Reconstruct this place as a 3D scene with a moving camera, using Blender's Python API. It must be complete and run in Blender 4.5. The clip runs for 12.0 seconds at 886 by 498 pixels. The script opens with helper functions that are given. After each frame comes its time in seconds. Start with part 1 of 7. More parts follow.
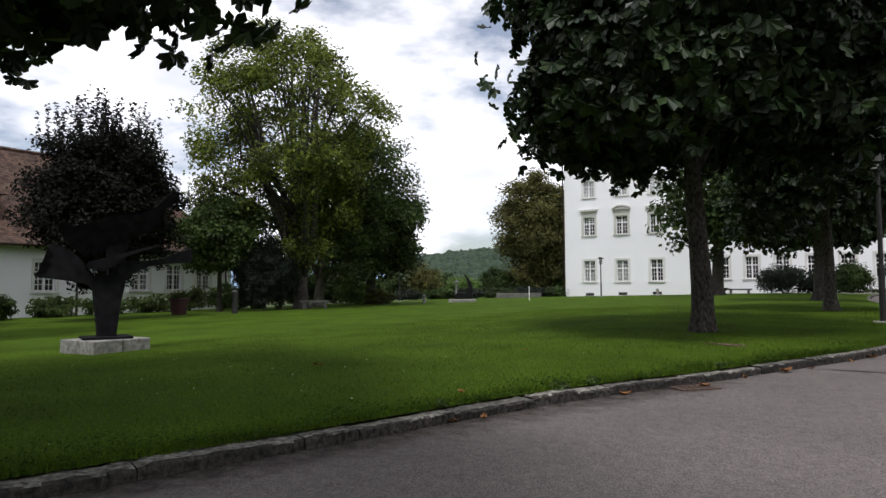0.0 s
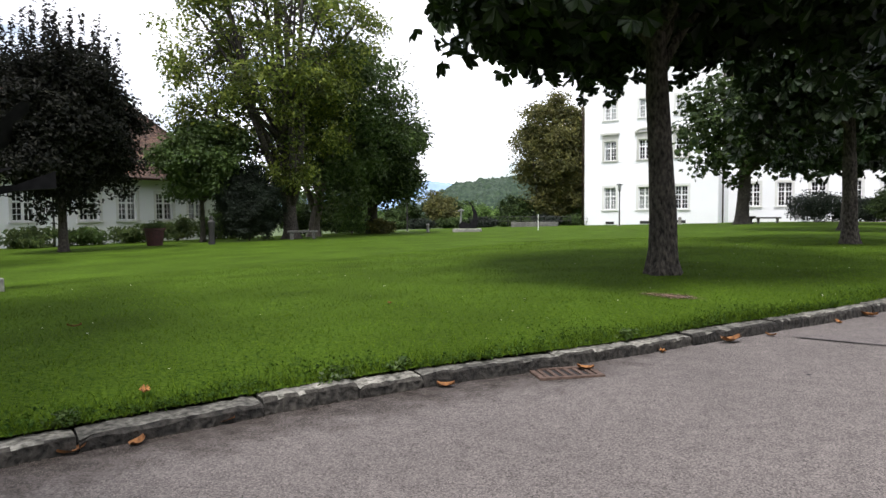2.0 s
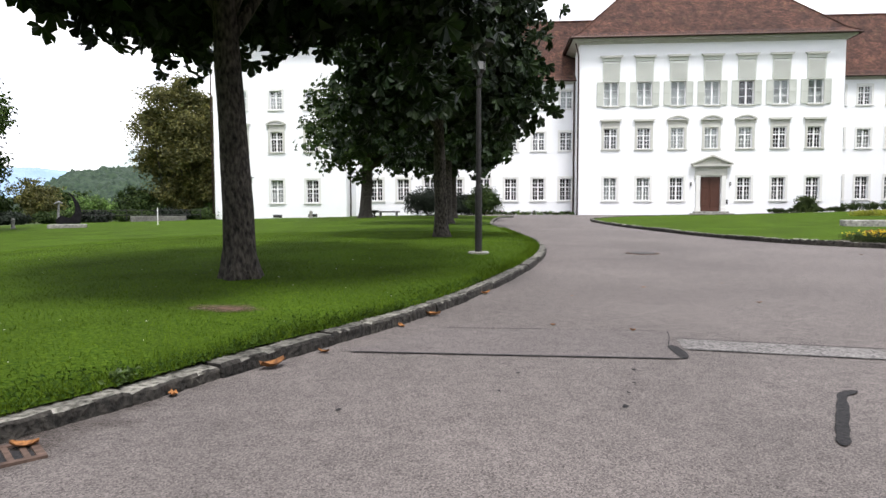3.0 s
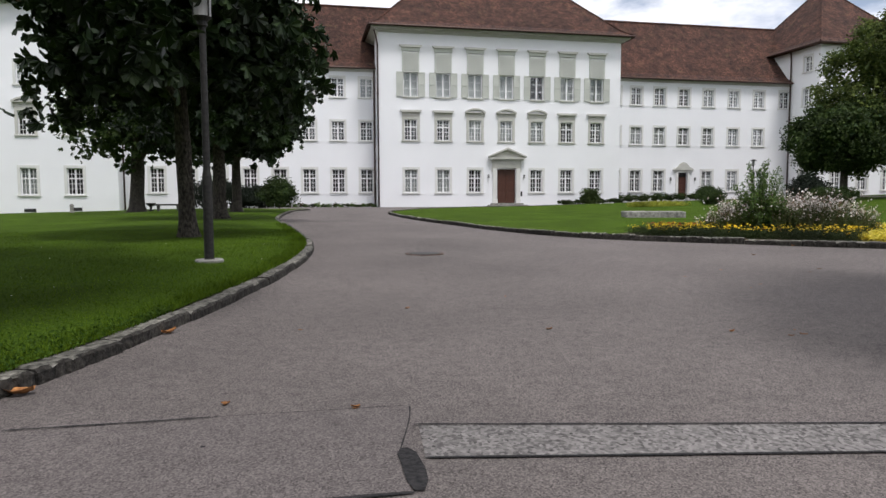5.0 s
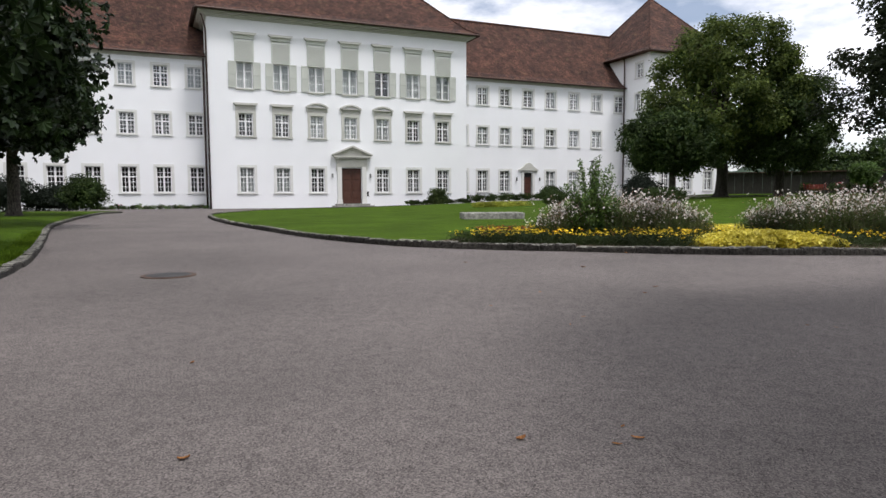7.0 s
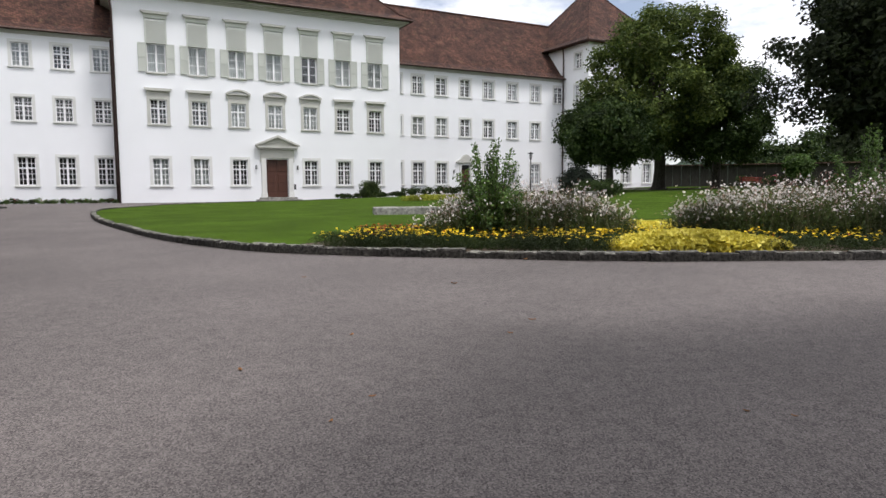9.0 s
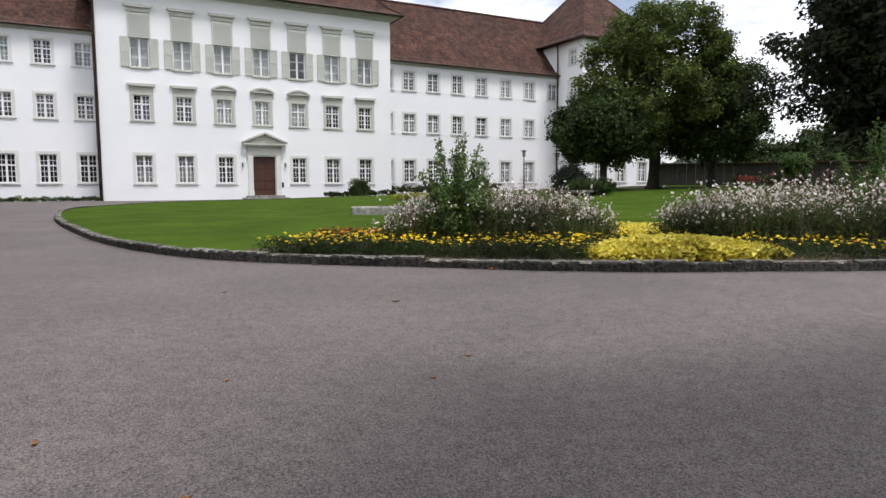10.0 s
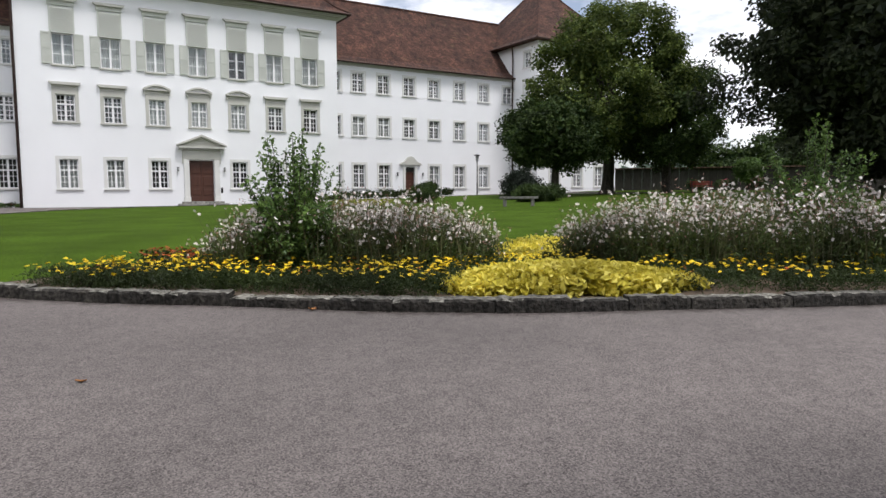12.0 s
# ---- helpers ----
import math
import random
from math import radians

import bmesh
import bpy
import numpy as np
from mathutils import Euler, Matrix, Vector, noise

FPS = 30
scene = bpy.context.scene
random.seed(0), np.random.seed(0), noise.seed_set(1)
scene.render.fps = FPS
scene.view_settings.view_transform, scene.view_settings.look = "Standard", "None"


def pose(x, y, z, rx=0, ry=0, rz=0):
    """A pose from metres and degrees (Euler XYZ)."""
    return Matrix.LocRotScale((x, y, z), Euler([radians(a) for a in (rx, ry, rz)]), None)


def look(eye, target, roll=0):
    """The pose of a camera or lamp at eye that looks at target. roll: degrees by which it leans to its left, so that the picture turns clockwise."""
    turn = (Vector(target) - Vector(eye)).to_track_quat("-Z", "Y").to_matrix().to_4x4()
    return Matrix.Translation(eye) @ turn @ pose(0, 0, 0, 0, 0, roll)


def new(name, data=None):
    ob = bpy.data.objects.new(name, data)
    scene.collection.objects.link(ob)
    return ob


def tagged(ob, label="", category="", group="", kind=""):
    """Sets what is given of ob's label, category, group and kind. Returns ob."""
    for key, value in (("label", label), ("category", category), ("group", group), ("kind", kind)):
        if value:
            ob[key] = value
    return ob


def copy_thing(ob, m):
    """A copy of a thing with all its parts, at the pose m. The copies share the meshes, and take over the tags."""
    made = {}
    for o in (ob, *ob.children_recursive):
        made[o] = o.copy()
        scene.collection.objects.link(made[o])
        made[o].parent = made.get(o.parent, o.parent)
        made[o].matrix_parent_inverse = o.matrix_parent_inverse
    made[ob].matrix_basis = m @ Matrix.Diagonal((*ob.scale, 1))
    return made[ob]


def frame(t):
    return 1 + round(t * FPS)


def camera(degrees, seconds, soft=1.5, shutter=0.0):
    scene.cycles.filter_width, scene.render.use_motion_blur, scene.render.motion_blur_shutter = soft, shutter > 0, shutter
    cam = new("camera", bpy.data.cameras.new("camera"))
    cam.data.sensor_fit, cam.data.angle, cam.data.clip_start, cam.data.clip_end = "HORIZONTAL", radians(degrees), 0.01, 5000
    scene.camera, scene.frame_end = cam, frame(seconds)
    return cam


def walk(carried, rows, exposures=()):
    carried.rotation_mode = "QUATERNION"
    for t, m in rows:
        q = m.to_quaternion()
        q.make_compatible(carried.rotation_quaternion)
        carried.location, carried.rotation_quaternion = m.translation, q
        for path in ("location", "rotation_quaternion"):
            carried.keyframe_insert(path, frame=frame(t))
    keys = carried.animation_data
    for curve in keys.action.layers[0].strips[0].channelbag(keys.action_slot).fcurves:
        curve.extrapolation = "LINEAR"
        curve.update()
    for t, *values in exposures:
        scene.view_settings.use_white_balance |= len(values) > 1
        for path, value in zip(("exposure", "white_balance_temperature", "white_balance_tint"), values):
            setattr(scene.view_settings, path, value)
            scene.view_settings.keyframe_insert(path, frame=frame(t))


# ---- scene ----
cam = camera(67.8, 12.0)
METRES, EYE, TILT, LEAN, TURN = 17.92, 1.2, 0.0, 0.0, 32.0
ROWS = [
    (0.0, 0.0, 0.0, 0.0, 0.01, 3.22, 0.26),
    (0.5, 0.0215, 0.0371, 0.0001, 6.77, 1.22, 0.38),
    (1.0, 0.0499, 0.0768, 0.0008, 11.79, -1.13, 0.37),
    (1.5, 0.0858, 0.1136, 0.0001, 10.79, -2.06, 0.48),
    (2.0, 0.122, 0.148, 0.0013, 2.93, -2.99, 0.38),
    (2.5, 0.16, 0.1805, 0.0015, -13.88, -3.38, 0.32),
    (3.0, 0.1892, 0.2151, 0.0018, -27.34, -3.68, 0.11),
    (3.5, 0.2211, 0.2442, 0.0009, -35.93, -3.87, 0.07),
    (5.5, 0.3481, 0.3243, 0.003, -43.9, -4.52, 0.2),
    (6.0, 0.3862, 0.3396, 0.0032, -45.06, -4.52, 0.24),
    (6.5, 0.4262, 0.3483, 0.0022, -50.18, -4.48, 0.28),
    (7.0, 0.4733, 0.3567, 0.0034, -55.88, -4.47, 0.31),
    (7.5, 0.5196, 0.3617, 0.0019, -58.96, -4.37, 0.33),
    (9.5, 0.6746, 0.3752, 0.0035, -60.4, -5.22, 0.31),
    (10.0, 0.7092, 0.3766, 0.0045, -60.58, -5.27, 0.24),
    (10.5, 0.7453, 0.3757, 0.0046, -61.3, -5.47, 0.25),
    (11.0, 0.7855, 0.3717, 0.0049, -62.21, -6.0, 0.32),
    (11.5, 0.8239, 0.3615, 0.0085, -63.24, -5.54, 0.4),
    (12.0, 0.8576, 0.3576, 0.0089, -63.39, -4.9, 0.27),
]
EXPOSURES = [(0.0, -0.1, 6350, 14), (1.0, 0.3, 6350, 14), (2.0, 0.63, 6350, 14), (2.7, 0.74, 6350, 14), (3.7, 0.22, 6350, 14), (5.3, -0.02, 6350, 14), (7.5, 0.06, 6350, 14), (9.5, 0.12, 6350, 14), (12.0, 0.08, 6350, 14)]
walk(cam, [(t, pose(0, 0, EYE, TILT, LEAN, TURN) @ pose(METRES * x, METRES * y, METRES * z, 90 + pitch, roll, yaw)) for t, x, y, z, yaw, pitch, roll in ROWS],
     EXPOSURES)

# world: bright broken cloud over a blue sky, sun behind thin cloud
SUN_ELEV, SUN_AZ = 65.0, 165.0
world = bpy.data.worlds.new("sky")
scene.world = world
world.use_nodes = True
wt = world.node_tree
wt.nodes.clear()
w_out = wt.nodes.new("ShaderNodeOutputWorld")
w_bg = wt.nodes.new("ShaderNodeBackground")
w_sky = wt.nodes.new("ShaderNodeTexSky")
w_sky.sky_type = "NISHITA"
w_sky.sun_disc = False
w_sky.sun_elevation = radians(SUN_ELEV)
w_sky.sun_rotation = radians(SUN_AZ)
w_co = wt.nodes.new("ShaderNodeTexCoord")
w_map = wt.nodes.new("ShaderNodeMapping")
w_map.inputs["Scale"].default_value = (1.0, 1.0, 2.6)
w_map.inputs["Location"].default_value = (0.37, 0.2, 0.1)
w_n = wt.nodes.new("ShaderNodeTexNoise")
w_n.inputs["Scale"].default_value = 2.6
w_n.inputs["Detail"].default_value = 7.0
w_n.inputs["Roughness"].default_value = 0.55
w_ramp = wt.nodes.new("ShaderNodeValToRGB")
w_ramp.color_ramp.elements[0].position = 0.385
w_ramp.color_ramp.elements[1].position = 0.50
w_ramp.color_ramp.elements[0].color = (0.16, 0.16, 0.16, 1)
w_n2 = wt.nodes.new("ShaderNodeTexNoise")
w_n2.inputs["Scale"].default_value = 4.5
w_n2.inputs["Detail"].default_value = 5.0
w_cloud = wt.nodes.new("ShaderNodeValToRGB")
w_cloud.color_ramp.elements[0].position = 0.3
w_cloud.color_ramp.elements[0].color = (8.5, 8.9, 9.6, 1)
w_cloud.color_ramp.elements[1].position = 0.62
w_cloud.color_ramp.elements[1].color = (13.0, 13.0, 13.0, 1)
w_mix = wt.nodes.new("ShaderNodeMix")
w_mix.data_type = "RGBA"
wt.links.new(w_co.outputs["Generated"], w_map.inputs["Vector"])
wt.links.new(w_map.outputs["Vector"], w_n.inputs["Vector"])
wt.links.new(w_map.outputs["Vector"], w_n2.inputs["Vector"])
wt.links.new(w_n.outputs["Fac"], w_ramp.inputs["Fac"])
wt.links.new(w_n2.outputs["Fac"], w_cloud.inputs["Fac"])
wt.links.new(w_ramp.outputs["Color"], w_mix.inputs["Factor"])
wt.links.new(w_sky.outputs["Color"], w_mix.inputs["A"])
wt.links.new(w_cloud.outputs["Color"], w_mix.inputs["B"])
wt.links.new(w_mix.outputs["Result"], w_bg.inputs["Color"])
w_bg.inputs["Strength"].default_value = 0.11
wt.links.new(w_bg.outputs["Background"], w_out.inputs["Surface"])

sun_data = bpy.data.lights.new("sun", "SUN")
sun_data.energy = 2.6
sun_data.angle = radians(12)
sun_data.color = (1.0, 0.975, 0.94)
sun = new("sun", sun_data)
az, el = radians(SUN_AZ), radians(SUN_ELEV)
SUN_DIR = Vector((math.sin(az) * math.cos(el), math.cos(az) * math.cos(el), math.sin(el)))
sun.matrix_world = look(SUN_DIR * 100, (0, 0, 0))

# ---- materials ----
def material(name, c1, c2, scale=20.0, rough=0.85, bump=0.2, big=0.6, big_dark=0.8, metal=0.0, spread=0.0,
             stretch=(1, 1, 1), bump_dist=0.01, spec=0.4, island=0.0, world_co=False, detail=6.0):
    """A surface of two colours in fine grain, with broad weathering over it, in metres."""
    m = bpy.data.materials.new(name)
    m.use_nodes = True
    t = m.node_tree
    b = t.nodes["Principled BSDF"]
    co = t.nodes.new("ShaderNodeTexCoord")
    mp = t.nodes.new("ShaderNodeMapping")
    mp.inputs["Scale"].default_value = stretch
    if world_co:
        geo = t.nodes.new("ShaderNodeNewGeometry")
        t.links.new(geo.outputs["Position"], mp.inputs["Vector"])
    else:
        t.links.new(co.outputs["Object"], mp.inputs["Vector"])
    n1 = t.nodes.new("ShaderNodeTexNoise")
    n1.inputs["Scale"].default_value = scale
    n1.inputs["Detail"].default_value = detail
    n2 = t.nodes.new("ShaderNodeTexNoise")
    n2.inputs["Scale"].default_value = big
    n2.inputs["Detail"].default_value = 4.0
    for n in (n1, n2):
        t.links.new(mp.outputs["Vector"], n.inputs["Vector"])
    r1 = t.nodes.new("ShaderNodeValToRGB")
    r1.color_ramp.elements[0].position, r1.color_ramp.elements[1].position = 0.32, 0.68
    r1.color_ramp.elements[0].color, r1.color_ramp.elements[1].color = (*c1, 1), (*c2, 1)
    r2 = t.nodes.new("ShaderNodeMapRange")
    r2.inputs["From Min"].default_value, r2.inputs["From Max"].default_value = 0.3, 0.7
    r2.inputs["To Min"].default_value, r2.inputs["To Max"].default_value = big_dark, 1.0
    mul = t.nodes.new("ShaderNodeMix")
    mul.data_type, mul.blend_type = "RGBA", "MULTIPLY"
    mul.inputs["Factor"].default_value = 1.0
    t.links.new(n1.outputs["Fac"], r1.inputs["Fac"])
    t.links.new(n2.outputs["Fac"], r2.inputs["Value"])
    t.links.new(r1.outputs["Color"], mul.inputs["A"])
    t.links.new(r2.outputs["Result"], mul.inputs["B"])
    last = mul.outputs["Result"]
    for amount, source in ((spread, "ShaderNodeObjectInfo"), (island, "ShaderNodeNewGeometry")):
        if amount:
            info = t.nodes.new(source)
            rr = t.nodes.new("ShaderNodeMapRange")
            rr.inputs["To Min"].default_value, rr.inputs["To Max"].default_value = 1 - amount, 1 + amount
            t.links.new(info.outputs["Random" if source == "ShaderNodeObjectInfo" else "Random Per Island"], rr.inputs["Value"])
            mm = t.nodes.new("ShaderNodeMix")
            mm.data_type, mm.blend_type = "RGBA", "MULTIPLY"
            mm.inputs["Factor"].default_value = 1.0
            t.links.new(last, mm.inputs["A"])
            t.links.new(rr.outputs["Result"], mm.inputs["B"])
            last = mm.outputs["Result"]
    t.links.new(last, b.inputs["Base Color"])
    b.inputs["Roughness"].default_value = rough
    b.inputs["Metallic"].default_value = metal
    b.inputs["Specular IOR Level"].default_value = spec
    if bump:
        bp = t.nodes.new("ShaderNodeBump")
        bp.inputs["Strength"].default_value = bump
        bp.inputs["Distance"].default_value = bump_dist
        t.links.new(n1.outputs["Fac"], bp.inputs["Height"])
        t.links.new(bp.outputs["Normal"], b.inputs["Normal"])
    return m


def leaf_material(name, dark, light, gloss=0.45, glow=0.3, low=0.55, high=1.4, shine=0.35):
    """Leaves: each a shade of its own between two greens, letting some light through."""
    m = bpy.data.materials.new(name)
    m.use_nodes = True
    t = m.node_tree
    b = t.nodes["Principled BSDF"]
    geo = t.nodes.new("ShaderNodeNewGeometry")
    ramp = t.nodes.new("ShaderNodeValToRGB")
    ramp.color_ramp.elements[0].color, ramp.color_ramp.elements[1].color = (*dark, 1), (*light, 1)
    t.links.new(geo.outputs["Random Per Island"], ramp.inputs["Fac"])
    # broad tone noise puts lit and shaded clumps into the leaf colour
    n = t.nodes.new("ShaderNodeTexNoise")
    n.inputs["Scale"].default_value = 0.8
    t.links.new(geo.outputs["Position"], n.inputs["Vector"])
    mr = t.nodes.new("ShaderNodeMapRange")
    mr.inputs["From Min"].default_value, mr.inputs["From Max"].default_value = 0.3, 0.7
    mr.inputs["To Min"].default_value, mr.inputs["To Max"].default_value = low, high
    t.links.new(n.outputs["Fac"], mr.inputs["Value"])
    mul = t.nodes.new("ShaderNodeMix")
    mul.data_type, mul.blend_type = "RGBA", "MULTIPLY"
    mul.inputs["Factor"].default_value = 1.0
    t.links.new(ramp.outputs["Color"], mul.inputs["A"])
    t.links.new(mr.outputs["Result"], mul.inputs["B"])
    t.links.new(mul.outputs["Result"], b.inputs["Base Color"])
    b.inputs["Roughness"].default_value = gloss
    b.inputs["Specular IOR Level"].default_value = shine
    if glow:
        tr = t.nodes.new("ShaderNodeBsdfTranslucent")
        t.links.new(mul.outputs["Result"], tr.inputs["Color"])
        mix = t.nodes.new("ShaderNodeMixShader")
        mix.inputs["Fac"].default_value = glow
        t.links.new(b.outputs["BSDF"], mix.inputs[1])
        t.links.new(tr.outputs["BSDF"], mix.inputs[2])
        t.links.new(mix.outputs["Shader"], t.nodes["Material Output"].inputs["Surface"])
    return m


def glass_material(name):
    m = bpy.data.materials.new(name)
    m.use_nodes = True
    t = m.node_tree
    b = t.nodes["Principled BSDF"]
    b.inputs["Base Color"].default_value = (0.02, 0.025, 0.03, 1)
    b.inputs["Roughness"].default_value = 0.06
    b.inputs["Transmission Weight"].default_value = 0.0
    b.inputs["Specular IOR Level"].default_value = 0.6
    tp = t.nodes.new("ShaderNodeBsdfTransparent")
    tp.inputs["Color"].default_value = (0.85, 0.88, 0.88, 1)
    gl = t.nodes.new("ShaderNodeBsdfGlossy")
    gl.inputs["Roughness"].default_value = 0.04
    n = t.nodes.new("ShaderNodeTexNoise")
    n.inputs["Scale"].default_value = 2.2
    bp = t.nodes.new("ShaderNodeBump")
    bp.inputs["Strength"].default_value = 0.12
    bp.inputs["Distance"].default_value = 0.05
    t.links.new(n.outputs["Fac"], bp.inputs["Height"])
    t.links.new(bp.outputs["Normal"], gl.inputs["Normal"])
    fr = t.nodes.new("ShaderNodeFresnel")
    fr.inputs["IOR"].default_value = 1.6
    mix = t.nodes.new("ShaderNodeMixShader")
    t.links.new(fr.outputs["Fac"], mix.inputs["Fac"])
    t.links.new(tp.outputs["BSDF"], mix.inputs[1])
    t.links.new(gl.outputs["BSDF"], mix.inputs[2])
    t.links.new(mix.outputs["Shader"], t.nodes["Material Output"].inputs["Surface"])
    return m


# darker than real room paint: the dimness indoors is put into this colour
M_ROOMSHADE = material("room_shade_paint", (0.05, 0.047, 0.043), (0.09, 0.085, 0.08), 2, 0.95, 0.0, 0.5, 0.8)
M_PLASTER = material("plaster", (0.80, 0.81, 0.82), (0.87, 0.875, 0.88), 30, 0.9, 0.15, 0.25, 0.94)
M_STONE = material("grey_green_stone", (0.46, 0.455, 0.41), (0.58, 0.575, 0.52), 25, 0.85, 0.2, 1.2, 0.85)
M_SURROUND = material("pale_stone", (0.64, 0.64, 0.605), (0.74, 0.74, 0.705), 25, 0.85, 0.2, 1.2, 0.9)
M_SHUTTER = material("sage_paint", (0.49, 0.51, 0.45), (0.57, 0.59, 0.53), 12, 0.6, 0.05, 0.8, 0.9)
M_WHITEWOOD = material("white_paint", (0.82, 0.82, 0.82), (0.88, 0.88, 0.87), 15, 0.5, 0.04, 1.0, 0.93)
M_GLASS = glass_material("window_glass")
M_CURTAIN = material("white_curtain", (0.62, 0.62, 0.6), (0.75, 0.75, 0.73), 6, 0.95, 0.1, 1.0, 0.9, stretch=(6, 6, 0.3))
M_DOOR = material("brown_oak", (0.06, 0.022, 0.014), (0.10, 0.04, 0.025), 9, 0.45, 0.1, 1.0, 0.8, stretch=(6, 6, 0.6))
def tile_material(name, dark, mid, warm):
    """Plain clay tiles in courses, each a shade of its own, with lichen and broad weathering."""
    m = material(name, dark, mid, 1.1, 0.92, 0.0, 0.22, 0.62, detail=10)
    t = m.node_tree
    b = t.nodes["Principled BSDF"]
    base = b.inputs["Base Color"].links[0].from_socket
    co = next(n for n in t.nodes if n.type == "TEX_COORD")
    sep = t.nodes.new("ShaderNodeSeparateXYZ")
    t.links.new(co.outputs["Object"], sep.inputs["Vector"])
    add = t.nodes.new("ShaderNodeMath")
    t.links.new(sep.outputs["X"], add.inputs[0])
    t.links.new(sep.outputs["Y"], add.inputs[1])
    com = t.nodes.new("ShaderNodeCombineXYZ")
    t.links.new(add.outputs["Value"], com.inputs["X"])
    t.links.new(sep.outputs["Z"], com.inputs["Y"])
    br = t.nodes.new("ShaderNodeTexBrick")
    br.inputs["Scale"].default_value = 1.0
    br.inputs["Brick Width"].default_value = 0.19
    br.inputs["Row Height"].default_value = 0.13
    br.inputs["Mortar Size"].default_value = 0.012
    br.inputs["Color1"].default_value = (0.5, 0.46, 0.44, 1)
    br.inputs["Color2"].default_value = (1.45, 1.4, 1.35, 1)
    br.inputs["Mortar"].default_value = (0.3, 0.28, 0.27, 1)
    t.links.new(com.outputs["Vector"], br.inputs["Vector"])
    mul = t.nodes.new("ShaderNodeMix")
    mul.data_type, mul.blend_type = "RGBA", "MULTIPLY"
    mul.inputs["Factor"].default_value = 1.0
    t.links.new(base, mul.inputs["A"])
    t.links.new(br.outputs["Color"], mul.inputs["B"])
    ln = t.nodes.new("ShaderNodeTexNoise")
    ln.inputs["Scale"].default_value = 1.6
    ln.inputs["Detail"].default_value = 12.0
    ln.inputs["Roughness"].default_value = 0.72
    t.links.new(co.outputs["Object"], ln.inputs["Vector"])
    lr = t.nodes.new("ShaderNodeMapRange")
    lr.inputs["From Min"].default_value, lr.inputs["From Max"].default_value = 0.56, 0.74
    lr.inputs["To Max"].default_value = 0.75
    t.links.new(ln.outputs["Fac"], lr.inputs["Value"])
    mix = t.nodes.new("ShaderNodeMix")
    mix.data_type = "RGBA"
    mix.inputs["B"].default_value = (*warm, 1)
    t.links.new(lr.outputs["Result"], mix.inputs["Factor"])
    t.links.new(mul.outputs["Result"], mix.inputs["A"])
    t.links.new(mix.outputs["Result"], b.inputs["Base Color"])
    bp = t.nodes.new("ShaderNodeBump")
    bp.inputs["Strength"].default_value = 0.7
    bp.inputs["Distance"].default_value = 0.03
    t.links.new(br.outputs["Fac"], bp.inputs["Height"])
    bp.invert = True
    t.links.new(bp.outputs["Normal"], b.inputs["Normal"])
    return m


M_ROOF = tile_material("clay_tiles", (0.043, 0.019, 0.013), (0.122, 0.055, 0.036), (0.15, 0.10, 0.045))
def chip_material(name, binder, chip, scale, big_dark=0.75, rough=0.92, bump=0.5):
    """Asphalt: stone chips of many greys in a dark binder, with broad worn and stained areas."""
    m = material(name, binder, chip, scale, rough, 0.0, 0.35, big_dark, world_co=True, detail=3.0)
    t = m.node_tree
    b = t.nodes["Principled BSDF"]
    geo = next(n for n in t.nodes if n.type == "NEW_GEOMETRY")
    ramp = next(n for n in t.nodes if n.type == "VALTORGB")
    vo = t.nodes.new("ShaderNodeTexVoronoi")
    vo.inputs["Scale"].default_value = scale
    t.links.new(geo.outputs["Position"], vo.inputs["Vector"])
    bw = t.nodes.new("ShaderNodeRGBToBW")
    t.links.new(vo.outputs["Color"], bw.inputs["Color"])
    fine = t.nodes.new("ShaderNodeTexNoise")
    fine.inputs["Scale"].default_value = 9.0
    fine.inputs["Detail"].default_value = 6.0
    t.links.new(geo.outputs["Position"], fine.inputs["Vector"])
    mixv = t.nodes.new("ShaderNodeMath")
    mixv.operation = "MULTIPLY_ADD"
    mixv.inputs[1].default_value = 0.32
    t.links.new(fine.outputs["Fac"], mixv.inputs[0])
    half = t.nodes.new("ShaderNodeMath")
    half.operation = "MULTIPLY_ADD"
    half.inputs[1].default_value = 0.75
    half.inputs[2].default_value = -0.03
    t.links.new(bw.outputs["Val"], half.inputs[0])
    t.links.new(half.outputs["Value"], mixv.inputs[2])
    for link_ in list(ramp.inputs["Fac"].links):
        t.links.remove(link_)
    t.links.new(mixv.outputs["Value"], ramp.inputs["Fac"])
    ramp.color_ramp.elements[0].position, ramp.color_ramp.elements[1].position = 0.17, 0.83
    bp = t.nodes.new("ShaderNodeBump")
    bp.inputs["Strength"].default_value = bump
    bp.inputs["Distance"].default_value = 0.006
    t.links.new(mixv.outputs["Value"], bp.inputs["Height"])
    t.links.new(bp.outputs["Normal"], b.inputs["Normal"])
    return m


M_ASPHALT = chip_material("asphalt", (0.045, 0.039, 0.036), (0.249, 0.217, 0.2015), 140, 0.7, bump=0.8)
M_SOIL = material("soil", (0.05, 0.035, 0.022), (0.12, 0.085, 0.055), 18, 0.95, 0.6, 1.5, 0.8, bump_dist=0.03, world_co=True)
M_TURF = material("turf", (0.024, 0.058, 0.005), (0.090, 0.146, 0.012), 34, 1.0, 0.7, 0.6, 0.55, bump_dist=0.03, spec=0.05, world_co=True, detail=8)
M_FIELD = material("meadow", (0.03, 0.06, 0.012), (0.09, 0.13, 0.03), 1.5, 0.95, 0.3, 0.02, 0.7, world_co=True)
M_KERB = material("kerb_stone", (0.05, 0.047, 0.04), (0.36, 0.345, 0.31), 16, 0.92, 1.0, 5.0, 0.4, bump_dist=0.025, spread=0.22, world_co=True, detail=12)
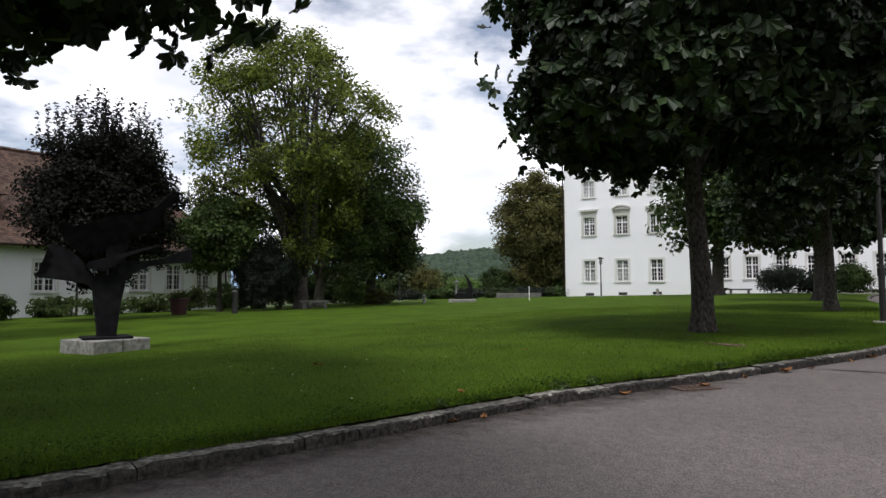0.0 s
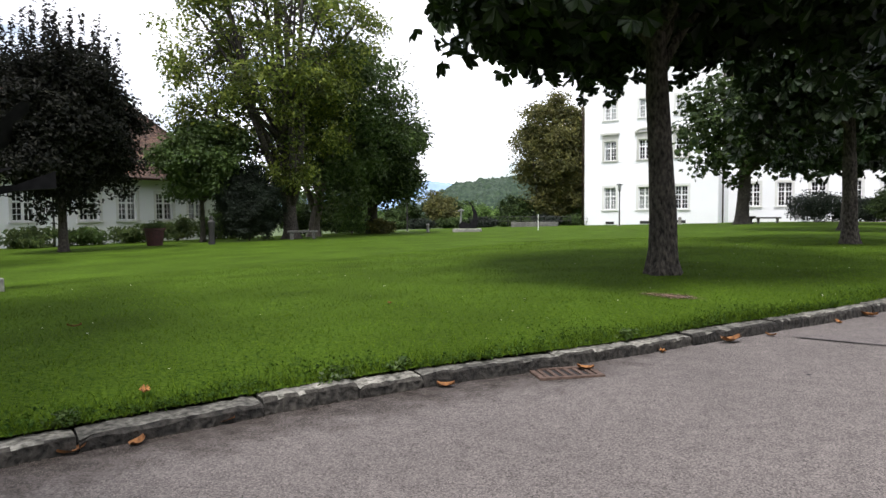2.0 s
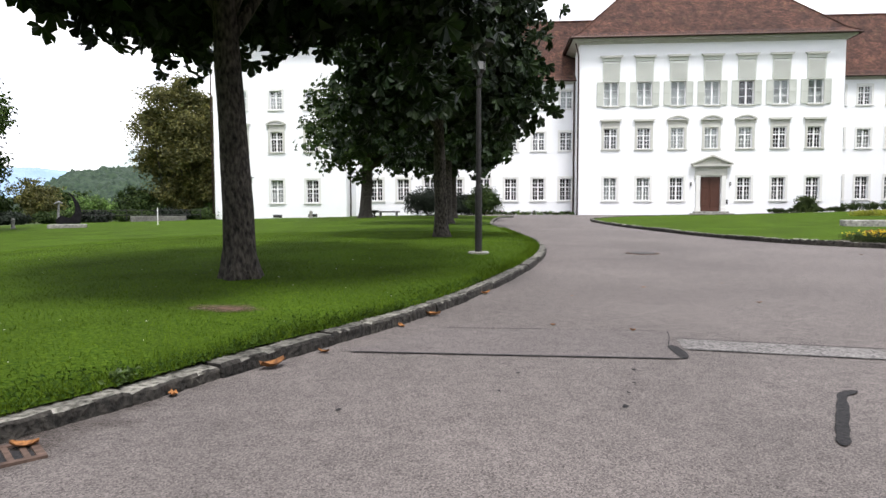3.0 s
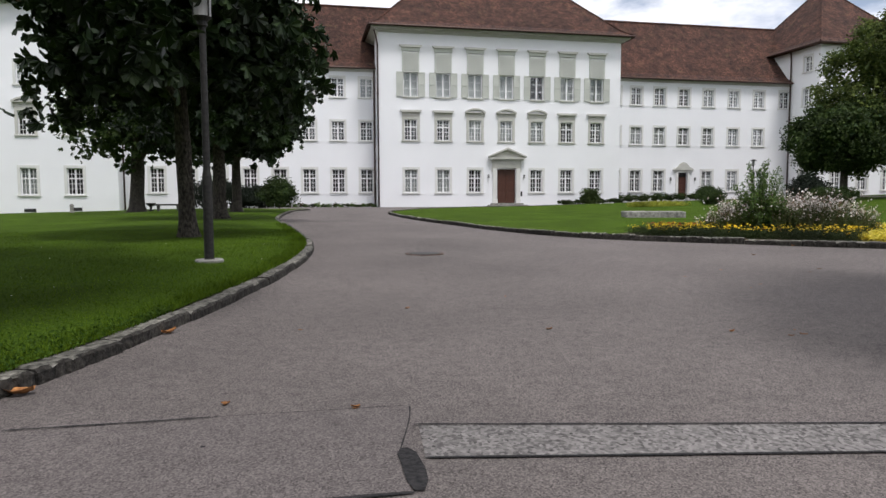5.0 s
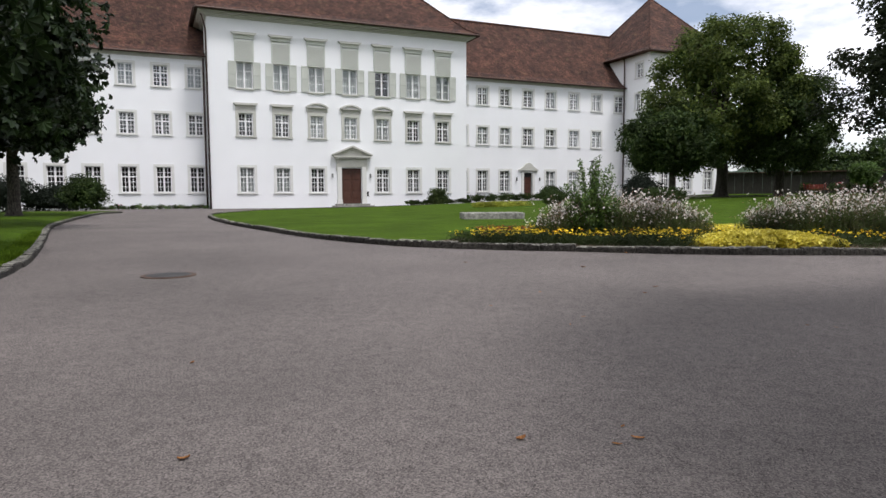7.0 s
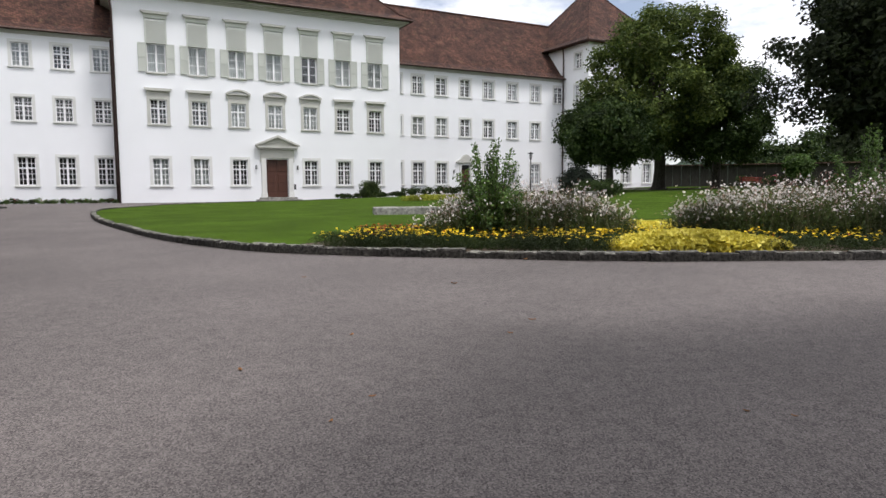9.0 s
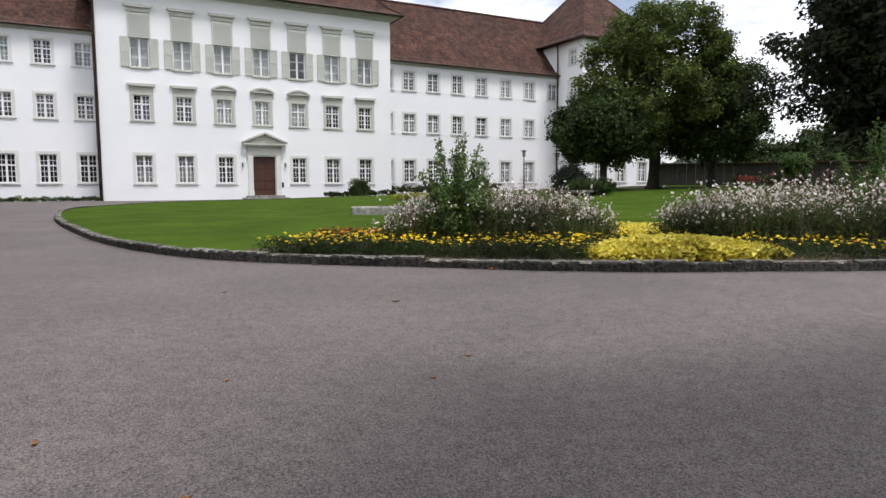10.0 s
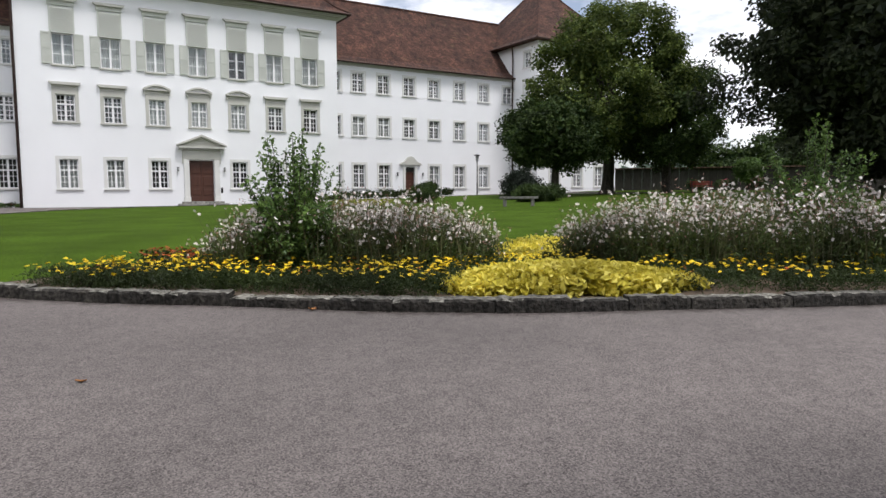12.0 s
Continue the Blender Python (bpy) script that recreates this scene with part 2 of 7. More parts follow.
M_BARK = material("bark", (0.010, 0.008, 0.007), (0.125, 0.108, 0.090), 15, 0.95, 1.0, 2.2, 0.55, bump_dist=0.05, stretch=(1.6, 1.6, 0.75), detail=10)
M_PALEBARK = material("pale_bark", (0.07, 0.06, 0.048), (0.19, 0.165, 0.135), 7, 0.95, 0.8, 1.5, 0.7, bump_dist=0.03, stretch=(2, 2, 0.5))
M_STEEL = material("dark_steel", (0.009, 0.009, 0.010), (0.022, 0.021, 0.023), 6, 0.85, 0.1, 0.9, 0.7, spec=0.06)
M_CONCRETE = material("concrete", (0.15, 0.145, 0.13), (0.42, 0.41, 0.37), 9, 0.9, 0.4, 2.0, 0.65, world_co=True)
M_RUST = material("rusty_iron", (0.085, 0.055, 0.042), (0.18, 0.12, 0.092), 22, 0.85, 0.4, 4, 0.7, metal=0.3, world_co=True)
M_DARKIRON = material("dark_iron", (0.03, 0.03, 0.03), (0.06, 0.058, 0.055), 20, 0.6, 0.2, 3, 0.8, metal=0.5)
M_TAR = material("tar", (0.016, 0.016, 0.017), (0.042, 0.040, 0.040), 40, 0.85, 0.4, 1.0, 0.8, spec=0.15, world_co=True)
M_PIPE = material("brown_pipe", (0.05, 0.028, 0.022), (0.085, 0.05, 0.04), 8, 0.5, 0.05, 1, 0.85, metal=0.4)
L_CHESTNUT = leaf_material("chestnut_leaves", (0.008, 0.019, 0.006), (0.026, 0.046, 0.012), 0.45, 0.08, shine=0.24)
L_MID = leaf_material("mid_leaves", (0.028, 0.058, 0.013), (0.085, 0.13, 0.028), 0.5, 0.25)
# wide tone range paints bright clumps and shaded gaps in the crown
L_LINDEN = leaf_material("linden_leaves", (0.034, 0.064, 0.011), (0.20, 0.235, 0.034), 0.5, 0.4, 0.35, 1.7)
L_DARK = leaf_material("dark_leaves", (0.018, 0.037, 0.012), (0.062, 0.093, 0.023), 0.6, 0.2, shine=0.18)
L_MAPLE = leaf_material("maple_leaves", (0.036, 0.064, 0.016), (0.14, 0.175, 0.038), 0.6, 0.25, shine=0.2)
L_PLUM = leaf_material("plum_leaves", (0.008, 0.010, 0.008), (0.024, 0.024, 0.016), 0.6, 0.2, shine=0.15)
L_BROWN = leaf_material("browning_leaves", (0.056, 0.068, 0.019), (0.165, 0.152, 0.042), 0.6, 0.3)
L_YEW = leaf_material("yew_needles", (0.006, 0.011, 0.006), (0.014, 0.024, 0.011), 0.7, 0.05)
L_BUSH = leaf_material("bush_leaves", (0.045, 0.095, 0.02), (0.15, 0.24, 0.055), 0.5, 0.3)
L_GRASS = leaf_material("grass_blades", (0.030, 0.068, 0.006), (0.116, 0.176, 0.014), 0.9, 0.3, shine=0.05)

# ---- mesh tools ----
def link(name, bm, mat, smooth=False):
    me = bpy.data.meshes.new(name)
    bmesh.ops.recalc_face_normals(bm, faces=bm.faces)
    bm.to_mesh(me)
    bm.free()
    if mat:
        me.materials.append(mat)
    if smooth:
        for p in me.polygons:
            p.use_smooth = True
    return new(name, me)


def part(name, bm, mat, parent, label="", smooth=False):
    ob = link(name, bm, mat, smooth)
    ob.parent = parent
    if label:
        tagged(ob, label)
    return ob


def thing(name, x, y, z, label, category, group="", kind="", rz=0.0):
    ob = new(name)
    ob.empty_display_size = 0.1
    ob.matrix_world = pose(x, y, z, 0, 0, rz)
    return tagged(ob, label, category, group, kind)


def box(bm, x0, x1, y0, y1, z0, z1, bevel=0.0):
    v = [bm.verts.new((x, y, z)) for z in (z0, z1) for y in (y0, y1) for x in (x0, x1)]
    f = [bm.faces.new([v[i] for i in q]) for q in ((0, 2, 3, 1), (4, 5, 7, 6), (0, 1, 5, 4), (2, 6, 7, 3), (0, 4, 6, 2), (1, 3, 7, 5))]
    if bevel:
        edges = {e for q in f for e in q.edges}
        bmesh.ops.bevel(bm, geom=list(edges), offset=bevel, segments=1, affect="EDGES")


def prism(bm, pts, y0, y1):
    """Extrudes an outline in x and z from y0 to y1."""
    a = [bm.verts.new((x, y0, z)) for x, z in pts]
    b = [bm.verts.new((x, y1, z)) for x, z in pts]
    bm.faces.new(a)
    bm.faces.new(b[::-1])
    for i in range(len(pts)):
        j = (i + 1) % len(pts)
        bm.faces.new((a[i], b[i], b[j], a[j]))


def lathe(bm, profile, n=16, cx=0.0, cy=0.0):
    rings = [[bm.verts.new((cx + r * math.cos(2 * math.pi * k / n), cy + r * math.sin(2 * math.pi * k / n), z)) for k in range(n)] for r, z in profile]
    for a, b in zip(rings, rings[1:]):
        for k in range(n):
            bm.faces.new((a[k], a[(k + 1) % n], b[(k + 1) % n], b[k]))
    bm.faces.new(rings[0][::-1])
    bm.faces.new(rings[-1])


def tube(bm, pts, radii, n=7):
    pts = [Vector(p) for p in pts]
    rings = []
    for i, p in enumerate(pts):
        d = (pts[min(i + 1, len(pts) - 1)] - pts[max(i - 1, 0)]).normalized()
        u = d.orthogonal().normalized() if abs(d.z) < 0.9 else Vector((1, 0, 0)).cross(d).normalized()
        w = d.cross(u)
        rings.append([bm.verts.new(p + radii[i] * (u * math.cos(2 * math.pi * k / n) + w * math.sin(2 * math.pi * k / n))) for k in range(n)])
    for a, b in zip(rings, rings[1:]):
        for k in range(n):
            bm.faces.new((a[k], a[(k + 1) % n], b[(k + 1) % n], b[k]))
    bm.faces.new(rings[0][::-1])
    bm.faces.new(rings[-1])


def raw_mesh(name, verts, faces, mat):
    me = bpy.data.meshes.new(name)
    me.from_pydata(verts.tolist() if isinstance(verts, np.ndarray) else verts, [], faces.tolist() if isinstance(faces, np.ndarray) else faces)
    me.materials.append(mat)
    return new(name, me)


def curve_through(pts, step=0.3):
    """Points along a smooth line through the given ones."""
    p = np.array(pts, float)
    out = []
    for i in range(len(p) - 1):
        a, b, c, d = p[max(i - 1, 0)], p[i], p[i + 1], p[min(i + 2, len(p) - 1)]
        n = max(2, int(np.linalg.norm(c - b) / step))
        for k in range(n):
            s = k / n
            out.append(0.5 * (2 * b + (c - a) * s + (2 * a - 5 * b + 4 * c - d) * s * s + (3 * b - a - 3 * c + d) * s ** 3))
    out.append(p[-1])
    return np.array(out)


def ground_z(x, y):
    """Height of the forecourt: rises gently to the house and to the east, falls to the west."""
    h = np.interp(y, [-50, 6, 13, 19, 30, 65, 90], [-0.02, 0, 0.1, 0.2, 0.28, 0.4, 0.4])
    return h - 0.02 * np.maximum(0, -3 - x) + 0.025 * np.clip(x - 22, 0, 40)


LAWN_UP = 0.085

L_CLOVER = leaf_material("clover_leaves", (0.022, 0.052, 0.008), (0.066, 0.115, 0.018), 0.8, 0.2, shine=0.1)
L_MARIGOLD = leaf_material("marigold_foliage", (0.018, 0.034, 0.008), (0.052, 0.076, 0.018), 0.6, 0.2)
L_GAURA = leaf_material("gaura_foliage", (0.032, 0.060, 0.015), (0.108, 0.145, 0.038), 0.6, 0.3)
L_LIME = leaf_material("lime_foliage", (0.50, 0.43, 0.035), (0.86, 0.76, 0.15), 0.5, 0.3)
L_YELLOWGREEN = leaf_material("yellow_green_leaves", (0.16, 0.19, 0.02), (0.36, 0.37, 0.05), 0.6, 0.3)
P_YELLOW = leaf_material("yellow_petals", (0.75, 0.50, 0.01), (0.85, 0.70, 0.03), 0.6, 0.2)
P_ORANGE = leaf_material("rust_petals", (0.32, 0.05, 0.012), (0.55, 0.14, 0.02), 0.6, 0.2)
L_WAND = leaf_material("gaura_wands", (0.040, 0.050, 0.018), (0.11, 0.105, 0.045), 0.7, 0.2)
P_WHITE = leaf_material("white_petals", (0.62, 0.55, 0.52), (0.88, 0.85, 0.81), 0.6, 0.3)
P_PINK = leaf_material("pink_petals", (0.45, 0.05, 0.10), (0.6, 0.12, 0.18), 0.6, 0.2)
L_FOREST = leaf_material("forest", (0.02, 0.04, 0.018), (0.05, 0.075, 0.03), 0.9, 0.0)
L_BEECH = leaf_material("beech_leaves", (0.014, 0.021, 0.012), (0.046, 0.056, 0.026), 0.6, 0.2, shine=0.15)
M_STRIP = chip_material("gravel_asphalt", (0.055, 0.051, 0.048), (0.29, 0.272, 0.258), 55)
M_PATCH = chip_material("patched_asphalt", (0.056, 0.048, 0.046), (0.215, 0.188, 0.177), 120)
P_TAN = leaf_material("tan_buds", (0.30, 0.14, 0.12), (0.55, 0.34, 0.29), 0.7, 0.3)
# face colour holds both dirt and the shade on the upright side
M_KERBFACE = material("dirty_shaded_kerb_face", (0.012, 0.011, 0.009), (0.075, 0.068, 0.057), 24, 0.95, 1.0, 3.0, 0.45, bump_dist=0.03, spread=0.3, world_co=True, detail=12)
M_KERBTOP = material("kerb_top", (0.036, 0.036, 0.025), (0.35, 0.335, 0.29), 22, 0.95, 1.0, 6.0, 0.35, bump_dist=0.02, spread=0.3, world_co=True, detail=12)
M_ROOFGREY = tile_material("old_grey_tiles", (0.065, 0.040, 0.030), (0.165, 0.100, 0.074), (0.15, 0.12, 0.08))
# stone darkened in its colour for the shade the benches stand in
M_SHADESTONE = material("shade_darkened_stone", (0.09, 0.088, 0.08), (0.22, 0.215, 0.195), 14, 0.95, 0.5, 2.0, 0.6, world_co=True)
M_WATER = material("pond_water", (0.015, 0.02, 0.018), (0.03, 0.035, 0.03), 2, 0.05, 0.05, 1, 0.9)
M_REDWOOD = material("red_paint", (0.22, 0.03, 0.025), (0.34, 0.06, 0.045), 8, 0.6, 0.1, 1, 0.8)
M_TERRACOTTA = material("dark_red_pot", (0.030, 0.010, 0.010), (0.062, 0.020, 0.018), 8, 0.7, 0.2, 1, 0.8)
M_FENCE = material("weathered_boards", (0.022, 0.02, 0.017), (0.055, 0.05, 0.042), 5, 0.9, 0.3, 1, 0.7, stretch=(4, 4, 0.4))
# the haze of distance is put into this blue base colour
M_BLUEHILL = material("haze_blue_mountain", (0.20, 0.30, 0.42), (0.26, 0.36, 0.48), 0.01, 1.0, 0.0, 0.002, 0.85, world_co=True)
M_DEADLEAF = material("dead_leaf", (0.15, 0.06, 0.02), (0.42, 0.19, 0.06), 30, 0.85, 0.2, 8, 0.8, spread=0.3)
M_LAMPGLASS = material("frosted_glass", (0.30, 0.31, 0.30), (0.42, 0.42, 0.41), 6, 0.3, 0.02, 1, 0.95)
M_RAIL = material("grey_rail", (0.2, 0.2, 0.2), (0.3, 0.3, 0.3), 8, 0.5, 0.05, 1, 0.9, metal=0.5)

# ---- ground, road, lawns ----
def sheet(name, xs_of, ys, cols, up, mat, label, category):
    """A sheet over the ground between two edges that depend on y."""
    verts, faces = [], []
    for y in ys:
        x0, x1 = xs_of(y)
        for k in range(cols + 1):
            s = k / cols if name != "lawn_west" else 1 - (1 - k / cols) ** 2.2
            x = x0 + (x1 - x0) * s
            verts.append((x, y, float(ground_z(x, y)) + up if name != "lawn_west" else float(lawn_z(x, y))))
    n = cols + 1
    for i in range(len(ys) - 1):
        for k in range(cols):
            faces.append((i * n + k, i * n + k + 1, (i + 1) * n + k + 1, (i + 1) * n + k))
    ob = raw_mesh(name, verts, faces, mat)
    return tagged(ob, label, category, kind="structure")


bm = bmesh.new()
rings = [(0, -0.25), (120, -0.3), (300, -9), (700, -22), (2500, -26), (4200, -30)]
prev = None
for r, z in rings:
    ring = [bm.verts.new((5 + max(r, 40) * math.cos(a * math.pi / 24), 30 + max(r, 40) * math.sin(a * math.pi / 24), (-1.0 if r < 100 else z - 0.8))) for a in range(48)]
    if prev:
        for k in range(48):
            bm.faces.new((prev[k], prev[(k + 1) % 48], ring[(k + 1) % 48], ring[k]))
    else:
        bm.faces.new(ring)
    prev = ring
tagged(link("ground", bm, M_FIELD), "green meadow falling away to the valley", "ground", kind="structure")

sheet("road", lambda y: (-14.0, 72.0), np.unique(np.concatenate([np.linspace(-32, 73.4, 80), [6, 13, 19, 30, 65]])), 86, 0.0, M_ASPHALT,
      "worn grey asphalt forecourt with fine light chippings", "road")

LAWN_EDGE = curve_through([(-9, -22), (-6.4, -10), (-5.2, -3), (-4.4, 1.0), (-3.97, 2.3), (-3.55, 3.5), (-3.15, 4.75), (-2.7, 6.1), (-2.09, 7.42), (-1.38, 8.67),
                           (-0.85, 9.9), (-0.2, 11.16), (0.44, 12.77), (0.85, 14.18), (1.39, 16.28), (1.85, 19.0), (1.98, 21.5), (1.85, 24.2),
                           (1.4, 29), (0.85, 34.5), (0.66, 38.5), (0.72, 46), (1.15, 54.5), (2.2, 57.0)], 0.35)
BED_EDGE = curve_through([(26, 15.66), (22, 15.81), (19.4, 16.26), (17, 17.06), (15.03, 17.9), (12.98, 18.9), (11.33, 20.33), (9.97, 21.47), (8.65, 23.11), (7.6, 26.1),
                          (6.85, 31.0), (6.4, 36.5), (6.3, 42.0), (6.6, 46.5), (7.5, 50), (9.2, 54), (11.4, 57.6), (16, 62), (22, 65), (28, 66.4)], 0.35)
le = LAWN_EDGE[np.argsort(LAWN_EDGE[:, 1])]
be = BED_EDGE[np.argsort(BED_EDGE[:, 1])]


def lawn_x(y):
    return float(np.interp(y, le[:, 1], le[:, 0]))


def lawn_z(x, y):
    """Height of the lawns: a hand's breadth over the road, swelling a little inside the western kerb."""
    d = np.interp(y, le[:, 1], le[:, 0]) - np.asarray(x, float)
    fade = np.clip((np.asarray(x, float) + 12) / 5, 0, 1)
    swell = 0.12 * (1 - np.exp(-np.maximum(d, 0) / 0.7)) * fade * np.clip((60 - np.asarray(y, float)) / 6, 0, 1)
    return ground_z(x, y) + LAWN_UP + swell


def bed_x(y):
    return float(np.interp(y, be[:, 1], be[:, 0]))


def bed_far(y):
    return float(np.interp(y, [15.6, 17, 20, 26, 36, 50, 60, 66.4], [26.2, 34, 41, 48, 53, 54, 52, 46]))


lawn_ys = np.unique(np.concatenate([np.linspace(-22, 57, 160), le[:, 1]]))
sheet("lawn_west", lambda y: (-39.2, lawn_x(y) - 0.17), lawn_ys, 60, LAWN_UP, M_TURF,
      "mown green lawn with daisies under old chestnut trees", "lawn")
sheet("lawn_north", lambda y: (-39.2, 2.1 - (y - 57) * 0.9), np.linspace(57, 72.4, 24), 30, LAWN_UP, M_TURF,
      "mown green lawn running up to the white house", "lawn")
bed_ys = np.unique(np.concatenate([np.linspace(15.62, 66.4, 120), be[:, 1]]))
sheet("lawn_round", lambda y: (bed_x(y) + (0.33 if y < 21.5 else 0.15), bed_far(y)), bed_ys, 50, LAWN_UP, M_TURF,
      "mown round lawn with a flower bed at its edge", "lawn")
sheet("lawn_east", lambda y: (56.5, 95.0), np.linspace(5, 66, 40), 30, LAWN_UP, M_TURF,
      "shaded lawn below the eastern trees", "lawn")
sheet("lawn_far", lambda y: (-100.0, -39.0), np.linspace(-30, 100, 20), 12, LAWN_UP - 0.03, M_FIELD,
      "rough grass beyond the low house", "lawn")
sheet("lawn_terrace", lambda y: (-60.0, 0.0), np.linspace(72.3, 84, 8), 12, LAWN_UP - 0.02, M_FIELD,
      "grass terrace above the valley", "lawn")


# ---- kerbs of rough-cut stones ----
def kerb_stone_mesh(seed):
    rnd = random.Random(seed)
    bm = bmesh.new()
    l, w, h = 0.5, 0.09, 0.15
    nx = 14
    rows = []
    for i in range(nx + 1):
        x = -l + 2 * l * i / nx
        e = (0.026 if rnd.random() < 0.5 else 0.008) if i in (0, nx) else 0.0
        j = lambda s: rnd.uniform(-s, s)
        rows.append([bm.verts.new((x, -w + j(0.012), -0.15)), bm.verts.new((x, -w + j(0.010) + e * 0.3, h - 0.024 - e + j(0.009))),
                     bm.verts.new((x, -w + 0.02 + j(0.011), h - e + j(0.008))), bm.verts.new((x, w + j(0.012), h - e * 0.5 + j(0.008))), bm.verts.new((x, w, -0.15))])
    for a, b in zip(rows, rows[1:]):
        for k in range(4):
            bm.faces.new((a[k], b[k], b[k + 1], a[k + 1]))
    bm.faces.new(rows[0])
    bm.faces.new(rows[-1][::-1])
    bmesh.ops.recalc_face_normals(bm, faces=bm.faces)
    me = bpy.data.meshes.new("kerb_stone")
    bm.to_mesh(me)
    bm.free()
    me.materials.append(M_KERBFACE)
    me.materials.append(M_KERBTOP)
    # upright faces take the dirt-and-shade colour, tops the pale worn one
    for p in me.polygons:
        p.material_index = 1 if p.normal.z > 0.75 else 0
    return me


def kerb(name, line, label, side, seed, tall):
    """Lays stones end to end along a line; side is the way from the road to the grass."""
    rnd = random.Random(seed)
    owner = thing(name, 0, 0, 0, label, "kerb", kind="structure")
    meshes = [kerb_stone_mesh(seed + k) for k in range(9)]
    seg = np.linalg.norm(np.diff(line, axis=0), axis=1)
    s_at = np.concatenate([[0], np.cumsum(seg)])
    s = 0.0
    while s < s_at[-1] - 0.5:
        l = rnd.uniform(0.45, 1.25)
        a = np.array([np.interp(s, s_at, line[:, i]) for i in (0, 1)])
        b = np.array([np.interp(s + l, s_at, line[:, i]) for i in (0, 1)])
        mid, d = (a + b) / 2, b - a
        ang = math.degrees(math.atan2(d[1], d[0]))
        ob = new("kerb_stone", meshes[rnd.randrange(9)])
        off = 0.09 * side + rnd.uniform(-0.012, 0.012)
        nx, ny = -d[1] / np.linalg.norm(d), d[0] / np.linalg.norm(d)
        x, y = mid[0] + nx * off, mid[1] + ny * off
        slope = math.degrees(math.atan2(float(ground_z(*b) - ground_z(*a)), np.linalg.norm(d)))
        ob.matrix_world = pose(x, y, float(ground_z(x, y)) + rnd.uniform(-0.022, 0.0), rnd.uniform(-3, 3), -slope + rnd.uniform(-0.8, 0.8), ang) @ Matrix.Diagonal(
            ((np.linalg.norm(d) - 0.012), side, rnd.uniform(0.9, 1.05) * tall, 1))
        ob.parent = owner
        s += l


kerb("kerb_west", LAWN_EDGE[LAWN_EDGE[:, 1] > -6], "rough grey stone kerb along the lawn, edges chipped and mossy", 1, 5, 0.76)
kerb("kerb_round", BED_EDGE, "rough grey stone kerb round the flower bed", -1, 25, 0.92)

# ---- the white house ----
WALL_T = 0.5


def wall(name, length, z0, z1, holes, m, label, mat=M_PLASTER):
    """A plastered wall along its own x, facing its own -y, with openings (x0, x1, za, zb) cut through."""
    xs = sorted({0.0, length, *[h[0] for h in holes], *[h[1] for h in holes]})
    zs = sorted({z0, z1, *[h[2] for h in holes], *[h[3] for h in holes]})
    bm = bmesh.new()
    vd = {}

    def v(x, y, z):
        k = (round(x, 4), y, round(z, 4))
        if k not in vd:
            vd[k] = bm.verts.new(k)
        return vd[k]

    def solid(i, k):
        if not (0 <= i < len(xs) - 1 and 0 <= k < len(zs) - 1):
            return False
        cx, cz = (xs[i] + xs[i + 1]) / 2, (zs[k] + zs[k + 1]) / 2
        return not any(h[0] < cx < h[1] and h[2] < cz < h[3] for h in holes)

    for i in range(len(xs) - 1):
        for k in range(len(zs) - 1):
            if not solid(i, k):
                continue
            a, b, c, d = xs[i], xs[i + 1], zs[k], zs[k + 1]
            bm.faces.new((v(a, 0, c), v(b, 0, c), v(b, 0, d), v(a, 0, d)))
            bm.faces.new((v(a, WALL_T, c), v(a, WALL_T, d), v(b, WALL_T, d), v(b, WALL_T, c)))
            for di, dk, p, q in ((-1, 0, (a, c), (a, d)), (1, 0, (b, c), (b, d)), (0, -1, (a, c), (b, c)), (0, 1, (a, d), (b, d))):
                if not solid(i + di, k + dk):
                    bm.faces.new((v(p[0], 0, p[1]), v(q[0], 0, q[1]), v(q[0], WALL_T, q[1]), v(p[0], WALL_T, p[1])))
    ob = link(name, bm, mat)
    ob.matrix_world = m
    return tagged(ob, label, "wall", kind="structure")


def frame_band(bm, w, z0, z1, t, y0, y1, bottom=True):
    """A flat band round an opening w wide, from z0 to z1."""
    h = w / 2
    box(bm, -h - t, -h, y0, y1, z0, z1 + t)
    box(bm, h, h + t, y0, y1, z0, z1 + t)
    box(bm, -h, h, y0, y1, z1, z1 + t)


def casement(bm, w, h, cols, rows, transom, bar=0.042):
    """Two leaves with glazing bars; transom is the height of the cross bar, or 0."""
    y0, y1 = 0.16, 0.23
    f = 0.075
    box(bm, -w / 2, -w / 2 + f, y0, y1, 0, h)
    box(bm, w / 2 - f, w / 2, y0, y1, 0, h)
    box(bm, -w / 2 + f, w / 2 - f, y0, y1, 0, f)
    box(bm, -w / 2 + f, w / 2 - f, y0, y1, h - f, h)
    box(bm, -0.075, 0.075, y0 - 0.012, y1 - 0.012, f, h - f)
    if transom:
        box(bm, -w / 2 + f, -0.075, y0 - 0.008, y1 - 0.01, transom - 0.055, transom + 0.055)
        box(bm, 0.075, w / 2 - f, y0 - 0.008, y1 - 0.01, transom - 0.055, transom + 0.055)
    zs = [f + (h - 2 * f) * k / rows for k in range(1, rows)]
    for sx in (-1, 1):
        a, b = (f, 0.0) if sx < 0 else (0.0, f)
        x0, x1 = (-w / 2 + f, -0.075) if sx < 0 else (0.075, w / 2 - f)
        for z in zs:
            if not transom or abs(z - transom) > 0.1:
                box(bm, x0, x1, y0 + 0.02, y1 - 0.015, z - bar / 2, z + bar / 2)
        for c in range(1, cols):
            x = x0 + (x1 - x0) * c / cols
            box(bm, x - bar / 2, x + bar / 2, y0 + 0.022, y1 - 0.017, f, h - f)


WINDOW_NO = [0]
WINDOW_KINDS = {}


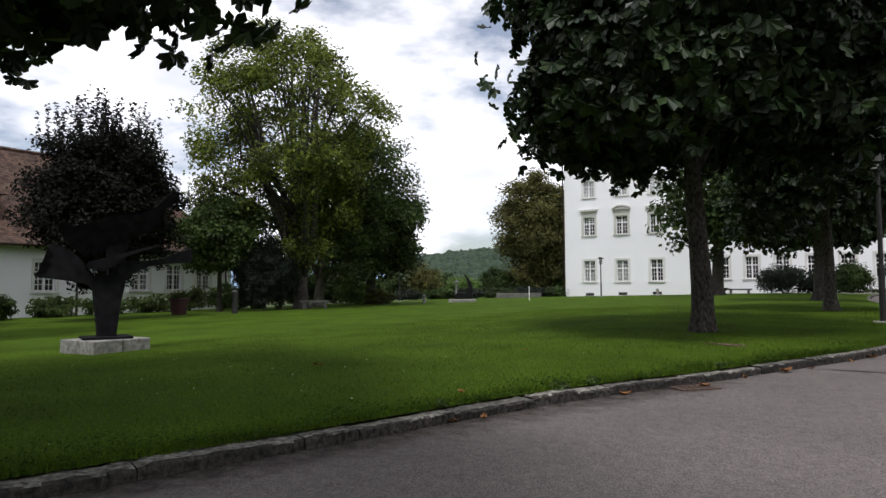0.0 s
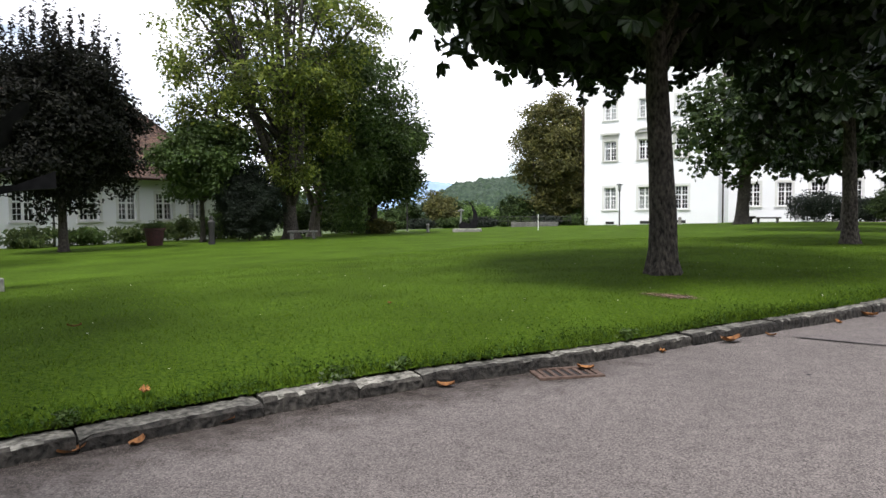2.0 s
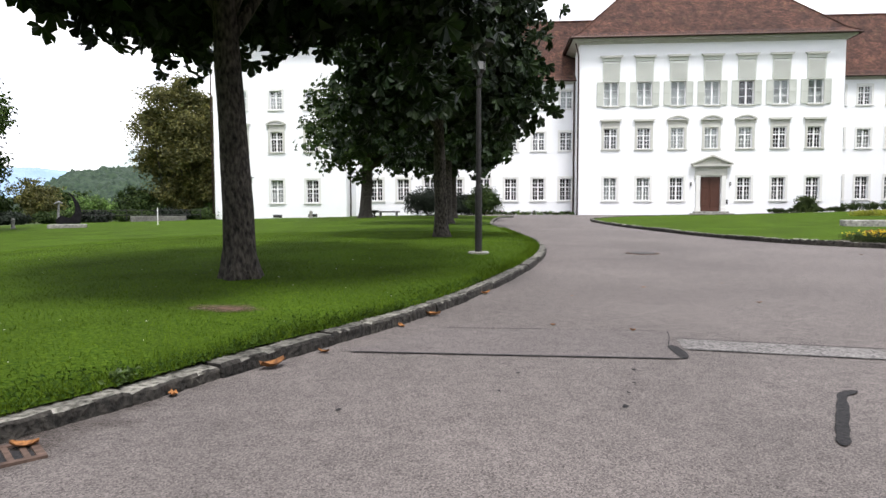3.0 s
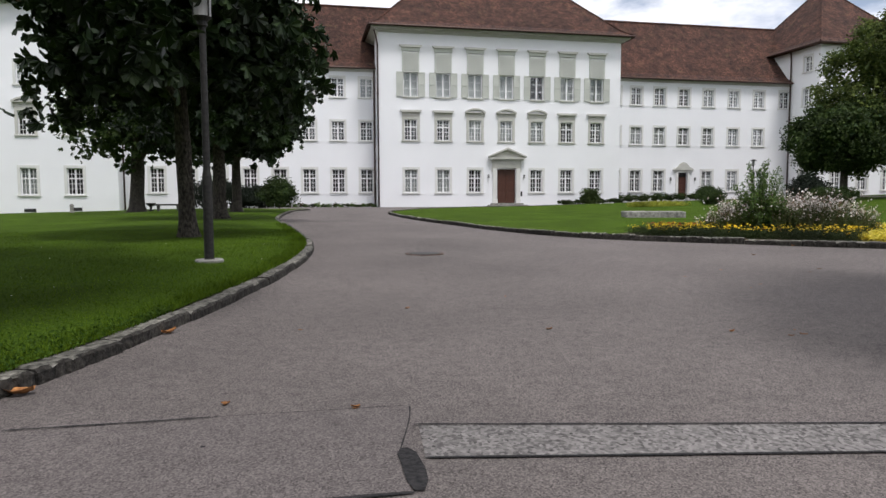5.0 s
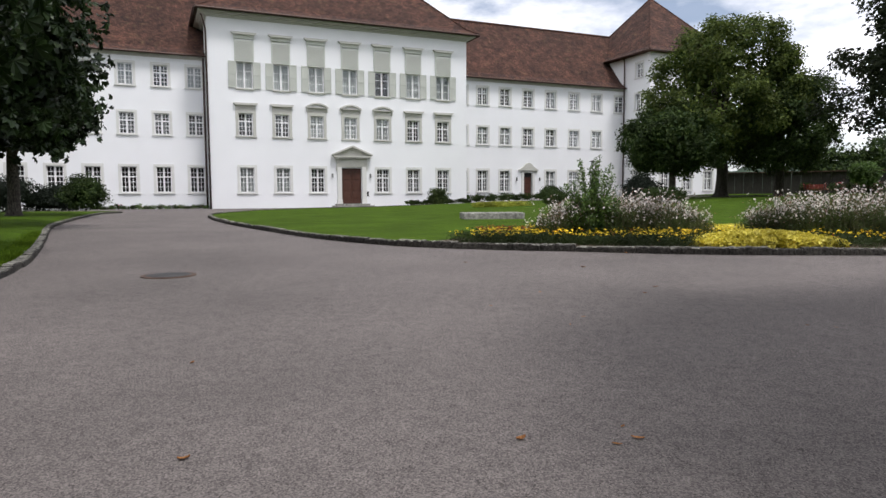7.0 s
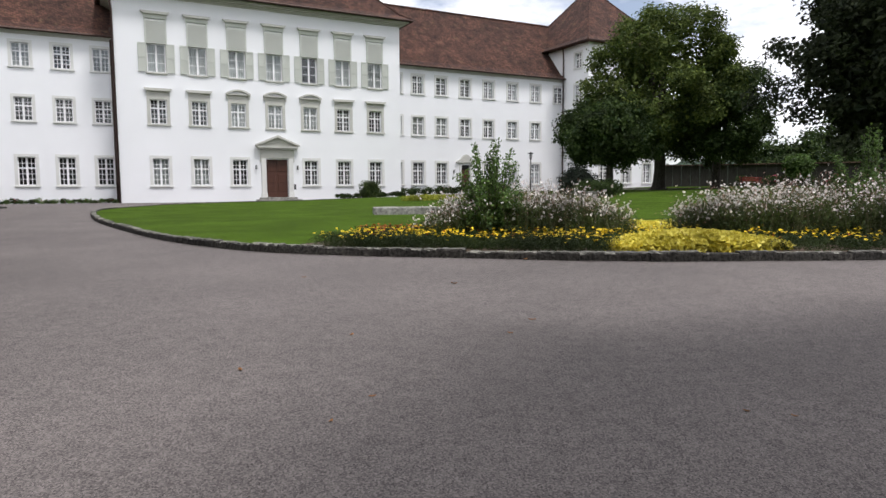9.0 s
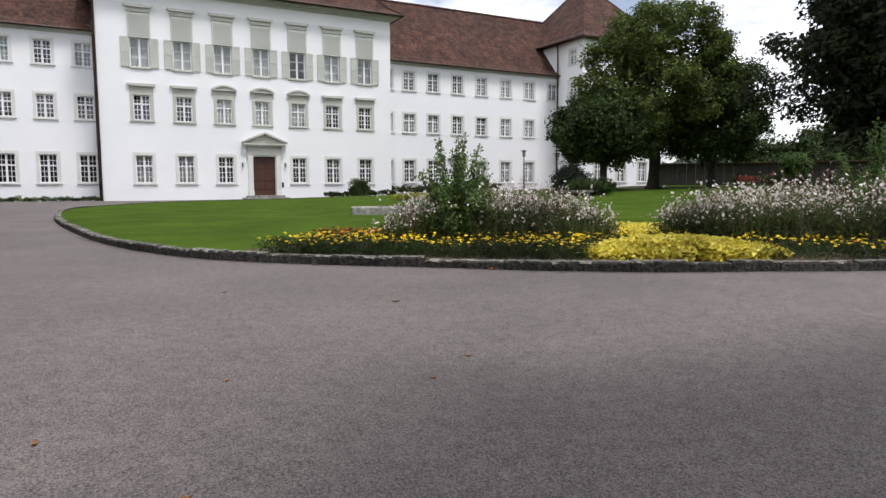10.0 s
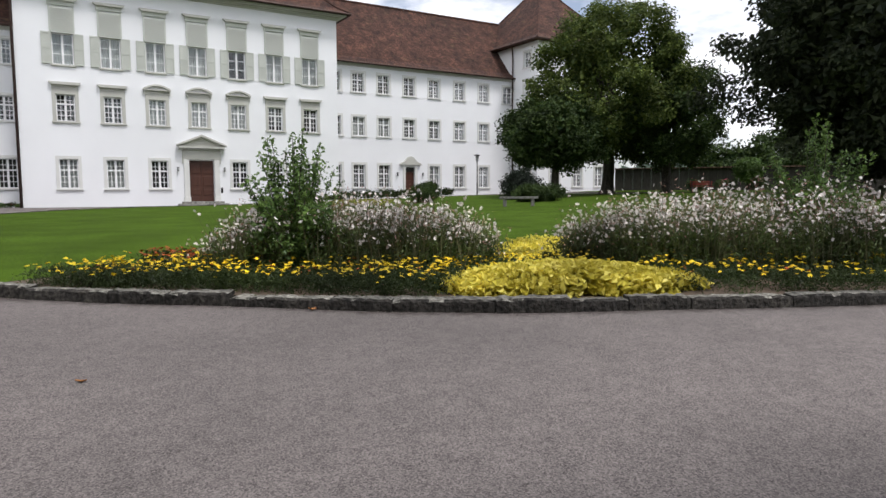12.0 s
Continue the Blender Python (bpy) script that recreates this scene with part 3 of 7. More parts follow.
def build_window(kind):
    """kind: (w, h, surround width, cap, top, shuttered, curtain, cols, rows)."""
    w, h, sw, cap, shuttered, curtain, cols, rows, trans, stone, open_leaf = kind
    ob = thing("window_0", 0, 0, 0, "tall white casement window with small panes in a stone surround", "window", kind="structure")
    mat = M_STONE if stone else M_SURROUND
    bm = bmesh.new()
    frame_band(bm, w, 0, h, sw, -0.045, 0.0)
    if cap:
        box(bm, -w / 2 - sw, w / 2 + sw, -0.04, 0.0, h + sw, h + sw + 0.46)
    part("surround", bm, mat, ob)
    bm = bmesh.new()
    box(bm, -w / 2 - sw - 0.05, w / 2 + sw + 0.05, -0.12, 0.2, -0.13, 0.0, 0.015)
    part("window_sill", bm, mat, ob)
    bm = bmesh.new()
    casement(bm, w, h, cols, rows, trans)
    sash = part("window_frame", bm, M_WHITEWOOD, ob, "white painted casement frame")
    bm = bmesh.new()
    if open_leaf:
        box(bm, 0.0, w / 2 - 0.06, 0.19, 0.198, 0.06, h - 0.06)
        box(bm, -w / 2 + 0.06, 0.0, 0.19, 0.198, 0.06, trans)
    else:
        box(bm, -w / 2 + 0.06, w / 2 - 0.06, 0.19, 0.198, 0.06, h - 0.06)
    g = part("glass", bm, M_GLASS, sash)
    g.visible_shadow = False
    if curtain:
        bm = bmesh.new()
        n = 26
        for x0, x1 in ((-w / 2 + 0.03, -0.02), (0.02, w / 2 - 0.03)) if curtain == 1 else ((-w / 2 + 0.03, w / 2 - 0.03),):
            top = [bm.verts.new((x0 + (x1 - x0) * k / n, 0.34 + 0.025 * math.sin(k * 1.9), h - 0.04)) for k in range(n + 1)]
            low = [bm.verts.new((x0 + (x1 - x0) * k / n, 0.34 + 0.03 * math.sin(k * 1.9 + 0.3), 0.05)) for k in range(n + 1)]
            for k in range(n):
                bm.faces.new((top[k], top[k + 1], low[k + 1], low[k]))
        part("curtain", bm, M_CURTAIN, ob, "white net curtain")
    zt = h + sw + (0.46 if cap else 0)
    if cap == 1:
        bm = bmesh.new()
        e = w / 2 + sw
        prism(bm, [(-e - 0.02, zt - 0.06), (e + 0.02, zt - 0.06), (e + 0.08, zt + 0.02), (e + 0.16, zt + 0.06), (e + 0.18, zt + 0.14), (-e - 0.18, zt + 0.14), (-e - 0.16, zt + 0.06), (-e - 0.08, zt + 0.02)], -0.24, -0.041)
        part("cornice", bm, mat, ob)
    if cap == 2:
        bm = bmesh.new()
        e = w / 2 + sw + 0.16
        n = 14
        arc = [(e - 2 * e * k / n, zt + 0.1 + 0.34 * math.sin(math.pi * k / n) ** 0.8) for k in range(n + 1)]
        inner = [(x * 0.9, z - 0.12) for x, z in arc]
        a = [bm.verts.new((x, -0.25, z)) for x, z in arc]
        b = [bm.verts.new((x, -0.041, z)) for x, z in arc]
        c = [bm.verts.new((x, -0.25, z)) for x, z in inner]
        d = [bm.verts.new((x, -0.041, z)) for x, z in inner]
        for k in range(n):
            for p, q in ((a, b), (b, d), (d, c), (c, a)):
                bm.faces.new((p[k], p[k + 1], q[k + 1], q[k]))
        for k in (0, n):
            bm.faces.new((a[k], b[k], d[k], c[k]))
        box(bm, -e, e, -0.22, -0.042, zt - 0.02, zt + 0.07)
        part("pediment", bm, mat, ob, "curved stone pediment")
        for s in (-1, 1):
            bm = bmesh.new()
            box(bm, s * (e - 0.1) - 0.06, s * (e - 0.1) + 0.06, -0.15, -0.041, zt - 0.34, zt - 0.03, 0.02)
            part("bracket", bm, mat, ob)
    if shuttered:
        for s in (-1, 1):
            bm = bmesh.new()
            x0, x1 = (w / 2 + 0.03, w / 2 + 0.66) if s > 0 else (-w / 2 - 0.66, -w / 2 - 0.03)
            box(bm, x0, x0 + 0.07, -0.10, -0.05, 0, h)
            box(bm, x1 - 0.07, x1, -0.10, -0.05, 0, h)
            for z in (0, h / 2 - 0.05, h - 0.1):
                box(bm, x0 + 0.07, x1 - 0.07, -0.098, -0.052, z, z + 0.1)
            n = int(h / 0.085)
            for k in range(n):
                z = 0.1 + (h - 0.2) * k / n
                a = [bm.verts.new(p) for p in ((x0 + 0.07, -0.09, z), (x1 - 0.07, -0.09, z), (x1 - 0.07, -0.06, z + 0.085), (x0 + 0.07, -0.06, z + 0.085))]
                bm.faces.new(a)
            part("shutter", bm, M_SHUTTER, ob, "open sage-green louvred shutter")
        bm = bmesh.new()
        e = w / 2 + 0.12
        z0, z1 = h + 0.02, h + 1.92
        box(bm, -e, -e + 0.1, -0.12, 0.0, z0, z1)
        box(bm, e - 0.1, e, -0.12, 0.0, z0, z1)
        n = 13
        for k in range(n):
            z = z0 + (z1 - 0.1 - z0) * k / n
            dz = (z1 - 0.1 - z0) / n
            q = [bm.verts.new(p) for p in ((-e + 0.1, -0.14, z - 0.02), (e - 0.1, -0.14, z - 0.02), (e - 0.1, -0.04, z + dz), (-e + 0.1, -0.04, z + dz))]
            bm.faces.new(q)
        box(bm, -e - 0.05, e + 0.05, -0.13, 0.0, z1, z1 + 0.35)
        part("louvre_box", bm, M_SHUTTER, ob, "slatted sage-green panel above the window")
        bm = bmesh.new()
        z1 += 0.35
        prism(bm, [(-e - 0.06, z1 - 0.04), (e + 0.06, z1 - 0.04), (e + 0.2, z1 + 0.06), (e + 0.26, z1 + 0.16), (-e - 0.26, z1 + 0.16), (-e - 0.2, z1 + 0.06)], -0.3, 0.0)
        part("cornice", bm, M_STONE, ob)
    return ob


def window(kind, m):
    """A window of that kind; the first is built, the others copied."""
    WINDOW_NO[0] += 1
    if kind not in WINDOW_KINDS:
        WINDOW_KINDS[kind] = build_window(kind)
        ob = WINDOW_KINDS[kind]
        ob.matrix_world = m
    else:
        ob = copy_thing(WINDOW_KINDS[kind], m)
    ob.name = "window_%d" % WINDOW_NO[0]
    w, h, sw, cap, shuttered, curtain, *_ = kind
    words = "shuttered white window below a slatted sage-green panel" if shuttered else (
        "white small-paned window under a curved stone pediment" if cap == 2 else "white small-paned window with a straight stone cap" if cap else
        "white small-paned casement window in a pale stone surround")
    tagged(ob, words + (", net curtain drawn, brightening the panes" if curtain else ""))
    return ob


def facade(name, m, length, z0, z1, rows, label, doors=()):
    """rows: (x, sill z, kind). Cuts the wall and sets the windows."""
    holes = [(x - k[0] / 2, x + k[0] / 2, z, z + k[1]) for x, z, k in rows] + list(doors)
    wall(name, length, z0, z1, holes, m, label)
    for x, z, k in rows:
        window(k, m @ pose(x, 0, z))


def kind(w, h, sw=0.2, cap=0, shuttered=0, curtain=0, cols=2, rows=5, trans=1.35, stone=0, leaf=0):
    return (w, h, sw, cap, shuttered, curtain, cols, rows, trans, stone, leaf)


RX0, RX1, RY, RTOP = 8.63, 32.72, 69.4, 16.47
WY, WTOP = 72.6, 13.38
PY = 68.2
XS = [11.58 + 3.1 * k for k in range(7)]
rows = []
for k, x in enumerate(XS):
    if k != 3:
        rows.append((x - RX0, 1.78, kind(1.22, 2.16, 0.22, curtain=1 if k < 2 else 0)))
    rows.append((x - RX0, 6.66, kind(1.22, 1.95, 0.24, 2 if 2 <= k <= 4 else 1, curtain=(0, 0, 2, 2, 1, 0, 0)[k], trans=1.25, stone=1, leaf=1 if k == 0 else 0)))
    # white curtains in the top panes stand in for the sky's reflection
    rows.append((x - RX0, 10.7, kind(1.38, 2.24, 0.04, 0, 1, 0 if k == 4 else 2, 1, 3, 0, 1)))
facade("wall_front", pose(RX0, RY, 0), RX1 - RX0, -0.6, RTOP, rows, "white plastered central front of the house", [(19.98 - RX0, 21.86 - RX0, 0.55, 4.0)])
wall("wall_front_west", WY - RY + 0.45, -0.6, RTOP, [], pose(RX0 + 0.002, WY + 0.46, 0, 0, 0, -90), "white plastered side of the central front")
wall("wall_front_east", WY - RY + 0.45, -0.6, RTOP, [], pose(RX1 - 0.002, RY + 0.004, 0, 0, 0, 90), "white plastered side of the central front")

K_G, K_1, K_2 = kind(1.22, 2.22, 0.22), kind(1.22, 1.82, 0.2, trans=1.15), kind(1.2, 1.8, 0.2, trans=1.15)
K_GC, K_1C, K_2C = kind(1.22, 2.22, 0.22, curtain=1), kind(1.22, 1.82, 0.2, trans=1.15, curtain=1), kind(1.2, 1.8, 0.2, trans=1.15, curtain=1)
WX0, WX1 = -13.7, 54.6
rows = []
for k, x in enumerate([-0.52 - 2.75 * j for j in (4, 3, 2, 1)] + [-0.52, 2.22, 4.98, 7.73]):
    rows += [(x - WX0, 1.83, K_G), (x - WX0, 6.84, kind(1.22, 1.82, 0.2, trans=1.15, leaf=1) if k == 7 else K_1), (x - WX0, 10.97, K_2C if k in (3, 5, 7) else K_2)]
facade("wall_wing_west", pose(WX0, WY, 0), RX0 - WX0, -0.6, WTOP, rows, "white plastered west wing of the house")
rows = []
for k, x in enumerate([33.75, 36.2, 38.9, 41.75, 44.65, 47.73, 50.82, 54.0]):
    if k != 3 and k < 7:
        rows.append((x - RX1, 1.88, K_GC if k == 4 else K_G))
    if k < 7:
        rows.append((x - RX1, 6.86, K_1C if k in (1, 2) else K_1))
    rows.append((x - RX1, 11.0, K_2))
facade("wall_wing_east", pose(RX1, WY, 0), WX1 - RX1 + 0.5, -0.6, WTOP, rows, "white plastered east wing of the house", [(41.2 - RX1, 42.3 - RX1, 1.05, 3.9)])

PX0, PX1 = -26.85, -13.7
rows = []
for k, x in enumerate((-24.1, -20.56, -17.05)):
    rows += [(x - PX0, 1.62, K_GC if k < 2 else K_G), (x - PX0, 6.55, kind(1.22, 1.95, 0.22, 2 if k == 1 else 1, trans=1.25, stone=1)), (x - PX0, 10.65, K_2C), ]
facade("wall_pavilion", pose(PX0, PY, 0), PX1 - PX0, -0.9, 17.2, rows, "white plastered west pavilion of the house")
wall("wall_pavilion_west", 16, -0.9, 17.2, [], pose(PX0 + 0.002, PY + 16.003, 0, 0, 0, -90), "white plastered west side of the pavilion")
wall("wall_pavilion_east", 16, -0.9, 17.2, [], pose(PX1 - 0.002, PY + 0.003, 0, 0, 0, 90), "white plastered east side of the pavilion")
TX0, TX1 = 54.6, 66.6
rows = []
for x in (57.0, 60.3, 63.5):
    rows += [(x - TX0, 1.95, K_G), (x - TX0, 6.86, K_1), (x - TX0, 11.0, K_2), (x - TX0, 14.6, kind(1.1, 1.6, 0.2, trans=1.0))]
facade("wall_tower", pose(TX0, PY, 0), TX1 - TX0, -0.2, 17.2, rows, "white plastered east pavilion of the house")
rows = [(14.3, z, k) for z, k in ((1.95, K_G), (6.86, K_1), (11.0, K_2), (14.6, kind(1.1, 1.6, 0.2, trans=1.0)))]
facade("wall_tower_west", pose(TX0 + 0.002, PY + 16.003, 0, 0, 0, -90), 16, -0.2, 17.2, rows, "white plastered west side of the east pavilion")
wall("wall_tower_east", 16, -0.2, 17.2, [], pose(TX1 - 0.002, PY + 0.003, 0, 0, 0, 90), "white plastered east side of the east pavilion")
# inner walls and floors carry the rooms' shade in their colour
wall("wall_inner", RX1 - RX0 - 1.2, 0.3, RTOP, [], pose(RX0 + 0.6, RY + 4.5, 0), "plain inner wall behind the central front", M_ROOMSHADE)
wall("wall_inner_west", 11.5, 0.3, 17.0, [], pose(PX0 + 0.7, PY + 4.5, 0), "plain inner wall of the pavilion", M_ROOMSHADE)
wall("wall_inner_east", 10.5, 0.3, 17.0, [], pose(TX0 + 0.7, PY + 4.5, 0), "plain inner wall of the pavilion", M_ROOMSHADE)
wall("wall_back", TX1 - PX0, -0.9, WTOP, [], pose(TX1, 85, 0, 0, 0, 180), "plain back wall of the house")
wall("wall_corridor_west", RX0 - WX0, -0.6, WTOP, [], pose(WX0, WY + 5, 0), "plain inner wall of the west wing", M_ROOMSHADE)
wall("wall_corridor_east", WX1 - RX1, -0.6, WTOP, [], pose(RX1, WY + 5, 0), "plain inner wall of the east wing", M_ROOMSHADE)
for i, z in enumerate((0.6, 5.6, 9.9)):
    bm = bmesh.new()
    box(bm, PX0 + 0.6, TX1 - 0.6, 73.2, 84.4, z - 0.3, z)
    tagged(link("floor_%d" % (i + 1), bm, M_ROOMSHADE), "plain floor inside the house", "floor", kind="structure")


def hip_roof(name, x0, x1, y0, y1, ze, zr, over, label, hip=(True, True), kick=0.9, tiles=None):
    """A tiled hipped roof with a flared foot, a soffit and closed ends; ridge along x."""
    x0, x1, y0, y1 = x0 - over * hip[0], x1 + over * hip[1], y0 - over, y1 + over
    run = (y1 - y0) / 2
    ym = (y0 + y1) / 2

    def ring(inset, z):
        return [(x0 + inset * hip[0], y0 + inset, z), (x1 - inset * hip[1], y0 + inset, z), (x1 - inset * hip[1], y1 - inset, z), (x0 + inset * hip[0], y1 - inset, z)]

    bm = bmesh.new()
    kz = (zr - ze) * kick / run * 0.62
    levels = [ring(0, ze), ring(0, ze + 0.12), ring(kick, ze + 0.12 + kz)]
    steep = [[bm.verts.new(p) for p in lv] for lv in levels]
    for a, b in zip(steep, steep[1:]):
        for k in range(4):
            bm.faces.new((a[k], a[(k + 1) % 4], b[(k + 1) % 4], b[k]))
    hx = min(run, (x1 - x0) / 2 - 0.05)
    r0 = bm.verts.new((x0 + hx * hip[0], ym, zr))
    r1 = bm.verts.new((x1 - hx * hip[1], ym, zr))
    t = steep[-1]
    bm.faces.new((t[0], t[1], r1, r0))
    bm.faces.new((t[2], t[3], r0, r1))
    bm.faces.new((t[1], t[2], r1))
    bm.faces.new((t[3], t[0], r0))
    bm.faces.new(steep[0][::-1])
    ob = link(name, bm, tiles or M_ROOF)
    tagged(ob, label, "roof", kind="structure")
    bm = bmesh.new()
    tube(bm, [(x0 + hx * hip[0], ym, zr + 0.02), (x1 - hx * hip[1], ym, zr + 0.02)], [0.14, 0.14], 6)
    for sx, rr in ((0, r0), (1, r1)):
        if hip[sx]:
            ex, rx = (x0, x0 + hx) if sx == 0 else (x1, x1 - hx)
            kk = kick if sx == 0 else -kick
            for ey, k2 in ((y0, kick), (y1, -kick)):
                tube(bm, [(ex, ey, ze + 0.15), (ex + kk, ey + k2, ze + 0.14 + kz), (rx, ym, zr)], [0.09, 0.1, 0.1], 6)
    part("ridge_tiles", bm, tiles or M_ROOF, ob)
    bm = bmesh.new()
    g = 0.07
    tube(bm, [(x0, y0 - g, ze + 0.05), (x1, y0 - g, ze + 0.05)], [0.09, 0.09], 8)
    if hip[0]:
        tube(bm, [(x0 - g, y0, ze + 0.05), (x0 - g, y1, ze + 0.05)], [0.09, 0.09], 8)
    if hip[1]:
        tube(bm, [(x1 + g, y0, ze + 0.05), (x1 + g, y1, ze + 0.05)], [0.09, 0.09], 8)
    part("gutter", bm, M_PIPE, ob, "dark brown metal gutter")
    return ob


def cornice(name, x0, x1, y, z, h, out, label, sides=(0, 0), depth=3.0):
    bm = bmesh.new()
    for k in range(4):
        a, b = z + h * k / 4, z + h * (k + 1) / 4
        o = out * ((k + 1) / 4) ** 1.3
        box(bm, x0 - o * sides[0], x1 + o * sides[1], y - o, y + depth, a, b)
    tagged(link(name, bm, M_STONE), label, "cornice", kind="structure")


cornice("trim_front", RX0, RX1, RY, RTOP, 0.42, 0.7, "grey stepped cornice below the eaves", (1, 1), 14)
hip_roof("roof_front", RX0, RX1, RY, 87, RTOP + 0.42, 26.5, 0.95, "steep brown clay-tile hipped roof over the central front")
cornice("trim_wing_west", WX0, RX0, WY, WTOP, 0.25, 0.3, "pale cornice below the wing's eaves", (0, 0), 1)
cornice("trim_wing_east", RX1, WX1, WY, WTOP, 0.25, 0.3, "pale cornice below the wing's eaves", (0, 0), 1)
hip_roof("roof_wing_west", WX0 - 4, RX0 + 4, WY, 85, WTOP + 0.25, 21.15, 0.5, "long brown clay-tile roof over the west wing", (False, False))
hip_roof("roof_wing_east", RX1 - 4, WX1 + 4, WY, 85, WTOP + 0.25, 21.15, 0.5, "long weathered clay-tile roof over the east wing", (False, False))
hip_roof("roof_tower", TX0, TX1, PY, PY + 14, 17.1, 25.3, 0.8, "pyramid clay-tile roof over the east pavilion")
hip_roof("roof_pavilion", PX0, PX1, PY, PY + 14, 17.2, 26.0, 0.8, "pyramid clay-tile roof over the west pavilion")

# ---- trees ----
def leaf_cloud(points, normals, size, rng, shape="oval", curl=0.25, hang=None):
    """Vertices and faces of one leaf at each point."""
    n = len(points)
    nrm = normals / np.linalg.norm(normals, axis=1, keepdims=True)
    r = rng.normal(size=(n, 3)) if hang is None else hang + rng.normal(size=(n, 3)) * 0.45
    u = r - (r * nrm).sum(1, keepdims=True) * nrm
    u /= np.linalg.norm(u, axis=1, keepdims=True)
    w = np.cross(nrm, u)
    s = size * rng.uniform(0.7, 1.25, (n, 1))
    if shape == "oval":
        local = np.array([(-0.5, 0, 0), (-0.05, -0.3, 1), (0.5, 0, 0.2), (-0.05, 0.3, 1)])
        tri = np.array([(0, 1, 2), (0, 2, 3)])
    elif shape == "blade":
        local = np.array([(-0.5, 0, 0), (0.0, -0.13, 0.6), (0.5, 0, 0), (0.0, 0.13, 0.6)])
        tri = np.array([(0, 1, 2), (0, 2, 3)])
    elif shape == "palm":  # a hand of five rounded leaflets
        local, tri = [], []
        for k, a in enumerate((-1.5, -0.75, 0.0, 0.75, 1.5)):
            l = (0.66, 0.88, 1.0, 0.88, 0.66)[k]
            c, d = math.cos(a), math.sin(a)
            for q, p, z in ((0.0, 0.0, 0.0), (0.42, 0.17, 0.2), (0.78, 0.29, -0.1), (1.0, 0.04, -0.8), (0.8, -0.27, -0.2), (0.42, -0.17, 0.2)):
                local.append((q * l * c - p * l * d, q * l * d + p * l * c, z))
            tri += [(6 * k, 6 * k + 1, 6 * k + 2), (6 * k, 6 * k + 2, 6 * k + 3), (6 * k, 6 * k + 3, 6 * k + 4), (6 * k, 6 * k + 4, 6 * k + 5)]
        local, tri = np.array(local), np.array(tri)
    else:  # a hand of five leaflets
        local, tri = [], []
        for k, a in enumerate((-1.5, -0.75, 0.0, 0.75, 1.5)):
            l = (0.62, 0.85, 1.0, 0.85, 0.62)[k]
            c, d = math.cos(a), math.sin(a)
            for q, p, z in ((0.0, 0.0, 0.0), (0.68 * l, 0.32 * l, 0.1), (l, 0.0, -0.9), (0.68 * l, -0.32 * l, 0.1)):
                local.append((q * c - p * d, q * d + p * c, z))
            tri += [(4 * k, 4 * k + 1, 4 * k + 2), (4 * k, 4 * k + 2, 4 * k + 3)]
        local, tri = np.array(local), np.array(tri)
    v = (points[:, None, :] + (local[None, :, 0:1] * u[:, None, :] + local[None, :, 1:2] * w[:, None, :] + curl * local[None, :, 2:3] * nrm[:, None, :]) * s[:, None, :])
    f = tri[None] + (np.arange(n) * len(local))[:, None, None]
    return v.reshape(-1, 3), f.reshape(-1, 3)


def crown_points(rng, centre, radii, clumps, per, spread, shell=0.5, flat=0.0, lumps=0.22, skirt=0.0):
    """Leaf places in clumps through an uneven crown, and the clump centres."""
    c = np.array(centre, float)
    d = rng.normal(size=(clumps, 3))
    d /= np.linalg.norm(d, axis=1, keepdims=True)
    d[:, 2] = np.where(d[:, 2] < -flat, -flat * rng.uniform(0.3, 1, clumps) if flat else d[:, 2], d[:, 2])
    if skirt:  # the lower half hangs straight down to a level rim
        hyp = np.hypot(d[:, 0], d[:, 1])
        d[:, :2] *= np.where(d[:, 2] < 0, 1 - skirt + skirt / np.maximum(0.5, hyp), 1.0)[:, None]
    ph = rng.uniform(0, 6.28, 6)
    az = np.arctan2(d[:, 1], d[:, 0])
    lump = 1 + lumps * (np.sin(3 * az + ph[0] + 3 * d[:, 2]) * 0.5 + np.sin(5 * az + ph[1] - 5 * d[:, 2]) * 0.35 + rng.normal(size=clumps) * 0.3)
    rad = rng.uniform(shell ** 2, 1, clumps) ** 0.5
    cl = c + d * np.array(radii) * (rad * lump)[:, None]
    off = np.clip(rng.normal(size=(clumps, per, 3)), -1.7, 1.7) * spread
    off[..., 2] *= 0.7
    p = (cl[:, None, :] + off).reshape(-1, 3)
    out = np.repeat(d, per, axis=0)
    return p, out, cl


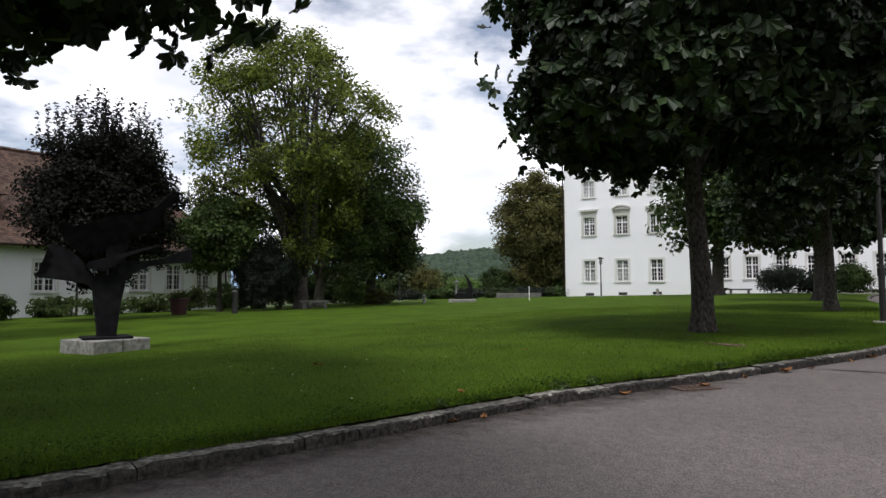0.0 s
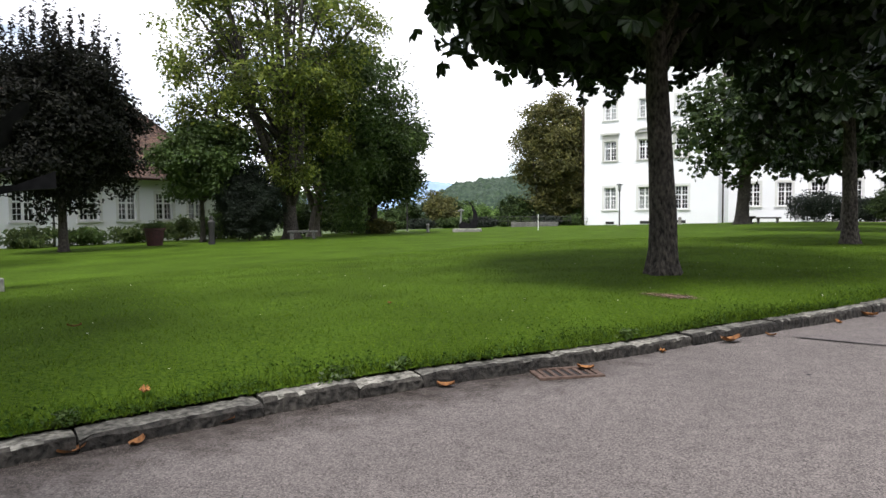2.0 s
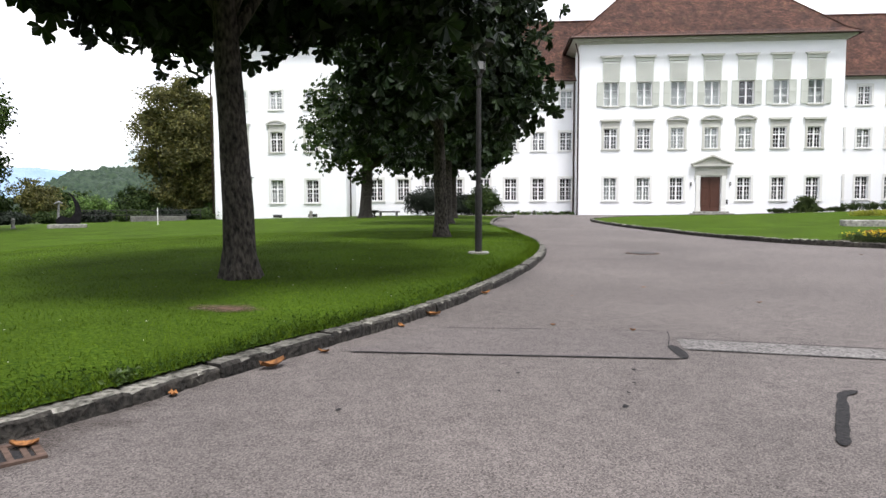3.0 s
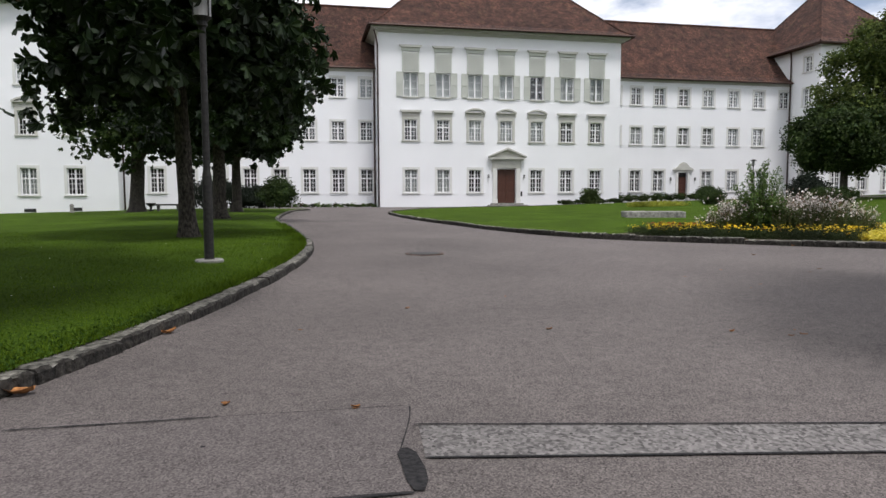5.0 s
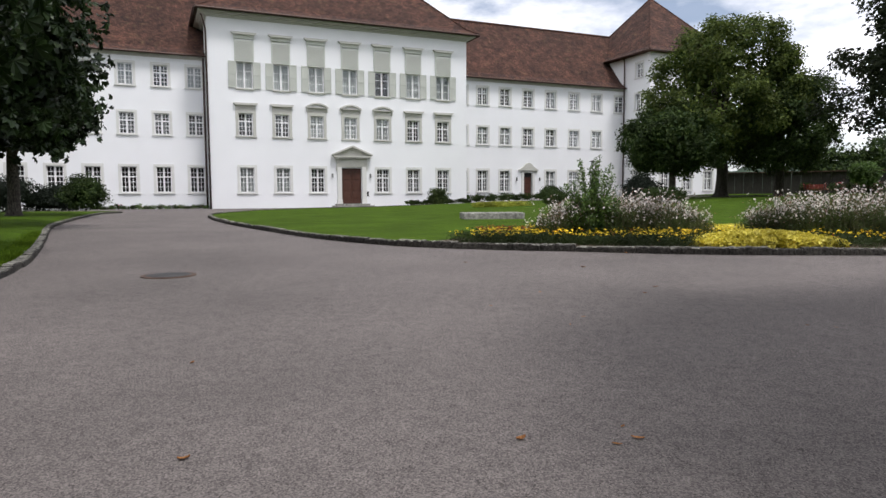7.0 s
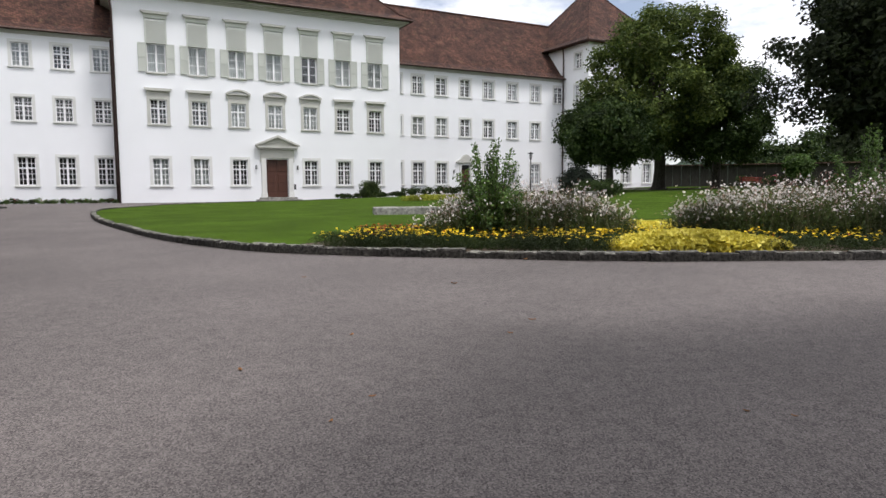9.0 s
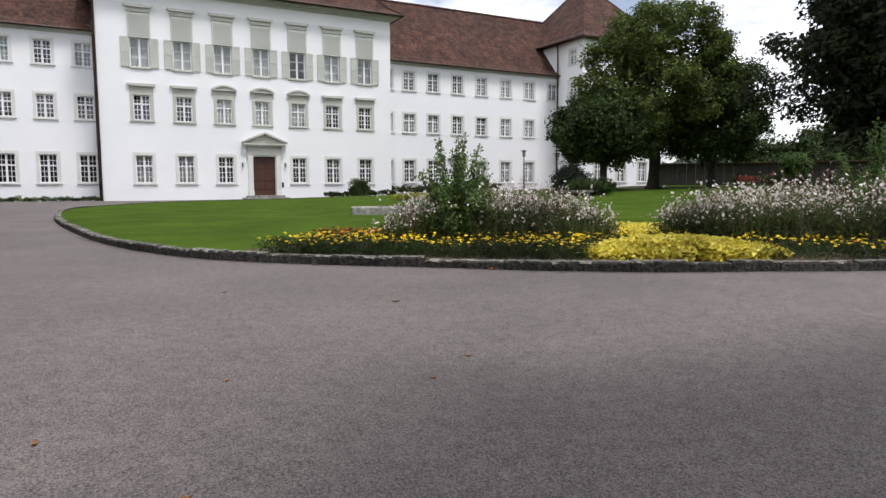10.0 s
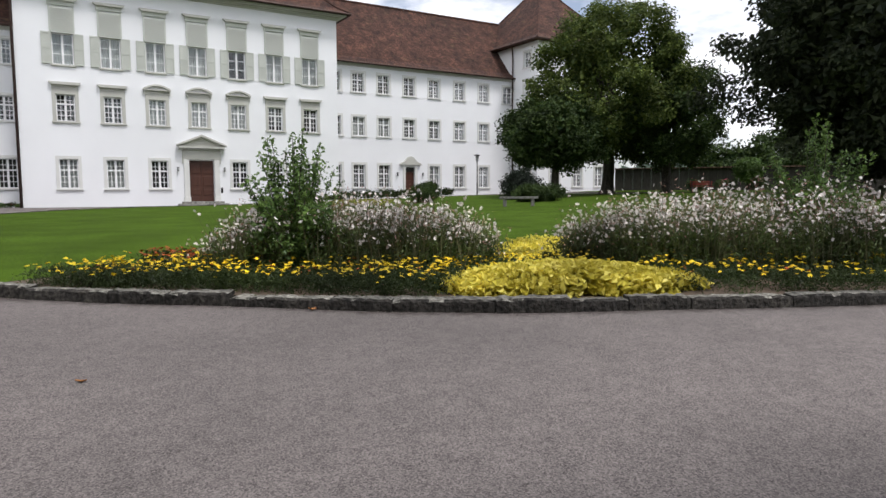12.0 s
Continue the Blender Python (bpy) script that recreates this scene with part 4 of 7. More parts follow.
def bough_points(rng, centre, radii, boughs, clumps, per, spread, flat=0.0):
    """Leaf places on rounded boughs that make up a crown, and the clump centres."""
    c, r = np.array(centre, float), np.array(radii, float)
    k = np.arange(boughs) + 0.5
    z = 1 - 2 * k / boughs
    a = k * 2.39996 + rng.normal(size=boughs) * 0.25
    h = np.sqrt(1 - z * z)
    d = np.stack([h * np.cos(a), h * np.sin(a), z], 1) + rng.normal(size=(boughs, 3)) * 0.12
    if flat:
        d[:, 2] = np.maximum(d[:, 2], -flat)
    bc = c + d * r * rng.uniform(0.58, 0.80, (boughs, 1))
    br = r.mean() * rng.uniform(0.24, 0.40, (boughs, 1))
    n = max(1, clumps // boughs)
    e = rng.normal(size=(boughs, n, 3)) + d[:, None, :] * 0.55 + np.array([0, 0, 0.25])
    e /= np.linalg.norm(e, axis=2, keepdims=True)
    cl = (bc[:, None, :] + e * np.array([1.0, 1.0, 0.85]) * (br * rng.uniform(0.6, 1.08, (boughs, n)))[:, :, None]).reshape(-1, 3)
    off = np.clip(rng.normal(size=(len(cl), per, 3)), -1.8, 1.8) * spread
    off[..., 2] *= 0.75
    p = (cl[:, None, :] + off).reshape(-1, 3)
    out = np.repeat(e.reshape(-1, 3), per, axis=0)
    return p, out, cl


def tree(name, label, x, y, trunk_r, fork, centre, radii, leaves, seed, leaf=0.16, shape="oval", clumps=260, per=22, spread=0.45,
         shell=0.5, flat=0.0, bark=None, lumps=0.22, shoots=0, lean=(0, 0), limbs=9, droop=0.0, sink=0.0, twig_ends=26, group="", core=0, stems=0, skirt=0.0, boughs=0):
    """A tapered trunk with root flare, limbs into the crown, and a crown of separate leaves."""
    rng = np.random.default_rng(seed)
    z = float(lawn_z(x, y)) - sink
    ob = thing(name, x, y, z, label, "tree", group)
    bark = bark or M_BARK
    bm = bmesh.new()
    n = 16
    ctop = np.array(centre) + np.array([0, 0, radii[2] * 0.55])
    hgt = [-0.15, 0.0, 0.12, 0.4, 0.9, 1.6, fork * 0.8, fork, (fork + ctop[2]) / 2, ctop[2]]
    rad = [1.75, 1.5, 1.28, 1.08, 1.0, 0.95, 0.92, 0.88, 0.5, 0.12]
    hgt2, rad2 = [], []
    for a, b in sorted(zip(hgt, rad)):
        hgt2.append(a), rad2.append(b)
    rings = []
    ph = rng.uniform(0, 6.28, 4)
    for h, r in zip(hgt2, rad2):
        s = max(0.0, min(1.0, (h - fork * 0.3) / max(0.1, ctop[2] - fork * 0.3)))
        cx, cy = centre[0] * s + lean[0] * h, centre[1] * s + lean[1] * h
        ring = []
        for k in range(n):
            a = 2 * math.pi * k / n
            ripple = 1 + 0.06 * math.sin(3 * a + ph[0] + h) + 0.05 * math.sin(5 * a + ph[1] - 2 * h) + (0.14 * math.sin(5 * a + ph[2]) if h < 0.3 else 0.0) + rng.uniform(-0.025, 0.025)
            ring.append(bm.verts.new((cx + trunk_r * r * ripple * math.cos(a), cy + trunk_r * r * ripple * math.sin(a), h)))
        rings.append(ring)
    for a, b in zip(rings, rings[1:]):
        for k in range(n):
            bm.faces.new((a[k], a[(k + 1) % n], b[(k + 1) % n], b[k]))
    trunk = part("trunk", bm, bark, ob, smooth=True)
    if boughs:
        p, out, cl = bough_points(rng, centre, radii, boughs, clumps, per, spread, flat)
    else:
        p, out, cl = crown_points(rng, centre, radii, clumps, per, spread, shell, flat, lumps, skirt)
    if shoots:
        tips = []
        for k in range(shoots):
            a, r = rng.uniform(0, 6.28), rng.uniform(0, 1) ** 0.6 * 0.85
            q = np.array(centre) + np.array([radii[0] * r * math.cos(a), radii[1] * r * math.sin(a), radii[2] * (0.93 - 0.45 * r * r)])
            tips.append(q + np.linspace(-0.3, rng.uniform(0.7, 2.3), 34)[:, None] * np.array([rng.normal() * 0.08, rng.normal() * 0.08, 1.0]) + rng.normal(size=(34, 3)) * 0.05)
        tips = np.concatenate(tips)
        p = np.concatenate([p, tips])
        out = np.concatenate([out, np.tile([0.0, 0.0, 1.0], (len(tips), 1))])
    base = np.array([0.0, 0.0, fork])
    for k in range(limbs):
        bm = bmesh.new()
        end = cl[rng.integers(len(cl))]
        s0 = rng.uniform(0.0, 0.5)
        start = base + (np.array(centre) - base) * s0 * 0.8 + np.array([lean[0] * fork, lean[1] * fork, 0]) * (1 - s0)
        mid = start * 0.5 + end * 0.5 + np.array([0, 0, 0.12 * np.linalg.norm(end - start)]) * rng.uniform(0.2, 1.2)
        tube(bm, [start, (start + mid) / 2 + rng.normal(size=3) * 0.06, mid, (mid + end) / 2 + rng.normal(size=3) * 0.1, end],
             [trunk_r * 0.5 * (1 - 0.4 * s0), trunk_r * 0.38, trunk_r * 0.26, trunk_r * 0.15, trunk_r * 0.05], 7)
        for j in range(twig_ends // max(1, limbs)):
            e2 = cl[rng.integers(len(cl))]
            m2 = mid + (end - mid) * rng.uniform(0, 0.8)
            if np.linalg.norm(e2 - m2) < max(radii) * 0.9:
                tube(bm, [m2, (m2 + e2) / 2 + rng.normal(size=3) * 0.12, e2], [trunk_r * 0.15, trunk_r * 0.09, trunk_r * 0.03], 5)
        part("limb", bm, bark, trunk, smooth=True)
    for k in range(stems):  # side leaders that rise beside the trunk
        a = 2 * math.pi * (k + rng.uniform(0, 0.6)) / stems
        o = np.array([math.cos(a), math.sin(a), 0.0])
        top = np.array(centre) + o * radii[0] * rng.uniform(0.3, 0.6) + np.array([0, 0, radii[2] * rng.uniform(0.35, 0.8)])
        bm = bmesh.new()
        s = base * rng.uniform(0.5, 0.9)
        tube(bm, [s, s + o * 0.8 + np.array([0, 0, 1.8]), s * 0.55 + top * 0.45 + o * 0.5, s * 0.25 + top * 0.75, top],
             [trunk_r * 0.62, trunk_r * 0.55, trunk_r * 0.42, trunk_r * 0.28, trunk_r * 0.08], 8)
        part("limb", bm, bark, trunk, smooth=True)
    nrm = out * 0.55 + rng.normal(size=p.shape) * 0.55 + np.array([0, 0, 0.75 - droop])
    v, f = leaf_cloud(p, nrm, leaf, rng, shape, 0.25, out * 0.6 + np.array([0, 0, -0.8]) if shape in ("palm", "hand") else None)
    if core:  # oversized filler leaves added inside the crown to block light
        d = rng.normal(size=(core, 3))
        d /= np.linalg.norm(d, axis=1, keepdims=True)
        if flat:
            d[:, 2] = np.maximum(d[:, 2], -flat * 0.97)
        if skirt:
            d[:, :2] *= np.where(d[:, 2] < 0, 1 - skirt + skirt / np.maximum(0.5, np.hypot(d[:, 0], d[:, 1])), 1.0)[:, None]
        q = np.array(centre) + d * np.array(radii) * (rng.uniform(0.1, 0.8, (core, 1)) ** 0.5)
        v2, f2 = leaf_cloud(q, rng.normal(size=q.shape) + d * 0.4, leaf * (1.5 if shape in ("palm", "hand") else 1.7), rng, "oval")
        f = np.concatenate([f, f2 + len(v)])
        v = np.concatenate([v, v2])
    crown = raw_mesh("crown", v, f, leaves)
    crown.parent = ob
    return ob


CHEST = "old horse chestnut with a dense dark crown on the lawn"
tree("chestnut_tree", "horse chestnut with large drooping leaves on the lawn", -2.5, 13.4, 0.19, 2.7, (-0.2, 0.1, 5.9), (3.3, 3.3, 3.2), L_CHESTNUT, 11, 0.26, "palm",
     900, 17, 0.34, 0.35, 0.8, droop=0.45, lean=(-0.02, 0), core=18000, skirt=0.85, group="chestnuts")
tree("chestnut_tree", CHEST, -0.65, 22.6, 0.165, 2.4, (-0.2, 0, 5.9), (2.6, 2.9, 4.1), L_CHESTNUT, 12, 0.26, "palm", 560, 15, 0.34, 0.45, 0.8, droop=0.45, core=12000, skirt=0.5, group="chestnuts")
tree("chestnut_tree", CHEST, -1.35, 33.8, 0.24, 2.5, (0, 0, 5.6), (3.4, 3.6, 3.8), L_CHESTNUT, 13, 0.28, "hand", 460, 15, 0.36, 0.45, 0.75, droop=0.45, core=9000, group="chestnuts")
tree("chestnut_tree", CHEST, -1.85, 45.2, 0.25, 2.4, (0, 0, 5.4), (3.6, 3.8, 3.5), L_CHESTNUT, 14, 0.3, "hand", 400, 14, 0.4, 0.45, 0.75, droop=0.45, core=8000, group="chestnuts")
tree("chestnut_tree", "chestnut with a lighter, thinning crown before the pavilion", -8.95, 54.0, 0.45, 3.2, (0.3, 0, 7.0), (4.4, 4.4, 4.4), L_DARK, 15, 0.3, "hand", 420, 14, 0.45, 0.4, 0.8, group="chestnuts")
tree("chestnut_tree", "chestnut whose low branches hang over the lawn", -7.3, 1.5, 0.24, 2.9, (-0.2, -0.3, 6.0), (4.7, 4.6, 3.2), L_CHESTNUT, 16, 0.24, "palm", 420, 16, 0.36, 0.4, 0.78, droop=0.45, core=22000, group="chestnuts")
# the tall lindens and their neighbours
tree("linden_tree", "tall linden with a loose yellow-green crown beside a bench", -29.6, 30.5, 0.42, 3.2, (-0.5, -0.5, 10.7), (5.6, 5.6, 8.0), L_LINDEN, 21, 0.25, "oval",
     430, 84, 0.44, bark=M_BARK, limbs=24, twig_ends=96, stems=6, group="lindens", boughs=30)
tree("linden_tree", "darker linden standing behind the tall one", -32.2, 35.0, 0.36, 3.2, (1.6, 1.4, 7.8), (4.3, 4.3, 6.2), L_MID, 22, 0.26, "oval", 400, 70, 0.44, core=1200, bark=M_PALEBARK, group="lindens", boughs=26, stems=2)
tree("linden_tree", "dark rounded tree at the edge of the lindens", -33.0, 41.8, 0.4, 2.6, (0.3, 0.0, 5.2), (3.7, 3.7, 3.9), L_DARK, 23, 0.3, "oval", 400, 60, 0.5, flat=0.75, core=3000, bark=M_BARK, group="lindens", boughs=22)
tree("linden_tree", "small dark tree with low branches before the low house", -31.9, 26.1, 0.13, 2.0, (0, 0, 4.4), (2.3, 2.3, 2.3), L_MID, 28, 0.22, "oval", 320, 70, 0.36, flat=0.8, core=2500, group="lindens", boughs=18)
tree("plum_tree", "dark-leaved plum with upright shoots behind the sculpture", -29.2, 17.3, 0.18, 2.0, (0, 0, 5.3), (3.0, 3.0, 3.4), L_PLUM, 24, 0.2, "oval", 420, 110, 0.34, 0.4, shoots=80, core=9000)
tree("maple_tree", "broad dark tree beside the low house", -31.0, 9.2, 0.2, 1.9, (0, 0, 4.3), (3.0, 3.0, 2.6), L_DARK, 25, 0.24, "oval", 400, 60, 0.42, flat=0.7, core=3000, boughs=20)
tree("beech_tree", "tall tree turning brown beside the pavilion", -34.0, 76.5, 0.5, 3.0, (0.5, 0, 8.0), (4.9, 4.9, 7.4), L_BROWN, 26, 0.36, "oval", 600, 60, 0.55, boughs=34, core=3000)
tree("spruce_tree", "tall drooping conifer beside the low house", -21.5, 6.0, 0.25, 4.0, (0, 0, 9.2), (2.6, 2.6, 4.9), L_YEW, 27, 0.36, "blade", 420, 70, 0.4, 0.3, 0.85, droop=0.5, core=4000)
# unseen tree, set by the shadow it casts on the forecourt
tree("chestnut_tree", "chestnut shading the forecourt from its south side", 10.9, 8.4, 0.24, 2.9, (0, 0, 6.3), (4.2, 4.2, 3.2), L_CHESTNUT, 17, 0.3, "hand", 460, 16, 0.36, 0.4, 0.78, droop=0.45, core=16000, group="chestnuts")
# never in view; added only to darken the lawn near the start
tree("chestnut_tree", "unseen chestnut added south of the row to shade the lawn", -4.4, -3.0, 0.24, 2.9, (1.5, 0, 6.4), (5.4, 5.0, 3.2), L_CHESTNUT, 18, 0.3, "hand", 300, 16, 0.36, 0.4, 0.78, core=22000, group="chestnuts")
# eastern trees
tree("maple_tree", "low dark round tree before the east pavilion", 43.5, 52.5, 0.28, 2.2, (0, 0, 4.6), (3.9, 3.9, 3.0), L_DARK, 31, 0.26, "oval", 420, 70, 0.36, flat=0.7, core=3500, boughs=24)
tree("maple_tree", "large round maple before the east pavilion", 50.9, 54.3, 0.5, 3.0, (0.0, 0.0, 8.7), (6.4, 6.4, 6.7), L_MAPLE, 32, 0.3, "oval", 640, 84, 0.40, flat=0.85, core=2000, limbs=14, twig_ends=40, boughs=38)
tree("maple_tree", "darker round maple beside the large one", 54.2, 51.0, 0.36, 2.6, (0, 0, 6.2), (4.4, 4.4, 4.8), L_DARK, 36, 0.28, "oval", 420, 74, 0.4, flat=0.8, core=2000, boughs=28)
tree("copper_beech", "very dark tall beech at the edge of the garden", 49.5, 30.6, 0.6, 2.6, (0, 0, 9.6), (8.8, 8.8, 10.2), L_BEECH, 33, 0.32, "oval", 760, 105, 0.46, 0.45, 0.84, limbs=12, core=24000)
tree("maple_tree", "light green young maple beside the board wall", 61.5, 48.4, 0.12, 0.8, (0, 0, 1.7), (0.9, 0.9, 0.9), L_BUSH, 34, 0.2, "oval", 160, 60, 0.26, 0.4, 0.8)
tree("maple_tree", "dark undergrown maple at the edge of the garden", 60.0, 36.5, 0.35, 2.0, (0, 0, 5.0), (5.4, 5.4, 4.4), L_BEECH, 35, 0.34, "oval", 320, 80, 0.5, 0.4, 0.9, core=5000)

# ---- low white house on the west side ----
K_W = kind(1.2, 1.75, 0.16, trans=1.1)
w_m = pose(-40, -14, 0, 0, 0, 90)
rows = [(y + 14, 1.0, K_W) for y in (-8.0, -4.6, -1.0, 2.6, 6.4, 10.1, 13.7, 17.0, 20.3, 23.95, 26.35, 28.9, 31.3)]
facade("wall_low_house", w_m, 47.8, -1.2, 3.6, rows, "white plastered wall of the low west house")
wall("wall_low_house_end", 10.9, -1.2, 3.6, [], pose(-40.003, 33.8, 0, 0, 0, 180), "white plastered end of the low west house")
wall("wall_low_house_back", 47.8, -1.2, 3.6, [], pose(-50.9, 33.8, 0, 0, 0, -90), "white plastered back of the low west house")
wall("wall_low_house_south", 10.9, -1.2, 3.6, [], pose(-50.9, -14.0, 0), "white plastered end of the low west house")
wall("wall_low_house_inner", 46, -1.2, 3.5, [], pose(-43.5, -13, 0, 0, 0, 90), "plain inner wall of the low house", M_ROOMSHADE)
low_roof = hip_roof("roof_low_house", 0, 47.8, 0, 10.9, 3.6, 10.0, 0.6, "long clay-tile roof of the low west house with a dormer", (True, True), 0.6, M_ROOFGREY)
low_roof.matrix_world = pose(-40, -14, 0, 0, 0, 90)
for y in (17.0,):
    d = thing("dormer", -41.4, y, 5.1, "brown roof dormer with a hipped tile cap", "dormer", rz=90)
    bm = bmesh.new()
    box(bm, -1.2, 1.2, -0.5, 2.0, 0.0, 1.45)
    part("cheek", bm, M_PIPE, d)
    bm = bmesh.new()
    v = [bm.verts.new(p) for p in ((-1.5, -0.8, 1.4), (1.5, -0.8, 1.4), (1.5, 3.2, 1.4), (-1.5, 3.2, 1.4), (0, 0.2, 2.55), (0, 3.2, 2.55))]
    for q in ((0, 1, 4), (1, 2, 5, 4), (3, 0, 4, 5), (2, 3, 5), (0, 3, 2, 1)):
        bm.faces.new([v[i] for i in q])
    part("cap", bm, M_ROOFGREY, d)
    for sx in (-0.55, 0.55):
        bm = bmesh.new()
        box(bm, sx - 0.42, sx + 0.42, -0.53, -0.49, 0.2, 1.25)
        part("shutter", bm, M_DOOR, d)
for y in (15.3, 33.2):
    pipe = thing("downpipe", -39.88, y, -0.3, "brown metal downpipe on the white wall", "downpipe", "downpipes")
    bm = bmesh.new()
    tube(bm, [(0, 0, -0.4), (0, 0, 3.3), (0.25, 0, 3.7), (0.5, 0, 3.9)], [0.055] * 4, 8)
    part("pipe", bm, M_PIPE, pipe, smooth=True)

# ---- doors, lanterns, pipes on the house ----
def panel_door(name, x, y, z, w, h, label, leaves=2):
    ob = thing(name, x, y, z, label, "door", kind="structure")
    for k in range(leaves):
        lw = w / leaves
        x0 = -w / 2 + k * lw
        bm = bmesh.new()
        box(bm, x0 + 0.01, x0 + lw - 0.01, 0.22, 0.28, 0.0, h)
        for za, zb in ((0.15, 0.3), (0.38, 0.62), (0.68, 0.95)):
            box(bm, x0 + 0.12, x0 + lw - 0.12, 0.19, 0.221, za * h, zb * h, 0.02)
        leaf_ob = part("leaf", bm, M_DOOR, ob, "dark brown panelled oak leaf")
    bm = bmesh.new()
    lathe(bm, [(0.03, 1.0), (0.04, 1.03), (0.03, 1.1)], 8, 0.12, 0.17)
    part("door_handle", bm, M_DARKIRON, leaf_ob)
    return ob


panel_door("door_1", 20.92, RY, 0.75, 1.88, 3.25, "tall brown oak double door under a stone pediment")
panel_door("door_2", 41.75, WY, 1.2, 1.1, 2.25, "dark oak side door below an oval fanlight", 1)

portal = thing("portal", 20.92, RY, 0.55, "grey stone portal with a triangular pediment and dentils", "portal", kind="structure")
for s in (-1, 1):
    bm = bmesh.new()
    box(bm, s * 1.17 - 0.2, s * 1.17 + 0.2, -0.16, 0.0, 0.2, 3.55)
    box(bm, s * 1.17 - 0.25, s * 1.17 + 0.25, -0.2, 0.0, 0.0, 0.55, 0.02)
    part("pilaster", bm, M_SURROUND, portal)
    bm = bmesh.new()
    box(bm, s * 1.42 - 0.06, s * 1.42 + 0.06, -0.14, 0.0, 3.2, 4.3, 0.02)
    part("volute", bm, M_STONE, portal)
bm = bmesh.new()
box(bm, -1.37, 1.37, -0.17, 0.0, 3.56, 4.3)
box(bm, -1.3, 1.3, -0.19, -0.171, 3.7, 4.2)
part("frieze", bm, M_STONE, portal)
bm = bmesh.new()
box(bm, -1.75, 1.75, -0.5, 0.0, 4.42, 4.56)
prism(bm, [(-1.85, 4.56), (1.85, 4.56), (1.85, 4.64), (0, 5.42), (-1.85, 4.64)], -0.2, 0.0)
for s in (-1, 1):
    a = [(s * 1.9, 4.57), (s * 1.9, 4.7), (0, 5.5), (0, 5.34)]
    prism(bm, a if s > 0 else a[::-1], -0.52, -0.201)
part("pediment", bm, M_STONE, portal)
for k in range(14):
    bm = bmesh.new()
    x = -1.6 + 3.2 * k / 13
    box(bm, x - 0.06, x + 0.06, -0.42, -0.171, 4.3, 4.42)
    part("dentil", bm, M_SURROUND, portal)
for s_ in (-1, 1):
    for k in range(7):
        bm = bmesh.new()
        x, z = s_ * (0.16 + 0.2 * k), 5.28 - 0.085 * k
        box(bm, x - 0.055, x + 0.055, -0.44, -0.201, z - 0.06, z + 0.05)
        part("dentil", bm, M_SURROUND, portal)
for k in range(2):
    bm = bmesh.new()
    box(bm, -1.9 + 0.3 * k, 1.9 - 0.3 * k, -0.9 + 0.35 * k, 0.2, -0.3 + 0.1 * k, 0.02 + 0.16 * k, 0.02)
    part("step", bm, M_CONCRETE, portal)

portal2 = thing("side_portal", 41.75, WY, 1.05, "small stone portal with a scrolled pediment", "portal", kind="structure")
bm = bmesh.new()
for s in (-1, 1):
    box(bm, s * 0.68 - 0.13, s * 0.68 + 0.13, -0.1, 0.0, 0.0, 2.9)
box(bm, -0.55, 0.55, -0.09, 0.0, 2.85, 3.1)
part("frame", bm, M_SURROUND, portal2)
bm = bmesh.new()
prism(bm, [(-1.2, 3.1), (1.2, 3.1), (1.2, 3.2), (0.7, 3.45), (0.3, 3.85), (0, 3.95), (-0.3, 3.85), (-0.7, 3.45), (-1.2, 3.2)], -0.25, 0.0)
part("pediment", bm, M_STONE, portal2)
bm = bmesh.new()
box(bm, -0.55, 0.55, 0.2, 0.24, 2.42, 2.85)
part("fanlight", bm, M_DARKIRON, portal2)


def wall_lantern(x, y, z):
    ob = thing("wall_lantern", x, y, z, "small dark wall lantern beside the door", "lantern", "wall lanterns")
    bm = bmesh.new()
    box(bm, -0.07, 0.07, -0.2, -0.06, -0.16, 0.18, 0.015)
    part("case", bm, M_DARKIRON, ob)
    bm = bmesh.new()
    box(bm, -0.05, 0.05, -0.215, -0.201, -0.12, 0.12)
    part("pane", bm, M_LAMPGLASS, ob)
    bm = bmesh.new()
    box(bm, -0.03, 0.03, -0.06, 0.0, -0.03, 0.03)
    part("arm", bm, M_DARKIRON, ob)


for x, y, z in ((19.1, RY, 3.3), (22.7, RY, 3.3), (40.3, WY, 3.2), (43.2, WY, 3.2)):
    wall_lantern(x, y, z)
sign = thing("notice_plate", 22.45, RY, 1.6, "small dark intercom plate beside the portal", "sign")
bm = bmesh.new()
box(bm, -0.09, 0.09, -0.03, 0.0, -0.2, 0.25, 0.01)
part("plate", bm, M_DARKIRON, sign)


def downpipe(x, y, z0, z1, dx, dy):
    ob = thing("downpipe", x, y, z0, "dark brown downpipe running down the white corner", "downpipe", "downpipes")
    bm = bmesh.new()
    h = z1 - z0
    tube(bm, [(0, 0, 0), (0, 0, h - 1.2), (dx * 0.4, dy * 0.5, h - 0.5), (dx, dy, h)], [0.075] * 4, 8)
    part("pipe", bm, M_PIPE, ob, smooth=True)
    for z in (1.5, 4.5, 7.5, 10.5):
        if z < h - 1.5:
            bm = bmesh.new()
            lathe(bm, [(0.1, z), (0.1, z + 0.08)], 8)
            part("bracket", bm, M_PIPE, ob)


downpipe(8.48, 72.45, 0.3, 14.5, 0, 0)
downpipe(8.5, 69.28, 0.35, 16.5, -0.35, -0.4)
downpipe(54.45, 72.3, 0.9, 17.2, -0.1, 0)
downpipe(-13.5, 69.2, -0.2, 17.0, 0.3, 0)
downpipe(-27.0, 68.1, -0.3, 17.0, -0.3, -0.3)
